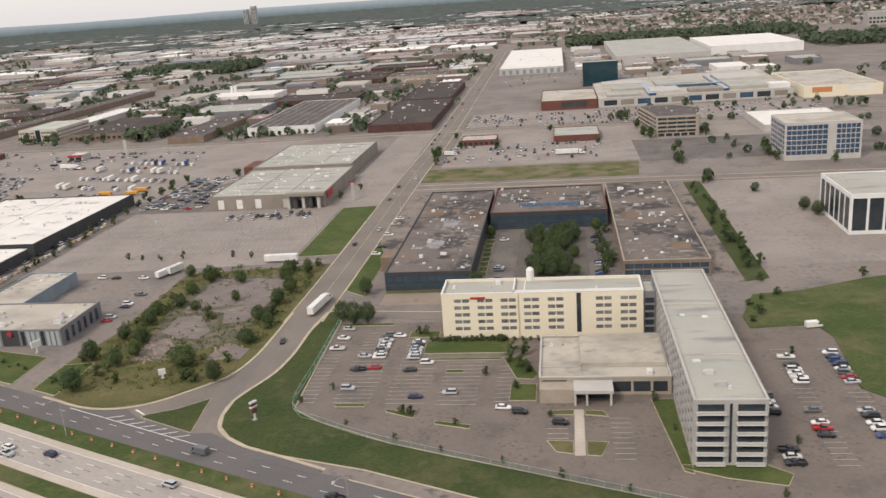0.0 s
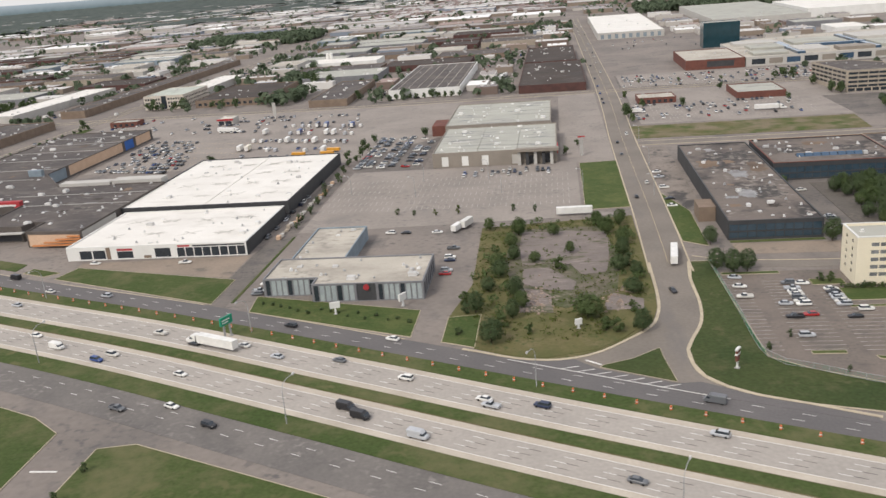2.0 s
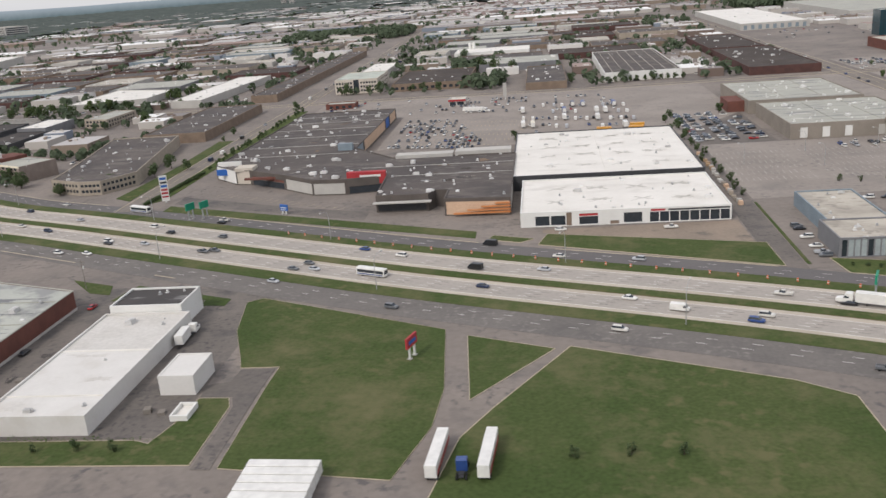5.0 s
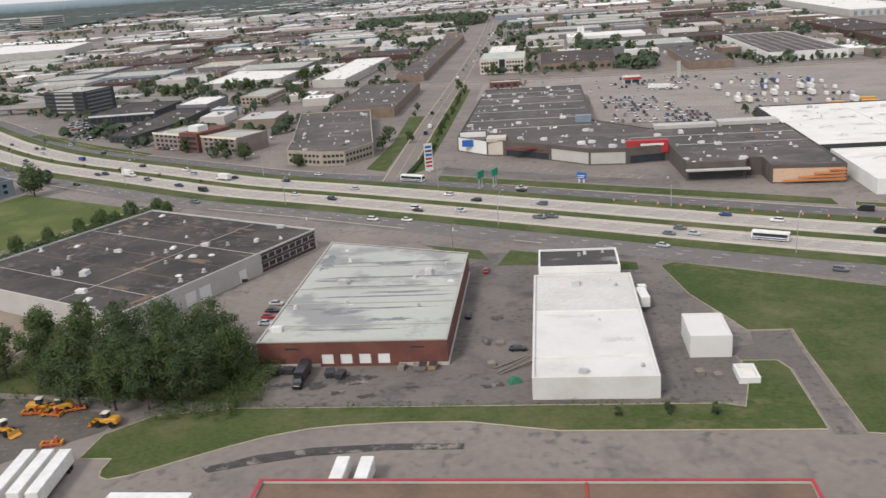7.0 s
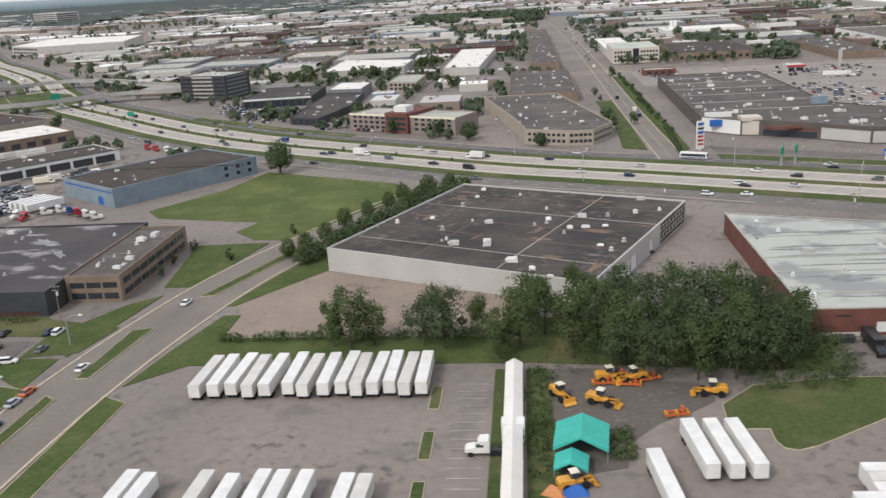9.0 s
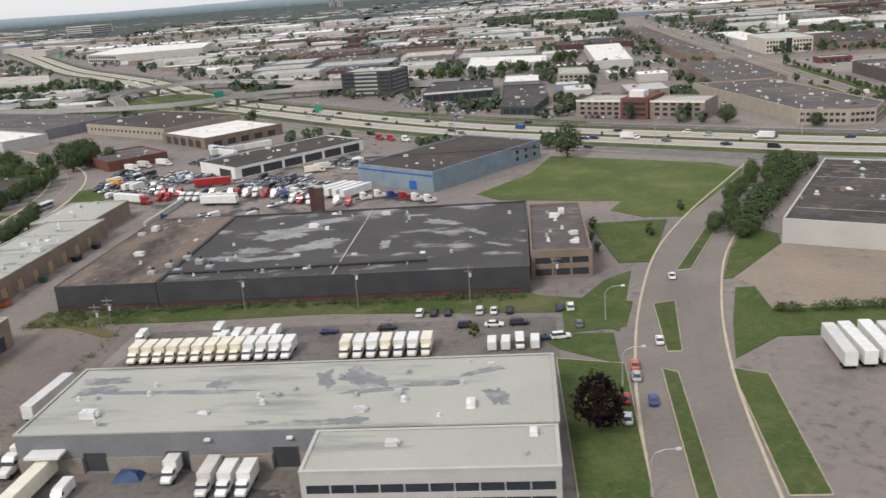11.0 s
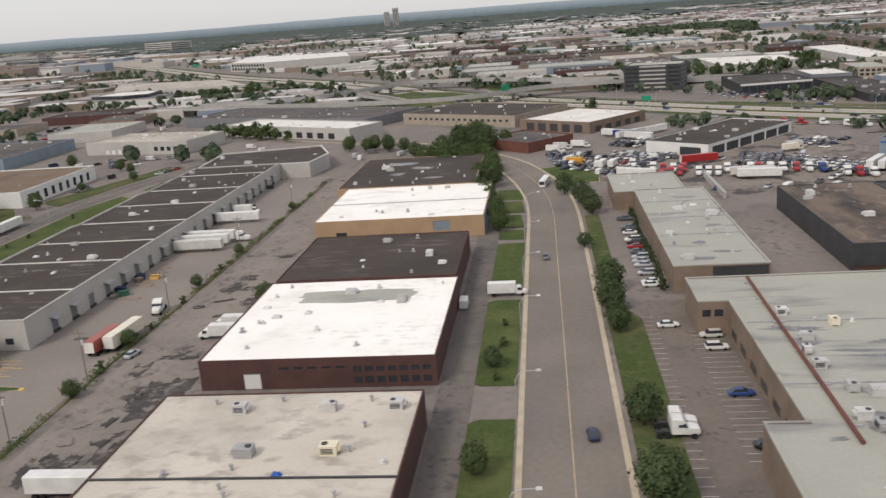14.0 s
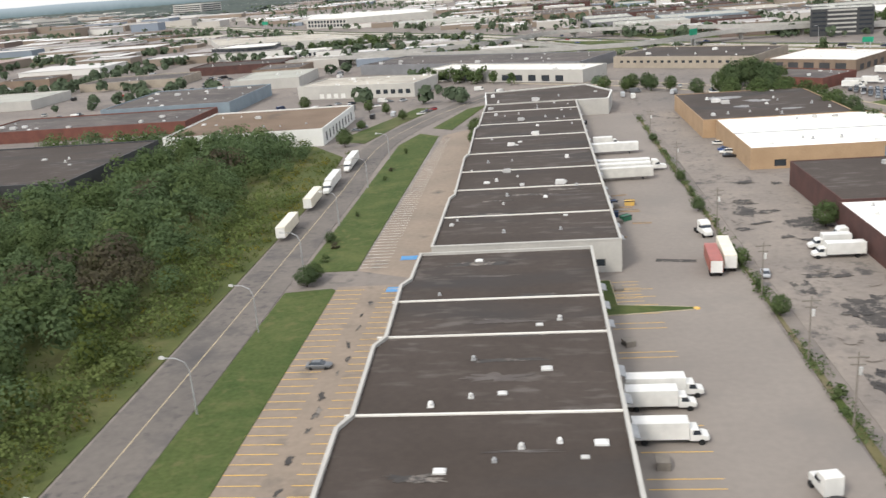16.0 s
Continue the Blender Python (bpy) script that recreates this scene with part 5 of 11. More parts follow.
def packaged_unit(parent, x, y, z, w, d, h, mat, turn=0.0):
    """A rooftop air unit on skids with a fan guard and a louvred end."""
    body = Solid().box(-w / 2, w / 2, -d / 2, d / 2, 0.12, h).box(-w / 2 - 0.03, w / 2 + 0.03, -d / 2 - 0.03, d / 2 + 0.03, h, h + 0.04)
    body.box(-w / 2, w / 2, -d / 2, -d / 2 + 0.1, 0, 0.12).box(-w / 2, w / 2, d / 2 - 0.1, d / 2, 0, 0.12)
    body.box(w / 2 - 0.02, w / 2 + 0.28, -d * 0.35, d * 0.35, h * 0.45, h * 0.8)
    ob = part("rooftop_unit", body, M[mat], parent, at=Matrix.Translation((x - parent.location.x, y - parent.location.y, z)) @ Matrix.Rotation(turn, 4, "Z"))
    part("fan_guard", Solid().tube((-w * 0.24, 0, h + 0.04), (-w * 0.24, 0, h + 0.11), d * 0.24, d * 0.24, 14), M["dark_metal"], ob)
    grille = Solid()
    for k in range(4):
        grille.box(-w * 0.42, w * 0.3, -d / 2 - 0.03, -d / 2 + 0.01, 0.2 + k * (h - 0.3) / 4, 0.27 + k * (h - 0.3) / 4)
    part("grille", grille, M["dark_metal"], ob)


for i, (x, y, q, mat) in enumerate(((-570.8, 75.8, 1.3, "light_metal"), (-562.1, 75.8, 1.3, "light_metal"), (-555.7, 76, 1.3, "light_metal"), (-567.6, 67.4, 1.6, "metal"), (-560.2, 67.6, 1.5, "beige"), (-568.9, 56, 1.6, "beige"), (-557.7, 57, 1.5, "beige"), (-572, 46, 1.5, "beige"), (-561, 44, 1.4, "light_metal"))):
    packaged_unit(TANR, x, y, 3.88, q, q * 0.78, 0.85, mat, 3.1416 * (i % 2))
for x, y in ((-573.8, 77.6), (-567.2, 77.9), (-558.4, 77.7), (-558.0, 72.2), (-558.5, 67.8), (-567.9, 64.9), (-567.9, 61.9), (-567.1, 60.7), (-567.9, 59.1), (-567.6, 56.6), (-558.2, 60.7)):
    part("vent_pipe", Solid().tube((0, 0, 0), (0, 0, 0.42), 0.13, 0.13, 8).tube((0, 0, 0.42), (0, 0, 0.56), 0.22, 0.2, 8), M["metal"], TANR, at=Matrix.Translation((x - TANR.location.x, y - TANR.location.y, 3.88)))
part("tarp", Solid().loft([[(-0.45, -0.3, 0), (0.4, -0.36, 0), (0.5, 0.25, 0), (-0.3, 0.4, 0)], [(-0.25, -0.2, 0.34), (0.22, -0.15, 0.4), (0.3, 0.12, 0.3), (-0.2, 0.2, 0.36)]]), M["blue"], TANR, "crumpled blue tarpaulin over a roof vent", at=Matrix.Translation((-563.8 - TANR.location.x, 63.9 - TANR.location.y, 3.885)))
WHITER = building("white_roof_warehouse", rect(-580.5, -553.6, 89.4, 118), 3.6, "brick_dark", "roof_bright", "dark brick warehouse with bright white roof", "warehouse", units=16, seed=82, parapet=0.12, thick=0.16, holes={0: [(5, 7, 0.05, 1.9, "dock_door", "white_wall")] + grid(9, 17, 5, 1.1, [(2.3, 2.6)]) + grid(17.5, 26.5, 7, 0.9, [(0.5, 1.3), (1.9, 2.5)])})
building("dark_roof_unit", rect(-580, -554, 118.2, 142.6), 3.8, "brick_dark", "roof_brown", "dark brick warehouse with black gravel roof", "warehouse", units=9, seed=83, parapet=0.12, thick=0.16)
TANB = building("tan_brick_warehouse", rect(-583.5, -552.2, 153.8, 184), 3.8, "brick_tan", "roof_bright", "tan brick warehouse with white roof", "warehouse", units=11, seed=84, parapet=0.12, thick=0.16, ribs=[("y", 168)], rib_mat="metal", holes={0: [(4, 6, 0.4, 1.6, "window", "glass"), (22, 25, 1.2, 3.0, "panel", "blue_wall")]})
LDARK = building("long_dark_unit", rect(-586, -556, 184.2, 222), 3.8, "brick_tan", "roof_brown", "tan brick warehouse with dark gravel roof", "warehouse", units=16, seed=85, parapet=0.12, thick=0.16)
# the two long buildings with ribbed brown roofs
lb2 = [(-613.7, 20)] + [(-613.7, 101)] + [(-634.2, 101), (-634.2, 92), (-635.0, 90), (-634.4, 76), (-635.2, 74), (-634.6, 61), (-635.4, 59), (-634.8, 46), (-635.4, 20)]
dk2 = [(4 + i * 5.2, 5.6 + i * 5.2, 0.4, 2.2, "dock_door", "grey_wall") for i in range(14)]
RIBW = building("ribbed_warehouse", lb2, 4.3, "light_wall", "roof_brown", "long warehouse with brown roof divided by white ribs", "warehouse", units=22, unit_size=0.8, seed=91, coping="light_wall", parapet=0.25, thick=0.26, holes={0: dk2}, ribs=[("y", y) for y in (31, 46, 61.2, 76.2, 85.4)])
RIBN = building("ribbed_warehouse_north", [(-633.2, 103.8), (-610, 103.8), (-610, 222), (-632.6, 222), (-632.6, 190), (-633.2, 188), (-632.6, 160), (-633.2, 158), (-632.6, 130), (-633.2, 128)], 4.2, "light_wall", "roof_brown", "very long warehouse with ribbed brown roof", "warehouse", units=40, unit_size=0.8, seed=92, coping="light_wall", parapet=0.25, thick=0.26,
         holes={1: [(6 + i * 5.2, 7.6 + i * 5.2, 0.4, 2.2, "dock_door", "grey_wall") for i in range(21)], 0: [(14.5, 15.7, 0.8, 1.7, "window", "glass"), (17, 18.2, 0.8, 1.7, "window", "glass"), (20, 21.2, 0.8, 1.7, "window", "glass")]}, ribs=[("y", y) for y in (117.5, 133, 145.8, 160.8, 176.6, 192.5, 210.5)])
building("ribbed_warehouse_end", [(-632.6, 222.2), (-602, 222.2), (-600, 236), (-606, 252), (-634, 246)], 4.0, "light_wall", "roof_brown", "angled end of the ribbed warehouse", "warehouse", units=6, seed=93, coping="white_wall")
# west side
building("white_plant", rect(-709, -669.8, 200.5, 238), 4.1, "white_wall", "roof_tanbrown", "white industrial building with brown roof", "warehouse", units=9, seed=101, holes={1: grid(2, 35, 9, 1.6, [(0.6, 2.8)])})
building("dark_plant", rect(-748, -708, 153, 196), 4.5, "black_wall", "roof_brown", "dark-walled plant behind the thicket", "warehouse", units=6, seed=102)
building("blue_plant", rect(-756, -714, 263, 308), 4.0, "blue_wall", "roof_dark", "blue metal-clad plant with dark roof", "warehouse", units=16, seed=103)
building("brick_plant", rect(-780, -716, 232, 258), 3.4, "brick_red", "roof_dark", "red brick plant with dark roof", "warehouse", units=14, seed=104)
building("grey_plant", turned(-676, 294, 42, 22, -14), 4.4, "light_wall", "roof_tan", "pale grey factory with loading doors", "warehouse", units=12, seed=105, holes={0: [(8 + i * 2.6, 9.6 + i * 2.6, 0.3, 1.8, "dock_door", "white_wall") for i in range(4)] + grid(28, 41, 5, 1.6, [(1.2, 2.6)])})
building("white_front_store", turned(-628, 310, 64, 17, -31), 4.2, "light_wall", "roof_white", "low store with white roof and dark openings", "store", units=12, seed=106, holes={0: grid(6, 58, 10, 3.0, [(0.4, 2.4)])})
building("dark_hall", turned(-640, 350, 96, 34, -26), 4.0, "grey_wall", "roof_dark", "long dark-roofed hall behind the white store", "warehouse", units=20, seed=107)
building("beige_depot", turned(-562, 323, 50, 34, -33), 4.0, "beige_brick", "roof_brown", "beige depot with a row of windows", "warehouse", units=12, seed=108, holes={0: grid(2, 48, 18, 1.2, [(1.8, 2.6)])})
# Front bays get black panes in place of shaded interiors.
building("white_roof_depot", turned(-528, 291, 28, 30, -40), 3.6, "brick_brown", "roof_white", "depot with clean white roof", "warehouse", units=9, seed=109, holes={0: grid(2, 26, 5, 3.2, [(0.2, 2.6)], "open_bay", "black_wall"), 1: grid(2, 28, 5, 3, [(0.2, 2.0)], "bay", "dark_metal")})
building("low_brick_depot", turned(-546, 254, 20, 18, -45), 3.0, "brick_red", "roof_dark", "low red brick depot", "warehouse", units=7, seed=110)
building("pale_works", [(-826, 566), (-771, 548), (-727, 545), (-765, 612), (-860, 645)], 4.0, "light_wall", "roof_tan", "sprawling pale works with a tan roof", "warehouse", units=26, seed=111, holes={0: grid(2, 55, 14, 1.6, [(0.8, 2.2)])})
building("glass_office", [(-803, 492), (-779, 481), (-764, 485), (-768, 512), (-796, 515)], 6.5, "black_wall", "roof_white", "dark glass-fronted office with a white roof edge", "office", units=5, seed=112, coping="white_wall", holes={0: grid(0.6, 25, 8, 2.4, [(0.6, 2.6), (3.2, 5.6)]), 1: grid(0.6, 15, 5, 2.4, [(0.6, 2.6), (3.2, 5.6)])})
building("white_row", [(-748, 468), (-729, 480), (-735, 490), (-754, 478)], 3.2, "white_wall", "roof_white", "low white row with dark doorways", "workshop", units=5, seed=113, holes={0: grid(1, 21, 7, 1.8, [(0.2, 1.9)])})
building("small_brick_house", [(-705, 414), (-692, 413), (-691, 421), (-704, 422)], 3.0, "brick_red", "roof_grey", "small red brick building beside the ramp", "building", units=2, seed=114)
# north of the motorway, west of the mall
building("curved_office", [(-349, 252), (-337, 246.5), (-330, 246.5), (-323.5, 258), (-327, 275), (-337, 325), (-364, 325), (-352, 270)], 4.4, "beige_brick", "roof_dark", "beige office with dark gravel roof and ribbon windows", "office", units=34, seed=121, holes={0: grid(0.5, 12.5, 8, 1.0, [(0.8, 1.7), (2.6, 3.4)]), 1: grid(0.3, 6.7, 5, 1.0, [(0.8, 1.7), (2.6, 3.4)]), 2: grid(0.5, 12.5, 8, 1.0, [(0.8, 1.7), (2.6, 3.4)])})
building("brick_complex", rect(-355, -329, 331.5, 407), 4.0, "brick_brown", "roof_dark", "brown brick industrial complex", "warehouse", units=22, seed=122)
REDO = building("red_office", turned(-386, 286, 42, 14, -28), 5.6, "brick_greige", "roof_grey", "brown and red brick three-storey office", "office", units=8, seed=123, holes={0: grid(1, 15, 6, 1.5, [(1.0, 1.9), (2.6, 3.5), (4.2, 5.0)]) + [(17, 24, 0.8, 1.6, "red_band", "red"), (17, 24, 2.6, 3.4, "red_band", "red"), (17, 24, 4.2, 5.0, "red_band", "red")] + grid(26, 41, 6, 1.5, [(1.0, 1.9), (2.6, 3.5), (4.2, 5.0)])})
mid = Matrix.Translation((-386 - REDO.location.x, 286 - REDO.location.y, 0)) @ Matrix.Rotation(radians(-28), 4, "Z")
cb = part("centre_block", Solid().box(-5.2, 3.8, -8.4, 6.6, 0, 6.5), M["brick_red"], REDO, "taller red brick middle block", at=mid)
part("roof_room", Solid().box(-3.4, 1.4, -5.6, -1.2, 6.5, 8.4), M["white_wall"], cb, "white roof room")
for z in (1.0, 2.7, 4.4):
    part("window", Solid().box(-4.4, 3.0, -8.46, -8.38, z, z + 0.9), M["glass"], cb)
part("roof_edge", Solid().box(-21.1, 21.1, -7.1, -6.95, 5.1, 5.75), M["beige"], REDO, "cream roof edge", at=mid)
building("dark_showroom", [(-433, 306.5), (-421.5, 300.5), (-415.5, 329), (-417, 368), (-433, 370)], 2.8, "black_wall", "roof_sooty", "long low showroom with a sooty dark roof", "showroom", units=9, seed=124, holes={0: grid(1, 12, 4, 2.2, [(0.3, 2.0)])})
building("showroom_hall", [(-433, 370.5), (-418, 368.5), (-417.5, 393), (-432.5, 397)], 4.2, "grey_wall", "roof_white", "hall with a bright white roof behind the showroom", "warehouse", units=5, seed=150)
building("cream_office", [(-409.5, 388), (-396, 383.5), (-395, 412), (-408, 416)], 4.2, "beige_brick", "roof_grey", "cream two-storey office with rows of windows", "office", units=6, seed=151, holes={0: grid(0.6, 13.4, 6, 1.4, [(0.7, 1.7), (2.4, 3.4)]), 1: grid(1, 27, 10, 1.4, [(0.7, 1.7), (2.4, 3.4)])})
building("pale_long_store", [(-453, 449), (-412, 462), (-411, 498), (-454, 515)], 3.8, "light_wall", "roof_white", "long store with a pale roof behind trees", "store", units=12, seed=152)
building("white_fascia_store", [(-465, 352), (-436.5, 356), (-437.5, 388), (-464.5, 390)], 4.0, "black_wall", "roof_sooty", "dark glass store with a white fascia", "store", units=6, seed=125, holes={0: grid(0.8, 28, 9, 2.6, [(0.3, 2.6)]) + [(0.3, 28.4, 3.1, 3.9, "fascia", "white_wall")]})
building("black_office_tower", turned(-491, 396, 24, 20, -16), 11.0, "black_wall", "roof_grey", "black banded five-storey office block", "office tower", units=8, seed=126, holes={0: [(6.5, 17.5, 1.2 + 1.75 * i, 1.9 + 1.75 * i, "pale_band", "light_wall") for i in range(6)] + [(0.6, 6, 2.1 + 1.75 * i, 2.8 + 1.75 * i, "window", "glass") for i in range(5)] + [(18.4, 23.4, 2.1 + 1.75 * i, 2.8 + 1.75 * i, "window", "glass") for i in range(5)], 1: [(2, 18, 1.2 + 1.75 * i, 1.9 + 1.75 * i, "pale_band", "grey_wall") for i in range(6)], 3: [(2, 18, 1.2 + 1.75 * i, 1.9 + 1.75 * i, "pale_band", "grey_wall") for i in range(6)]})
building("long_brick_units", rect(-345.5, -331.5, 441, 690), 4.0, "brick_brown", "roof_dark", "very long row of brown brick units", "warehouse", units=30, seed=127, ribs=[("y", 441 + 25 * i) for i in range(1, 10)], rib_mat="brick_brown")
building("white_depot", [(-389, 440), (-371, 437), (-366, 545), (-387, 545)], 4.0, "light_wall", "roof_white", "depot with a bright white roof", "warehouse", units=16, seed=128)
patch("interchange_lawn", [(-640, 385), (-600, 380), (-575, 385), (-560, 400), (-585, 440), (-610, 455), (-632, 425)], "grass", "mown grass inside the interchange loop")
patch("showroom_verge", [(-478, 329), (-434, 294), (-405, 275.5), (-404, 279.5), (-433, 299.5), (-476, 334)], "grass", "mown grass between service road and showroom lots")
building("long_white_hall", [(-824, 792), (-779, 757), (-707, 774), (-735, 880), (-845, 900)], 8.0, "light_wall", "roof_white", "long white hall with a row of tall windows", "warehouse", units=26, seed=153, holes={0: grid(2, 55, 12, 3.0, [(1.2, 3.4), (4.4, 6.6)])})
building("banded_office_slab", turned(-1290, 1745, 105, 46, -38), 21.0, "light_wall", "roof_tan", "distant pale office slab with banded storeys", "office", units=6, seed=154, holes={k: [(2, w, 2.0 + 3.8 * i, 3.8 + 3.8 * i, "window_band", "glass") for i in range(5)] for k, w in ((0, 103), (1, 44), (3, 44))})
# far side of the mall
building("green_roof_office", rect(-304, -281, 456, 492), 7.5, "office_stone", "green_membrane", "cream three-storey office with green-grey roof", "office", units=5, seed=131, holes={0: grid(0.5, 9.5, 6, 1.0, rows(3, 1.0, 2.0, 1.1)) + [(10, 13, 0.2, 7.2, "window_strip", "glass")] + grid(13.5, 22.5, 6, 1.0, rows(3, 1.0, 2.0, 1.1)), 1: grid(1, 35, 16, 1.2, rows(3, 1.0, 2.0, 1.1))})
building("brick_kiosk", rect(-296, -282, 400, 408), 2.6, "brick_red", "roof_grey", "small red brick building beside the car park", "building", units=2, seed=161, holes={0: grid(1, 13, 4, 1.6, [(0.5, 1.7)])})
GAS = building("fuel_kiosk", rect(-237, -229.4, 390, 398), 2.9, "light_wall", "roof_cream", "small white kiosk with a red fascia", "kiosk", units=1, seed=162, holes={0: [(0.6, 3.2, 0.1, 1.7, "shop_window", "glass"), (3.8, 6.8, 0.3, 1.7, "shop_window", "glass")]})
part("fascia", Solid().box(-237.15 - GAS.location.x, -229.25 - GAS.location.x, 389.7 - GAS.location.y, 389.9 - GAS.location.y, 2.0, 2.8), M["red"], GAS, "red fascia band")
building("white_strip_hall", rect(-304, -288, 500, 575), 4.0, "light_wall", "roof_white", "hall with a long white roof", "warehouse", units=8, seed=132)
building("brown_hall", rect(-273, -233, 452, 515), 4.0, "brick_brown", "roof_brown", "brown brick hall with dark roof", "warehouse", units=12, seed=133, holes={0: grid(1, 39, 12, 1.8, [(1.0, 2.4)])})
building("low_hall", rect(-203, -183, 428, 502), 3.6, "brick_brown", "roof_dark", "low hall with dark gravel roof", "warehouse", units=14, seed=134)
building("sawtooth_hall", rect(-164, -127, 441, 552), 4.5, "white_wall", "roof_dark", "large white hall with rows of roof monitors", "warehouse", units=6, seed=135, ribs=[("x", -160 + 5.2 * i) for i in range(7)], rib_mat="roof_tan")
building("trailer_depot", rect(-97, -64, 432, 530), 4.0, "brick_dark", "roof_brown", "long dark brick depot along the street", "warehouse", units=22, seed=136)
building("trailer_depot_north", rect(-97, -66, 533, 622), 4.0, "brick_dark", "roof_brown", "long dark brick depot along the street", "warehouse", units=18, seed=137)
building("white_superstore", rect(-46, 4, 690, 890), 5.0, "light_wall", "roof_white", "superstore with a vast white roof", "store", units=14, seed=138, holes={0: grid(1, 49, 9, 2.5, [(0.4, 3.6)], "panel", "blue_wall")})
building("orange_superstore", rect(47, 122, 735, 930), 6.0, "light_wall", "roof_grey", "superstore with a dull roof and pale walls", "store", units=20, seed=139, holes={0: [(4, 40, 0.5, 3.5, "facade_panel", "brick_red")]})
building("white_arena", rect(126, 200, 760, 880), 7.5, "white_wall", "roof_white", "long white arched sports hall", "sports hall", units=0, seed=140)
building("mall_brick_wing", rect(-10, 20.5, 480, 530), 5.2, "brick_red", "roof_tan", "red brick corner wing of a large mall", "shopping mall", units=14, seed=141, holes={0: [(11, 25, 1.2, 4.2, "facade_panel", "black_wall")]})
building("great_mall", [(21, 480), (124, 486), (126, 560), (128, 590), (40, 572), (21, 555)], 5.0, "light_wall", "roof_tan", "sprawling mall with pale roofs and curved glass fronts", "shopping mall", units=60, seed=142, holes={0: [(3 + i * 9, 10 + i * 9, 1.0, 3.8, "shop_window", ("glass", "taupe_wall", "blue_glass")[i % 3]) for i in range(11)]})
building("mall_east_store", rect(127, 166, 478, 552), 6.0, "beige", "roof_tan", "beige department store with an orange sign", "store", units=20, seed=143, holes={0: [(4, 14, 2.5, 5.2, "sign_panel", "orange"), (22, 34, 3, 5, "sign_panel", "white_wall")]})
building("pale_store", rect(85.5, 122, 380, 421), 3.2, "light_wall", "roof_white", "low store with a pale roof beside the tower", "store", units=5, seed=144)
building("red_restaurant", rect(-44, -28, 380, 393), 2.6, "brick_red", "roof_tan", "small red brick restaurant", "restaurant", units=6, seed=145, holes={0: grid(1, 15, 6, 1.4, [(0.4, 1.6)])})
building("diner", rect(-3, 17, 380, 404), 2.8, "brick_red", "roof_grey", "small brick diner with a grey roof", "restaurant", units=6, seed=146)

# repairs, puddle marks and streaks lying on the roofs and yards
M["streak"] = material("dark_roof_streak", (0.17, 0.172, 0.17), (0.21, 0.212, 0.208), 0.3, 2.5, 0.7, stain=(0.3, 0.295, 0.28), stain_scale=0.5, stain_lo=0.57)
M["pale_repair"] = material("pale_roof_repair", (0.29, 0.283, 0.275), (0.2, 0.197, 0.193), 0.3, 2.0, 0.7, stain=(0.16, 0.15, 0.14), stain_scale=0.4, stain_lo=0.58)
M["dirty_white_roof"] = material("dirty_white_roof", (0.44, 0.415, 0.365), (0.56, 0.535, 0.48), 0.3, 2.0, 0.7)
for i, (x, y, w, d, a) in enumerate(((-507.8, 85.8, 16, 1.0, -0.07), (-507.4, 84.4, 15.5, 0.8, -0.05), (-506.4, 88.3, 7, 1.4, 0.05), (-515.6, 92.3, 8, 1.5, -0.12), (-508.3, 65.9, 13, 1.0, -0.05), (-510.4, 64.5, 5, 0.8, 0), (-505.6, 64.7, 4.4, 0.7, 0.05), (-505.8, 71.5, 5, 1.5, 0.1), (-514.4, 70.6, 3.4, 4.6, 0), (-513, 71.5, 4, 1.5, -0.2), (-502.4, 85.6, 4, 2.6, 0), (-515.4, 88.6, 2.6, 3, 0.2), (-507.3, 71.4, 1.6, 0.6, 0), (-514.2, 77, 3, 1, -0.3), (-518.8, 68, 2, 0.9, 0.2), (-500.6, 75.9, 1.8, 0.8, 0), (-502.8, 67.5, 1.8, 0.8, 0.2), (-499, 65, 2.4, 0.8, 0), (-495, 63, 3, 1, -0.2), (-497, 55, 9, 1, 0.1), (-511, 50, 8, 1.2, -0.1), (-500, 30, 9, 1.1, 0.2))):
    blot(GREYU, x, y, w, d, 4.226 + 0.002 * i, "streak", i, "roof_stain", 0.55, a)
for i, (x, y, q, mat) in enumerate(((-515.7, 96.8, 1.1, "light_metal"), (-511.2, 93.2, 1.2, "beige"), (-505.1, 90.4, 1.1, "light_metal"), (-503.7, 89, 1.3, "metal"), (-502.5, 90.6, 1.0, "light_metal"), (-500.7, 94, 1.2, "light_metal"), (-502.4, 86.2, 1.2, "metal"), (-500.9, 85.7, 1.1, "light_metal"), (-501.8, 82.4, 1.0, "dark_metal"), (-503.5, 79.1, 1.4, "brick_red"), (-515.1, 89.2, 1.2, "light_metal"), (-516.1, 85.6, 1.0, "light_metal"), (-516, 82.1, 1.2, "light_metal"), (-514.7, 77, 1.3, "light_metal"), (-515.6, 71.5, 1.3, "light_metal"), (-514.8, 69.5, 1.3, "metal"), (-515.2, 65.3, 1.4, "light_metal"))):
    packaged_unit(GREYU, x, y, 4.22, q, q * 0.75, 0.8, mat, 1.5708 * (i % 4))
for i, (x, y, w, d) in enumerate(((-520, 121, 4, 2.2), (-516, 124, 5, 1.5), (-519, 129, 2.5, 2), (-515, 139, 3, 1.6), (-519, 148, 4, 1.6), (-516, 160, 4, 1.4))):
    blot(SMALLU, x, y, w, d, 3.826 + 0.002 * i, "streak", i, "roof_stain", 0.5)
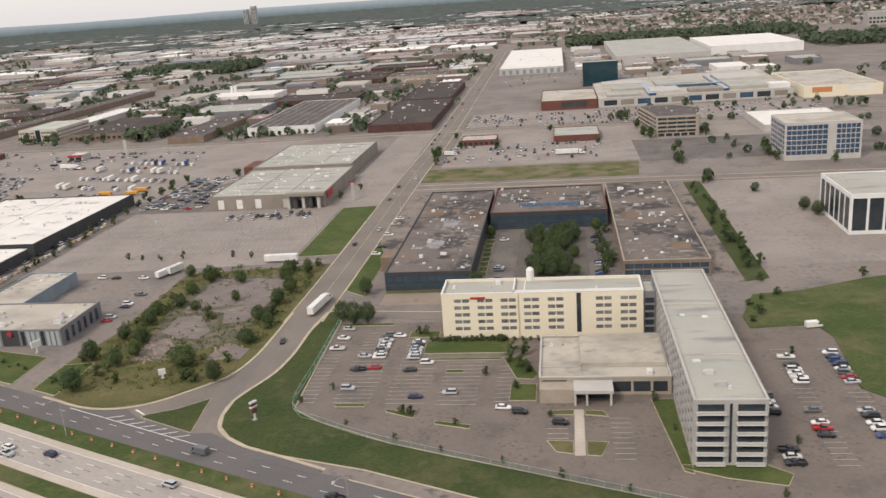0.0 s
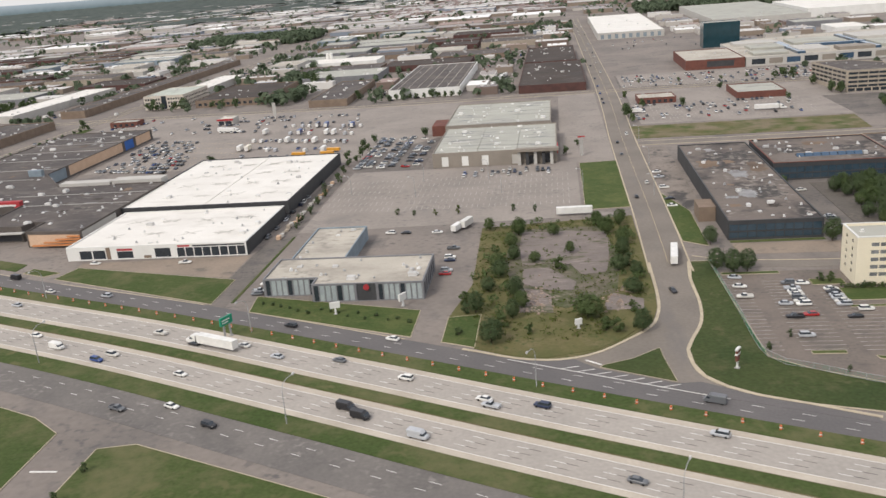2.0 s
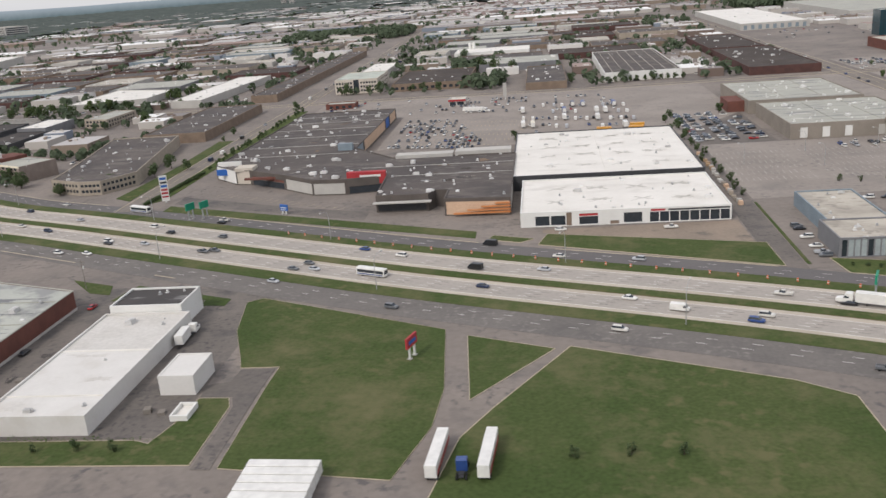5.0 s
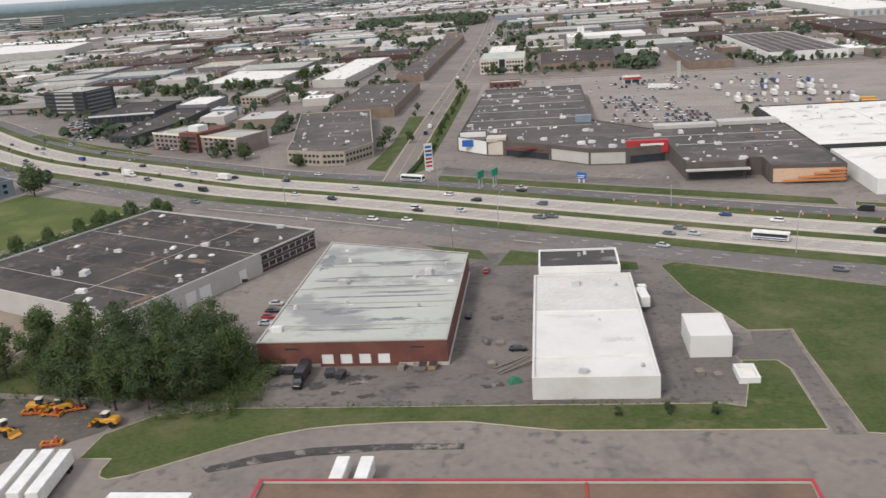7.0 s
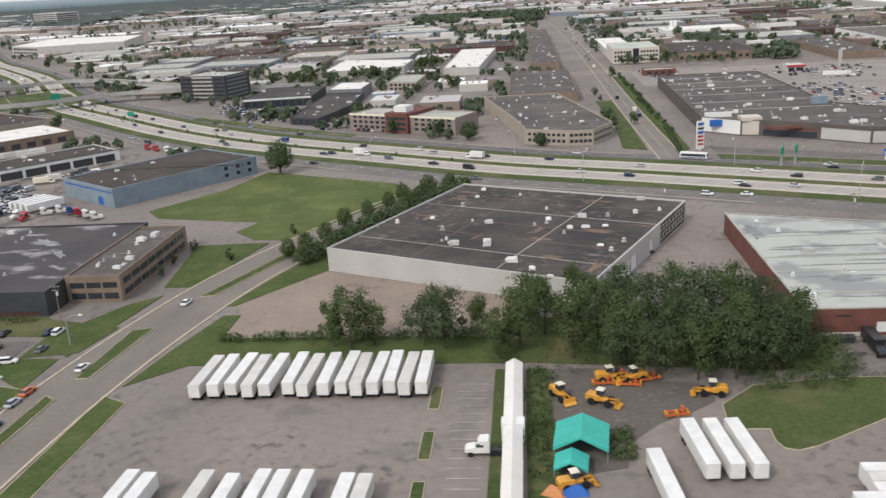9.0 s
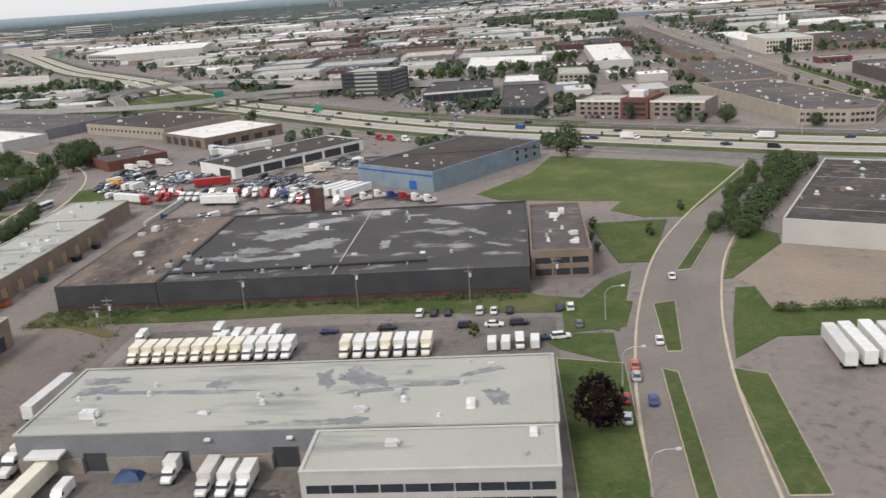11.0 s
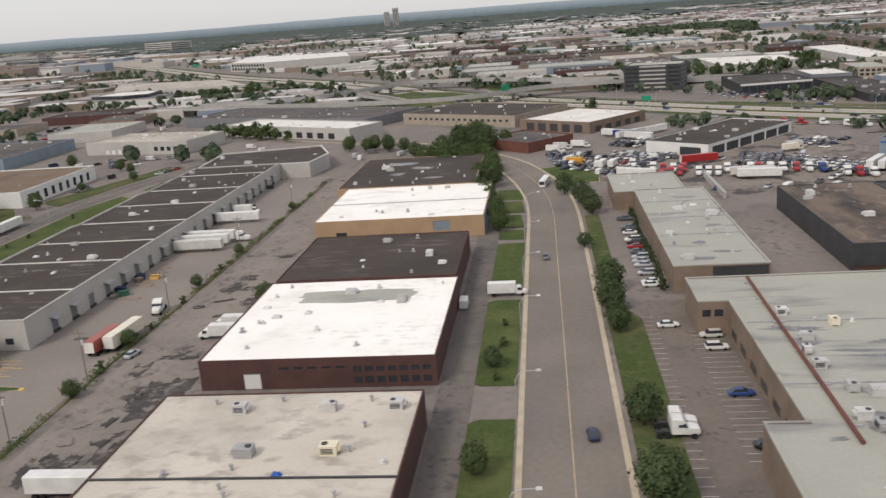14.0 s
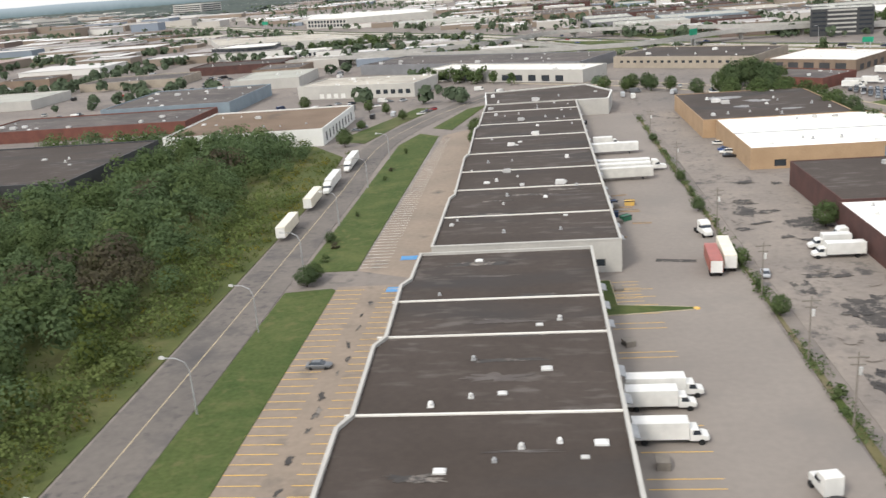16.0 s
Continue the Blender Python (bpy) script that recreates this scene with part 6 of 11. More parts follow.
for i, (x, y, w, d, a) in enumerate(((-464, 85.2, 23, 1.1, -0.03), (-473.6, 88.6, 7, 2.2, 0), (-473.4, 86.2, 6, 2.6, 0.1), (-459.8, 86.8, 3, 2.4, 0), (-452.6, 84.2, 1.4, 0.8, 0), (-448, 87.5, 2.2, 5, 0.25), (-443.6, 87, 4, 7.5, 0.75), (-442, 84.2, 8, 1.4, 0.1), (-448, 77.5, 5, 1.4, 0), (-443.6, 77.6, 4.5, 1.6, 0), (-452.8, 77.8, 2.4, 1, 0), (-436, 85.3, 8, 1.2, 0), (-431, 88, 6, 1.4, 0.4), (-429, 82, 2.6, 5, 0.3), (-469.4, 78.2, 2, 1, 0))):
    blot(LOADW, x, y, w, d, 4.326 + 0.002 * i, "streak", 20 + i, "roof_stain", 0.5, a)
for i, (x, y, w, d, a) in enumerate(((-469, 150, 12, 9, 0.2), (-463, 157, 10, 4, 0), (-461, 141, 12, 7, 0.3), (-472, 140, 6, 4, 0), (-467, 135, 9, 3, 0.1), (-440, 152, 9, 3.5, -0.5), (-434, 145, 7, 1.6, -0.9), (-446, 158, 6, 2, 0), (-430, 137, 6, 1.2, -0.6), (-449, 140, 2, 6, 0))):
    blot(BLACKW, x, y, w, d, 3.906 + 0.002 * i, "pale_repair", 40 + i, "roof_stain", 0.6, a)
for i, (x, y, w, d) in enumerate(((-311, 146, 3.5, 9), (-299, 144, 10, 3), (-303, 121.8, 9, 3.2), (-295, 118.5, 8, 1.6), (-296, 130, 14, 1.1), (-307, 135.8, 9, 1.4))):
    blot(BRICKW, x, y, w, d, 3.826 + 0.002 * i, "streak", 60 + i, "roof_stain", 0.75)
for i, (y, d, w) in enumerate(((115, 0.5, 18), (123.2, 0.9, 24), (128.2, 0.7, 25), (132.8, 0.8, 22), (137.2, 1.0, 25), (145, 0.8, 20))):
    blot(BRICKW, -299.6 + (i % 3 - 1) * 1.2, y, w, d, 3.84 + 0.002 * i, "streak", 160 + i, "roof_stain", 0.5)
blot(WHITER, -566.6, 111, 16.5, 5.6, 3.486, "roof_grey", 5, "roof_stain", 0.16)
for i, (x, y, w, d) in enumerate(((-576.5, 213, 9, 5.5), (-570, 206, 6.5, 4), (-575, 199, 4, 3), (-566, 193, 6, 2))):
    blot(LDARK, x, y, w, d, 3.686 + 0.002 * i, "pale_repair", i, "roof_stain", 0.5)
for st, zr, box, nx, ny in ((WSTORE, 3.2, (-197, -158, 196, 220), 4, 2), (DSTORE, 3.8, (-199, -158, 232, 285), 4, 4)):
    for i in range(nx * ny):
        r = random.Random(i * 3 + int(zr * 10))
        x, y = box[0] + (box[1] - box[0]) * (i % nx + 0.5) / nx + r.uniform(-1, 1), box[2] + (box[3] - box[2]) * (i // nx + 0.5) / ny + r.uniform(-1, 1)
        for k, a in enumerate((0.6, -0.6, 0.0)[:2 + i % 2]):
            blot(st, x, y, r.uniform(5, 8), r.uniform(0.7, 1.3), zr + 0.006 + 0.002 * (3 * i + k), "dirty_white_roof", i * 3 + k, "roof_stain", 0.8, a)
gx, gy = GLAZ.location.x, GLAZ.location.y
for i in range(8):
    x0 = -12.6 + 2.2 * i - gx
    part("roof_light", Solid().loft([[(x0, 247 - gy, 4.65), (x0 + 2.1, 247 - gy, 4.65), (x0 + 2.1, 249.6 - gy, 4.65), (x0, 249.6 - gy, 4.65)], [(x0 + 0.1, 248.2 - gy, 5.5), (x0 + 2.0, 248.2 - gy, 5.5), (x0 + 2.0, 248.5 - gy, 5.5), (x0 + 0.1, 248.5 - gy, 5.5)]]), M["blue_glass"], GLAZ, "blue glazed roof light")
part("stair_annex", Solid().box(-45.8 - OFFW.location.x, -41.9 - OFFW.location.x, 204.4 - OFFW.location.y, 211.6 - OFFW.location.y, 0, 3.6), M["brick_brown"], OFFW, "brown brick stair annex")
for st, x, y, w, d, z, mt in ((OFFW, -29, 214, 12, 13, 4.23, "tar"), (OFFW, -33, 213, 5, 9, 4.24, "pale_repair"), (OFFW, -31, 233, 6, 9, 4.23, "pale_repair"), (OFFW, -29, 255, 14, 12, 4.23, "tar"), (OFFW, -37, 246, 6, 10, 4.235, "roof_tanbrown"), (OFFW, -25, 240, 5, 14, 4.235, "roof_tanbrown"), (GLAZ, -12, 256, 12, 9, 4.73, "tar"), (GLAZ, 5, 257, 9, 8, 4.73, "tar"), (GLAZ, -4, 264, 8, 5, 4.735, "roof_tanbrown"),
                             (OFFE, 23, 222, 13, 14, 3.93, "tar"), (OFFE, 25, 246, 12, 9, 3.93, "tar"), (OFFE, 18, 236, 6, 10, 3.935, "roof_tanbrown"), (OFFE, 22, 264, 13, 9, 3.93, "tar"), (OFFE, 28, 206, 6, 8, 3.935, "roof_tanbrown")):
    blot(st, x, y, w, d, z, mt, int(y), "roof_stain", 0.45)
for st, box, zr, n in ((RETAIL, (-117, -81, 279, 318), 4.6, 12), (RETAIL_R, (-118, -83, 329, 374), 4.6, 10)):
    for i in range(n):
        r = random.Random(500 + i + n)
        blot(st, r.uniform(box[0] + 3, box[1] - 3), r.uniform(box[2] + 3, box[3] - 3), r.uniform(4, 11), r.uniform(0.8, 2.6), zr + 0.006 + 0.002 * i, ("streak", "dirty_white_roof", "streak")[i % 3], i, "roof_stain", 0.6)
for i, (x, y, w, d) in enumerate(((-491.2, 140, 4.2, 30), (-487.6, 150, 2.6, 18), (-495.6, 134, 2.2, 14), (-485.4, 132, 3.4, 8))):
    blot(BROWNW, x, y, w, d, 3.906 + 0.002 * i, "tar" if i else "roof_sooty", 300 + i, "roof_stain", 0.5)
part("roof_panel", Solid().box(-273.9 - WHITEW.location.x, -258.7 - WHITEW.location.x, 122.9 - WHITEW.location.y, 137.7 - WHITEW.location.y, 2.78, 2.806), M["dull_white_roof"], WHITEW, "duller ageing membrane over one roof bay")
for st, x, y0, y1, z in ((TANB, -552.2, 153.9, 183.9, 3.7), (LDARK, -556, 184.4, 221.9, 3.7)):
    part("side_cladding", Solid().box(x - st.location.x, x - st.location.x + 0.06, y0 - st.location.y, y1 - st.location.y, 0, z), M["blue_wall"], st, "blue-grey metal cladding on the street side")
for i, (x, y, w, d) in enumerate(((-271, 103.6, 3, 3), (-262, 112, 6, 2), (-268, 120.5, 8, 1.6))):
    blot(WHITEW, x, y, w, d, 2.81 + 0.002 * i, "dull_white_roof", 17 + i, "roof_stain", 0.8)
bx, by = BRICKW.location.x, BRICKW.location.y
for x0, x1 in ((-313.1, -304.2), (-292.9, -286.0)):
    part("base_band", Solid().box(x0 - bx, x1 - bx, 110.55 - by, 110.68 - by, 0, 0.5), M["light_wall"], BRICKW, "pale concrete wall base")
part("base_band", Solid().box(-285.98 - bx, -285.85 - bx, 110.6 - by, 148.5 - by, 0, 0.5), M["light_wall"], BRICKW, "pale concrete wall base")
rx, ry = RETAIL.location.x, RETAIL.location.y
for i in range(5):
    part("pillar", Solid().box(-91.6 + 2.6 * i - rx, -90.6 + 2.6 * i - rx, 274.4 - ry, 275.9 - ry, 0, 5.2), M["black_wall" if i % 2 else "light_wall"], RETAIL, "tall entrance pillar")
part("entrance_canopy", Solid().box(-92 - rx, -78.4 - rx, 273.6 - ry, 276 - ry, 4.4, 5.4), M["taupe_wall"], RETAIL, "brown entrance canopy")
part("sign_panel", Solid().box(-78.9 - rx, -78.6 - rx, 279 - ry, 286 - ry, 2.4, 4.6), M["red"], RETAIL, "red sign panel on the side wall")
part("side_wing", Solid().box(-127 - rx, -119.6 - rx, 332 - ry, 346 - ry, 0, 4.0), M["brick_red"], RETAIL, "red brick side wing")
part("side_cladding", Solid().box(-154.18 - WSTORE.location.x, -154.05 - WSTORE.location.x, 191.9 - WSTORE.location.y, 223.9 - WSTORE.location.y, 0, 3.3), M["black_wall"], WSTORE, "dark metal cladding on the side wall")
part("sign_disc", Solid().tube((-117.6 - SHOW.location.x, 158.7 - SHOW.location.y, 3.0), (-117.6 - SHOW.location.x, 158.95 - SHOW.location.y, 3.0), 0.6, n=14), M["red"], SHOW, "red sign shape over the entrance")
patch("store_lane", [(-152.8, 157), (-147.2, 155.5), (-146.6, 205), (-146.8, 262), (-152.6, 262), (-152.4, 205)], "asphalt", "worn asphalt lane between two stores", z=0.006, category="lane")
patch("lane_verge", [(-146.9, 160), (-146.2, 160), (-145.8, 205), (-146.4, 205)], "grass", GR)
patch("store_front_lot", [(-196, 189.5), (-153, 191), (-153, 175.4), (-180, 182.5), (-196, 187)], "tan_lot", "worn tan forecourt of the white store", z=0.006, category="car park")
for i in range(26):
    r = random.Random(900 + i)
    u, v = r.uniform(-22, 22), r.uniform(-22, 22)
    c, q = math.cos(radians(-25.3)), math.sin(radians(-25.3))
    blot(DARKW, -351.2 + u * c - v * q, 154.8 + u * q + v * c, r.uniform(1.5, 7), r.uniform(0.5, 2.2), 3.906 + 0.002 * i, "roof_tanbrown" if i % 3 else "tar", i, "roof_stain", 0.6, r.choice((-0.44, 1.13)))
for st, box, zr in ((OFFW, (-40, -23, 192, 268), 4.2), (OFFE, (15, 31, 198, 274), 3.9), (MALL, (-292, -260, 262, 358), 4.2), (MALL, (-236, -207, 216, 254), 4.2)):
    for i in range(11):
        r = random.Random(int(box[0]) + i)
        blot(st, r.uniform(box[0] + 2, box[1] - 2), r.uniform(box[2] + 3, box[3] - 3), r.uniform(1.5, 6), r.uniform(0.8, 4), zr + 0.006 + 0.002 * i, ("pale_repair", "roof_tanbrown", "tar", "roof_brown")[i % 4], i, "roof_stain", 0.6, r.choice((0, 1.57)))
for st, box, zr in ((RIBW, (-632, -616, 24, 98), 4.05), (RIBN, (-630, -613, 108, 216), 3.95)):
    for i in range(16):
        r = random.Random(int(box[2]) + i)
        blot(st, r.uniform(*box[:2]), r.uniform(*box[2:]), r.uniform(4, 9), r.uniform(0.5, 2.0), zr + 0.006 + 0.002 * i, "roof_dark" if i % 3 else "tar", i, "roof_stain", 0.8)
for i, (x, y, w, d, a) in enumerate(((-451, 71.5, 5, 3, 0), (-470, 60, 4, 1.5, 0.3), (-440, 55, 5, 2, -0.2))):
    blot(YARDS["warehouse_yard"], x, y, w, d, 0.055 + 0.002 * i, "tar", i, "tar_patch", 0.5, a)
for i, (x, y, w, d, a) in enumerate(((-298.4, 106.4, 6.5, 3.6, 0.1), (-303.4, 104.8, 3.2, 3.4, 0.6), (-295.7, 101.6, 3, 1.2, 0.4), (-308.4, 104.9, 3.4, 1.2, 0.1), (-290.4, 103.9, 2.6, 0.7, 0), (-300, 102.6, 2.4, 1.4, 0.3), (-311, 101, 2.4, 1, 0), (-281, 118, 1.6, 3, 0), (-280, 127, 2.4, 2, 0), (-279.5, 104, 4, 1.6, 0.2))):
    blot(YARDS["dock_yard"], x, y, w, d, 0.05 + 0.002 * i, "tar", 80 + i, "tar_patch", 0.5, a)
ox, oy = DARKW.location.x, DARKW.location.y
seams = [(-23.8, v, 23.8, v) for v in (-16, -8, 0, 8, 16)] + [(u, -24, u, 24) for u in (-8, 8)]
for i, (u0, v0, u1, v1) in enumerate(seams):
    c, q = math.cos(radians(-25.3)), math.sin(radians(-25.3))
    a, b = (u0 * c - v0 * q, u0 * q + v0 * c), (u1 * c - v1 * q, u1 * q + v1 * c)
    part("roof_seam", strip_solid([Vector(a), Vector(b)], -0.08, 0.08, 3.85, 3.93 + 0.004 * i), M["roof_tanbrown" if i % 3 else "roof_tan"], DARKW)
lx, ly = LOADW.location.x, LOADW.location.y
for x0, x1 in ((-477.6, -470.8), (-468.2, -462.3), (-459.6, -451.2), (-448.4, -446.5)):
    part("base_panel", Solid().box(x0 - lx, x1 - lx, 76.0 - ly, 76.28 - ly, 0, 1.75), M["taupe_wall"], LOADW, "tan lower wall panel")
part("dock_canopy", Solid().box(-476 - lx, -472.4 - lx, 74.6 - ly, 76.3 - ly, 2.5, 2.75), M["white_wall"], LOADW, "white dock canopy")
for x in (-457.5, -449.2):
    part("dock_lamp", Solid().box(x - lx - 0.3, x - lx + 0.3, 75.9 - ly, 76.3 - ly, 3.4, 3.6), M["white_wall"], LOADW)
# hotel car park: planted islands and a pale path
for i, pts in enumerate((rect(-39.6, -34.4, 130.4, 131.4), [(-30.4, 129.4), (-30.2, 128.4), (-25.3, 126.2), (-25.1, 127.6)], [(-21.6, 125.2), (-21.4, 124.2), (-15.7, 122.6), (-15.6, 123.7)], rect(-22, -18.8, 143.6, 144.7), rect(-28, -12.2, 149.2, 150.0), rect(-27.4, -11, 152.4, 158.4),
                         [(-11.8, 150), (-8.4, 150), (-5.3, 143), (-6, 140.5), (-9, 141)], rect(-9.8, -5.4, 132.3, 138.5), [(-3.2, 127.3), (-2.4, 128.6), (0.8, 128.8), (0.8, 127.2)], [(2.6, 127.2), (2.6, 128.6), (5.4, 128.4), (6.2, 126.6)], [(-3.4, 118.8), (0.5, 118.6), (0.5, 115), (-2, 115.6)], [(2.6, 118.6), (5.8, 118.4), (4.6, 114.4), (2.6, 114.6)], rect(-31.5, -25.5, 160.6, 163.5), rect(-47, -36, 167.4, 168.6))):
    patch("planted_island_%d" % (i + 1), pts, ("lush_grass", "grass", "dry_grass")[(i in (3, 8, 9)) + 2 * (i in (10, 11))], "small planted island in the hotel car park", kerb=0.1)
line = curve_pts([(-52, 177.6), (-46, 174.6), (-36, 173.2), (-20, 172.4), (18, 172)])
strip("hotel_drive", line, -2.1, 2.1, -0.1, 0.045, M["road"], "asphalt driveway behind the hotel")
strip("hotel_drive_kerb", line, 2.1, 2.35, -0.1, 0.12, M["kerb"], "pale concrete kerb of the hotel driveway", "kerb")
strip("office_pavement", [Vector((-41.5, 183)), Vector((16, 181.5))], -3.2, 4.2, -0.1, 0.03, M["tan_lot"], "tan paved forecourt below the office wing", "pavement")
patch("office_lawn", [(-41.5, 188.9), (-21.5, 188.9), (-21.5, 187.6), (-41.5, 187.6)], "lush_grass", GR)
for i, y in enumerate(range(198, 236, 4)):
    patch("court_bed_%d" % (i + 1), rect(-20.9, -18.9, y, y + 3.2), "lush_grass", "grass bed beside the office court", kerb=0.08)
patch("hotel_path", [(0.9, 129), (2.4, 129), (2.3, 114.5), (0.7, 114.5)], "concrete_road", "pale concrete path to the hotel lobby", z=0.05, category="path")
patch("lobby_lawn", [(13.5, 132.4), (17.05, 132.4), (17.05, 109.6), (15.8, 110.4)], "lush_grass", GR, kerb=0.1)

# bent steel awnings over the loading doors of the ribbed warehouses
for st, x, ys in ((RIBW, -613.7, [20 + 4.8 + 5.2 * i for i in range(14)]), (RIBN, -610, [103.8 + 6.8 + 5.2 * i for i in range(21)])):
    ox, oy = st.location.x, st.location.y
    for i, y in enumerate(ys):
        if i % 4 != 2:
            a = part("awning", Solid().loft([[(x - ox, y - oy - 1, 2.5), (x - ox, y - oy + 1, 2.5), (x - ox, y - oy + 1, 2.58), (x - ox, y - oy - 1, 2.58)], [(x - ox + 0.9, y - oy - 1, 2.15 + 0.1 * (i % 3)), (x - ox + 0.9, y - oy + 1, 2.15 + 0.1 * (i % 2)), (x - ox + 0.9, y - oy + 1, 2.22 + 0.1 * (i % 2)), (x - ox + 0.9, y - oy - 1, 2.22 + 0.1 * (i % 3))]]), M["metal"], st, "bent grey steel awning")
        part("dock_bumper", Solid().box(x - ox, x - ox + 0.25, y - oy - 0.8, y - oy + 0.8, 0.1, 0.45), M["dark_metal"], st)

for i, (x, y, w, d, a) in enumerate(((-583.6, 66, 6, 26, 0.05), (-584.6, 88, 8, 12, 0.2), (-585, 48, 8, 22, -0.1), (-590.5, 72, 3.4, 7, 0.2), (-583.5, 120, 6, 7, 0.3), (-590.4, 128, 3.6, 6, -0.3), (-591, 96, 2.6, 5, 0))):
    blot(YARD1, x, y, w, d, 0.07 + 0.003 * i, "tar", 200 + i, "tar_patch", 0.42, a)
yr = random.Random(88)
for i in range(46):
    x, y = yr.uniform(-592.6, -581.6), yr.uniform(52, 84) if i % 3 else yr.uniform(88, 150)
    blot(YARD1, x, y, yr.uniform(1.2, 4.2), yr.uniform(0.8, 3.0), 0.095 + 0.0015 * i, "broken_yard" if i % 4 == 3 else "tar", 400 + i, "tar_patch", 0.7, yr.uniform(-0.5, 0.5))
sr = random.Random(61)
for i in range(20):
    blot(LOT_W, -640 + sr.gauss(0, 0.5), 22 + i * 3.9 + sr.uniform(-1.5, 1.5), sr.uniform(0.3, 0.9), sr.uniform(0.8, 2.6), 0.062 + 0.001 * i, "tar", 700 + i, "oil_stain", 0.7, sr.uniform(-0.3, 0.3))
# raised roof blocks and glazed lanterns of the great mall
gm = [o for o in bpy.data.objects if o.name == "great_mall"][0]
for i, (x0, x1, y0, y1, z1, mt) in enumerate(((26, 44, 486, 500, 6.0, "roof_grey"), (50, 66, 490, 512, 6.2, "light_wall"), (70, 88, 488, 498, 6.4, "taupe_wall"), (92, 112, 492, 520, 6.4, "roof_grey"), (30, 48, 512, 530, 6.0, "roof_grey"), (56, 84, 524, 548, 6.2, "roof_grey"), (92, 118, 530, 556, 6.8, "light_wall"), (48, 52, 484, 540, 6.0, "blue_glass"), (88, 91, 488, 560, 6.0, "blue_glass"), (26, 50, 536, 552, 6.2, "light_wall"), (60, 110, 515, 518, 6.2, "blue_glass"), (112, 122, 486, 496, 7.4, "white_wall"))):
    part("roof_block", Solid().box(x0 - gm.location.x, x1 - gm.location.x, y0 - gm.location.y, y1 - gm.location.y, 4.5, z1), M[mt], gm)

for i, pts in enumerate(([(45.6, 201), (100, 203), (100, 292), (45.6, 292)], [(-50.5, 214), (-43, 214), (-43, 292), (-51, 292)], [(30, 330), (130, 330), (130, 376), (30, 376)], [(-48, 336), (26, 336), (26, 374), (-48, 374)], [(-48, 430), (20, 430), (20, 476), (-48, 476)], [(-146, 264), (-123, 264), (-123, 330), (-146, 330)], [(-300, 238), (-262, 220), (-240, 212), (-240, 204), (-300, 230)])):
    patch("side_lot_%d" % (i + 1), pts, ("pale_lot", "gravel_yard", "asphalt", "ground", "asphalt", "asphalt", "asphalt")[i], "bare pale tan lot" if i == 0 else "worn asphalt car park with oil stains", z=0.004, category="car park")

patch("lane_strip", [(33.4, 190), (40, 190), (40, 292), (33.4, 292)], "gravel_yard", "strip of broken asphalt behind the offices", z=0.006, category="lane")
patch("verge_strip", [(40, 190), (45.6, 192), (45.6, 292), (40, 292)], "verge_grass", "overgrown grass strip beside the lot", z=0.02)

# ---- distance: filler blocks, far districts, woods, interchange ----
rng = random.Random(77)
KEEP = [(-60, 60, 425, 480), (-52, 60, 300, 430), (-155, -76, 190, 275), (-255, -122, 292, 395), (-124, -60, 377, 432), (-470, -310, 410, 432), (40, 130, 300, 480),
        (-60, -49, 100, 1700), (-338, -309, 226, 1700), (-60, 20, 590, 690)]


def hwy_gap(x, y):
    q = Vector((x, y))
    return min((p - q).length_squared for p in HWY[::4]) ** 0.5


def free(x0, x1, y0, y1, pad=3.0):
    for a, b, c, d in RESERVED + KEEP:
        if x0 - pad < b and x1 + pad > a and y0 - pad < d and y1 + pad > c:
            return False
    return all(hwy_gap(x, y) > 34 for x in (x0, (x0 + x1) / 2, x1) for y in (y0, (y0 + y1) / 2, y1))


LOOKS = [("brick_brown", "roof_dark", "brown brick building with dark gravel roof"), ("light_wall", "roof_tan", "pale block building with tan roof"), ("white_wall", "roof_white", "white building with bright roof"),
         ("grey_wall", "roof_grey", "grey metal building with grey roof"), ("brick_dark", "roof_brown", "dark brick building with brown roof"), ("light_wall", "roof_grey", "pale building with grey roof"),
         ("beige_brick", "roof_dark", "beige brick building with dark roof"), ("blue_wall", "roof_grey", "blue-grey clad building with grey roof")]
CLEAR = [(-765, -625, 425, 620), (-850, -765, 480, 700), (-850, -700, 750, 900)]  # interchange greens and the pale works


def cleared(x0, x1, y0, y1):
    return any(x0 < b and x1 > a and y0 < d and y1 > c for a, b, c, d in CLEAR)


y = 434.0
while y < 900:
    depth = rng.uniform(26, 48)
    x = -1150.0 + rng.uniform(0, 20)
    while x < -66:
        w = rng.uniform(22, 58)
        dd = depth * rng.uniform(0.75, 1.0)
        if free(x, x + w, y, y + dd) and rng.random() < 0.86 and x > -660 - (y - 300) * 0.75:
            wl, rf, lb = rng.choices(LOOKS, (7, 5, 1, 3, 6, 5, 4, 1))[0]
            hs = {0: grid(1.5, w - 1.5, max(2, int(w / 7)), 2.4, [(0.8, 2.0)])} if rng.random() < 0.5 else {}
            high, count = rng.uniform(3.0, 4.6), rng.randint(5, 12) if y < 720 else 4
            if cleared(x, x + w, y, y + dd):
                x += w + rng.choice((2, 3, 4, 6, 10))
                continue
            building("industrial_building", rect(x, x + w, y, y + dd), high, wl, rf, lb, "warehouse", units=count, holes=hs if y < 500 else {}, seed=int(x * 7 + y), group="industrial blocks", unit_size=1.25, joined=True)
        x += w + rng.choice((2, 3, 4, 6, 10))
    y += depth + rng.choice((5, 7, 10))
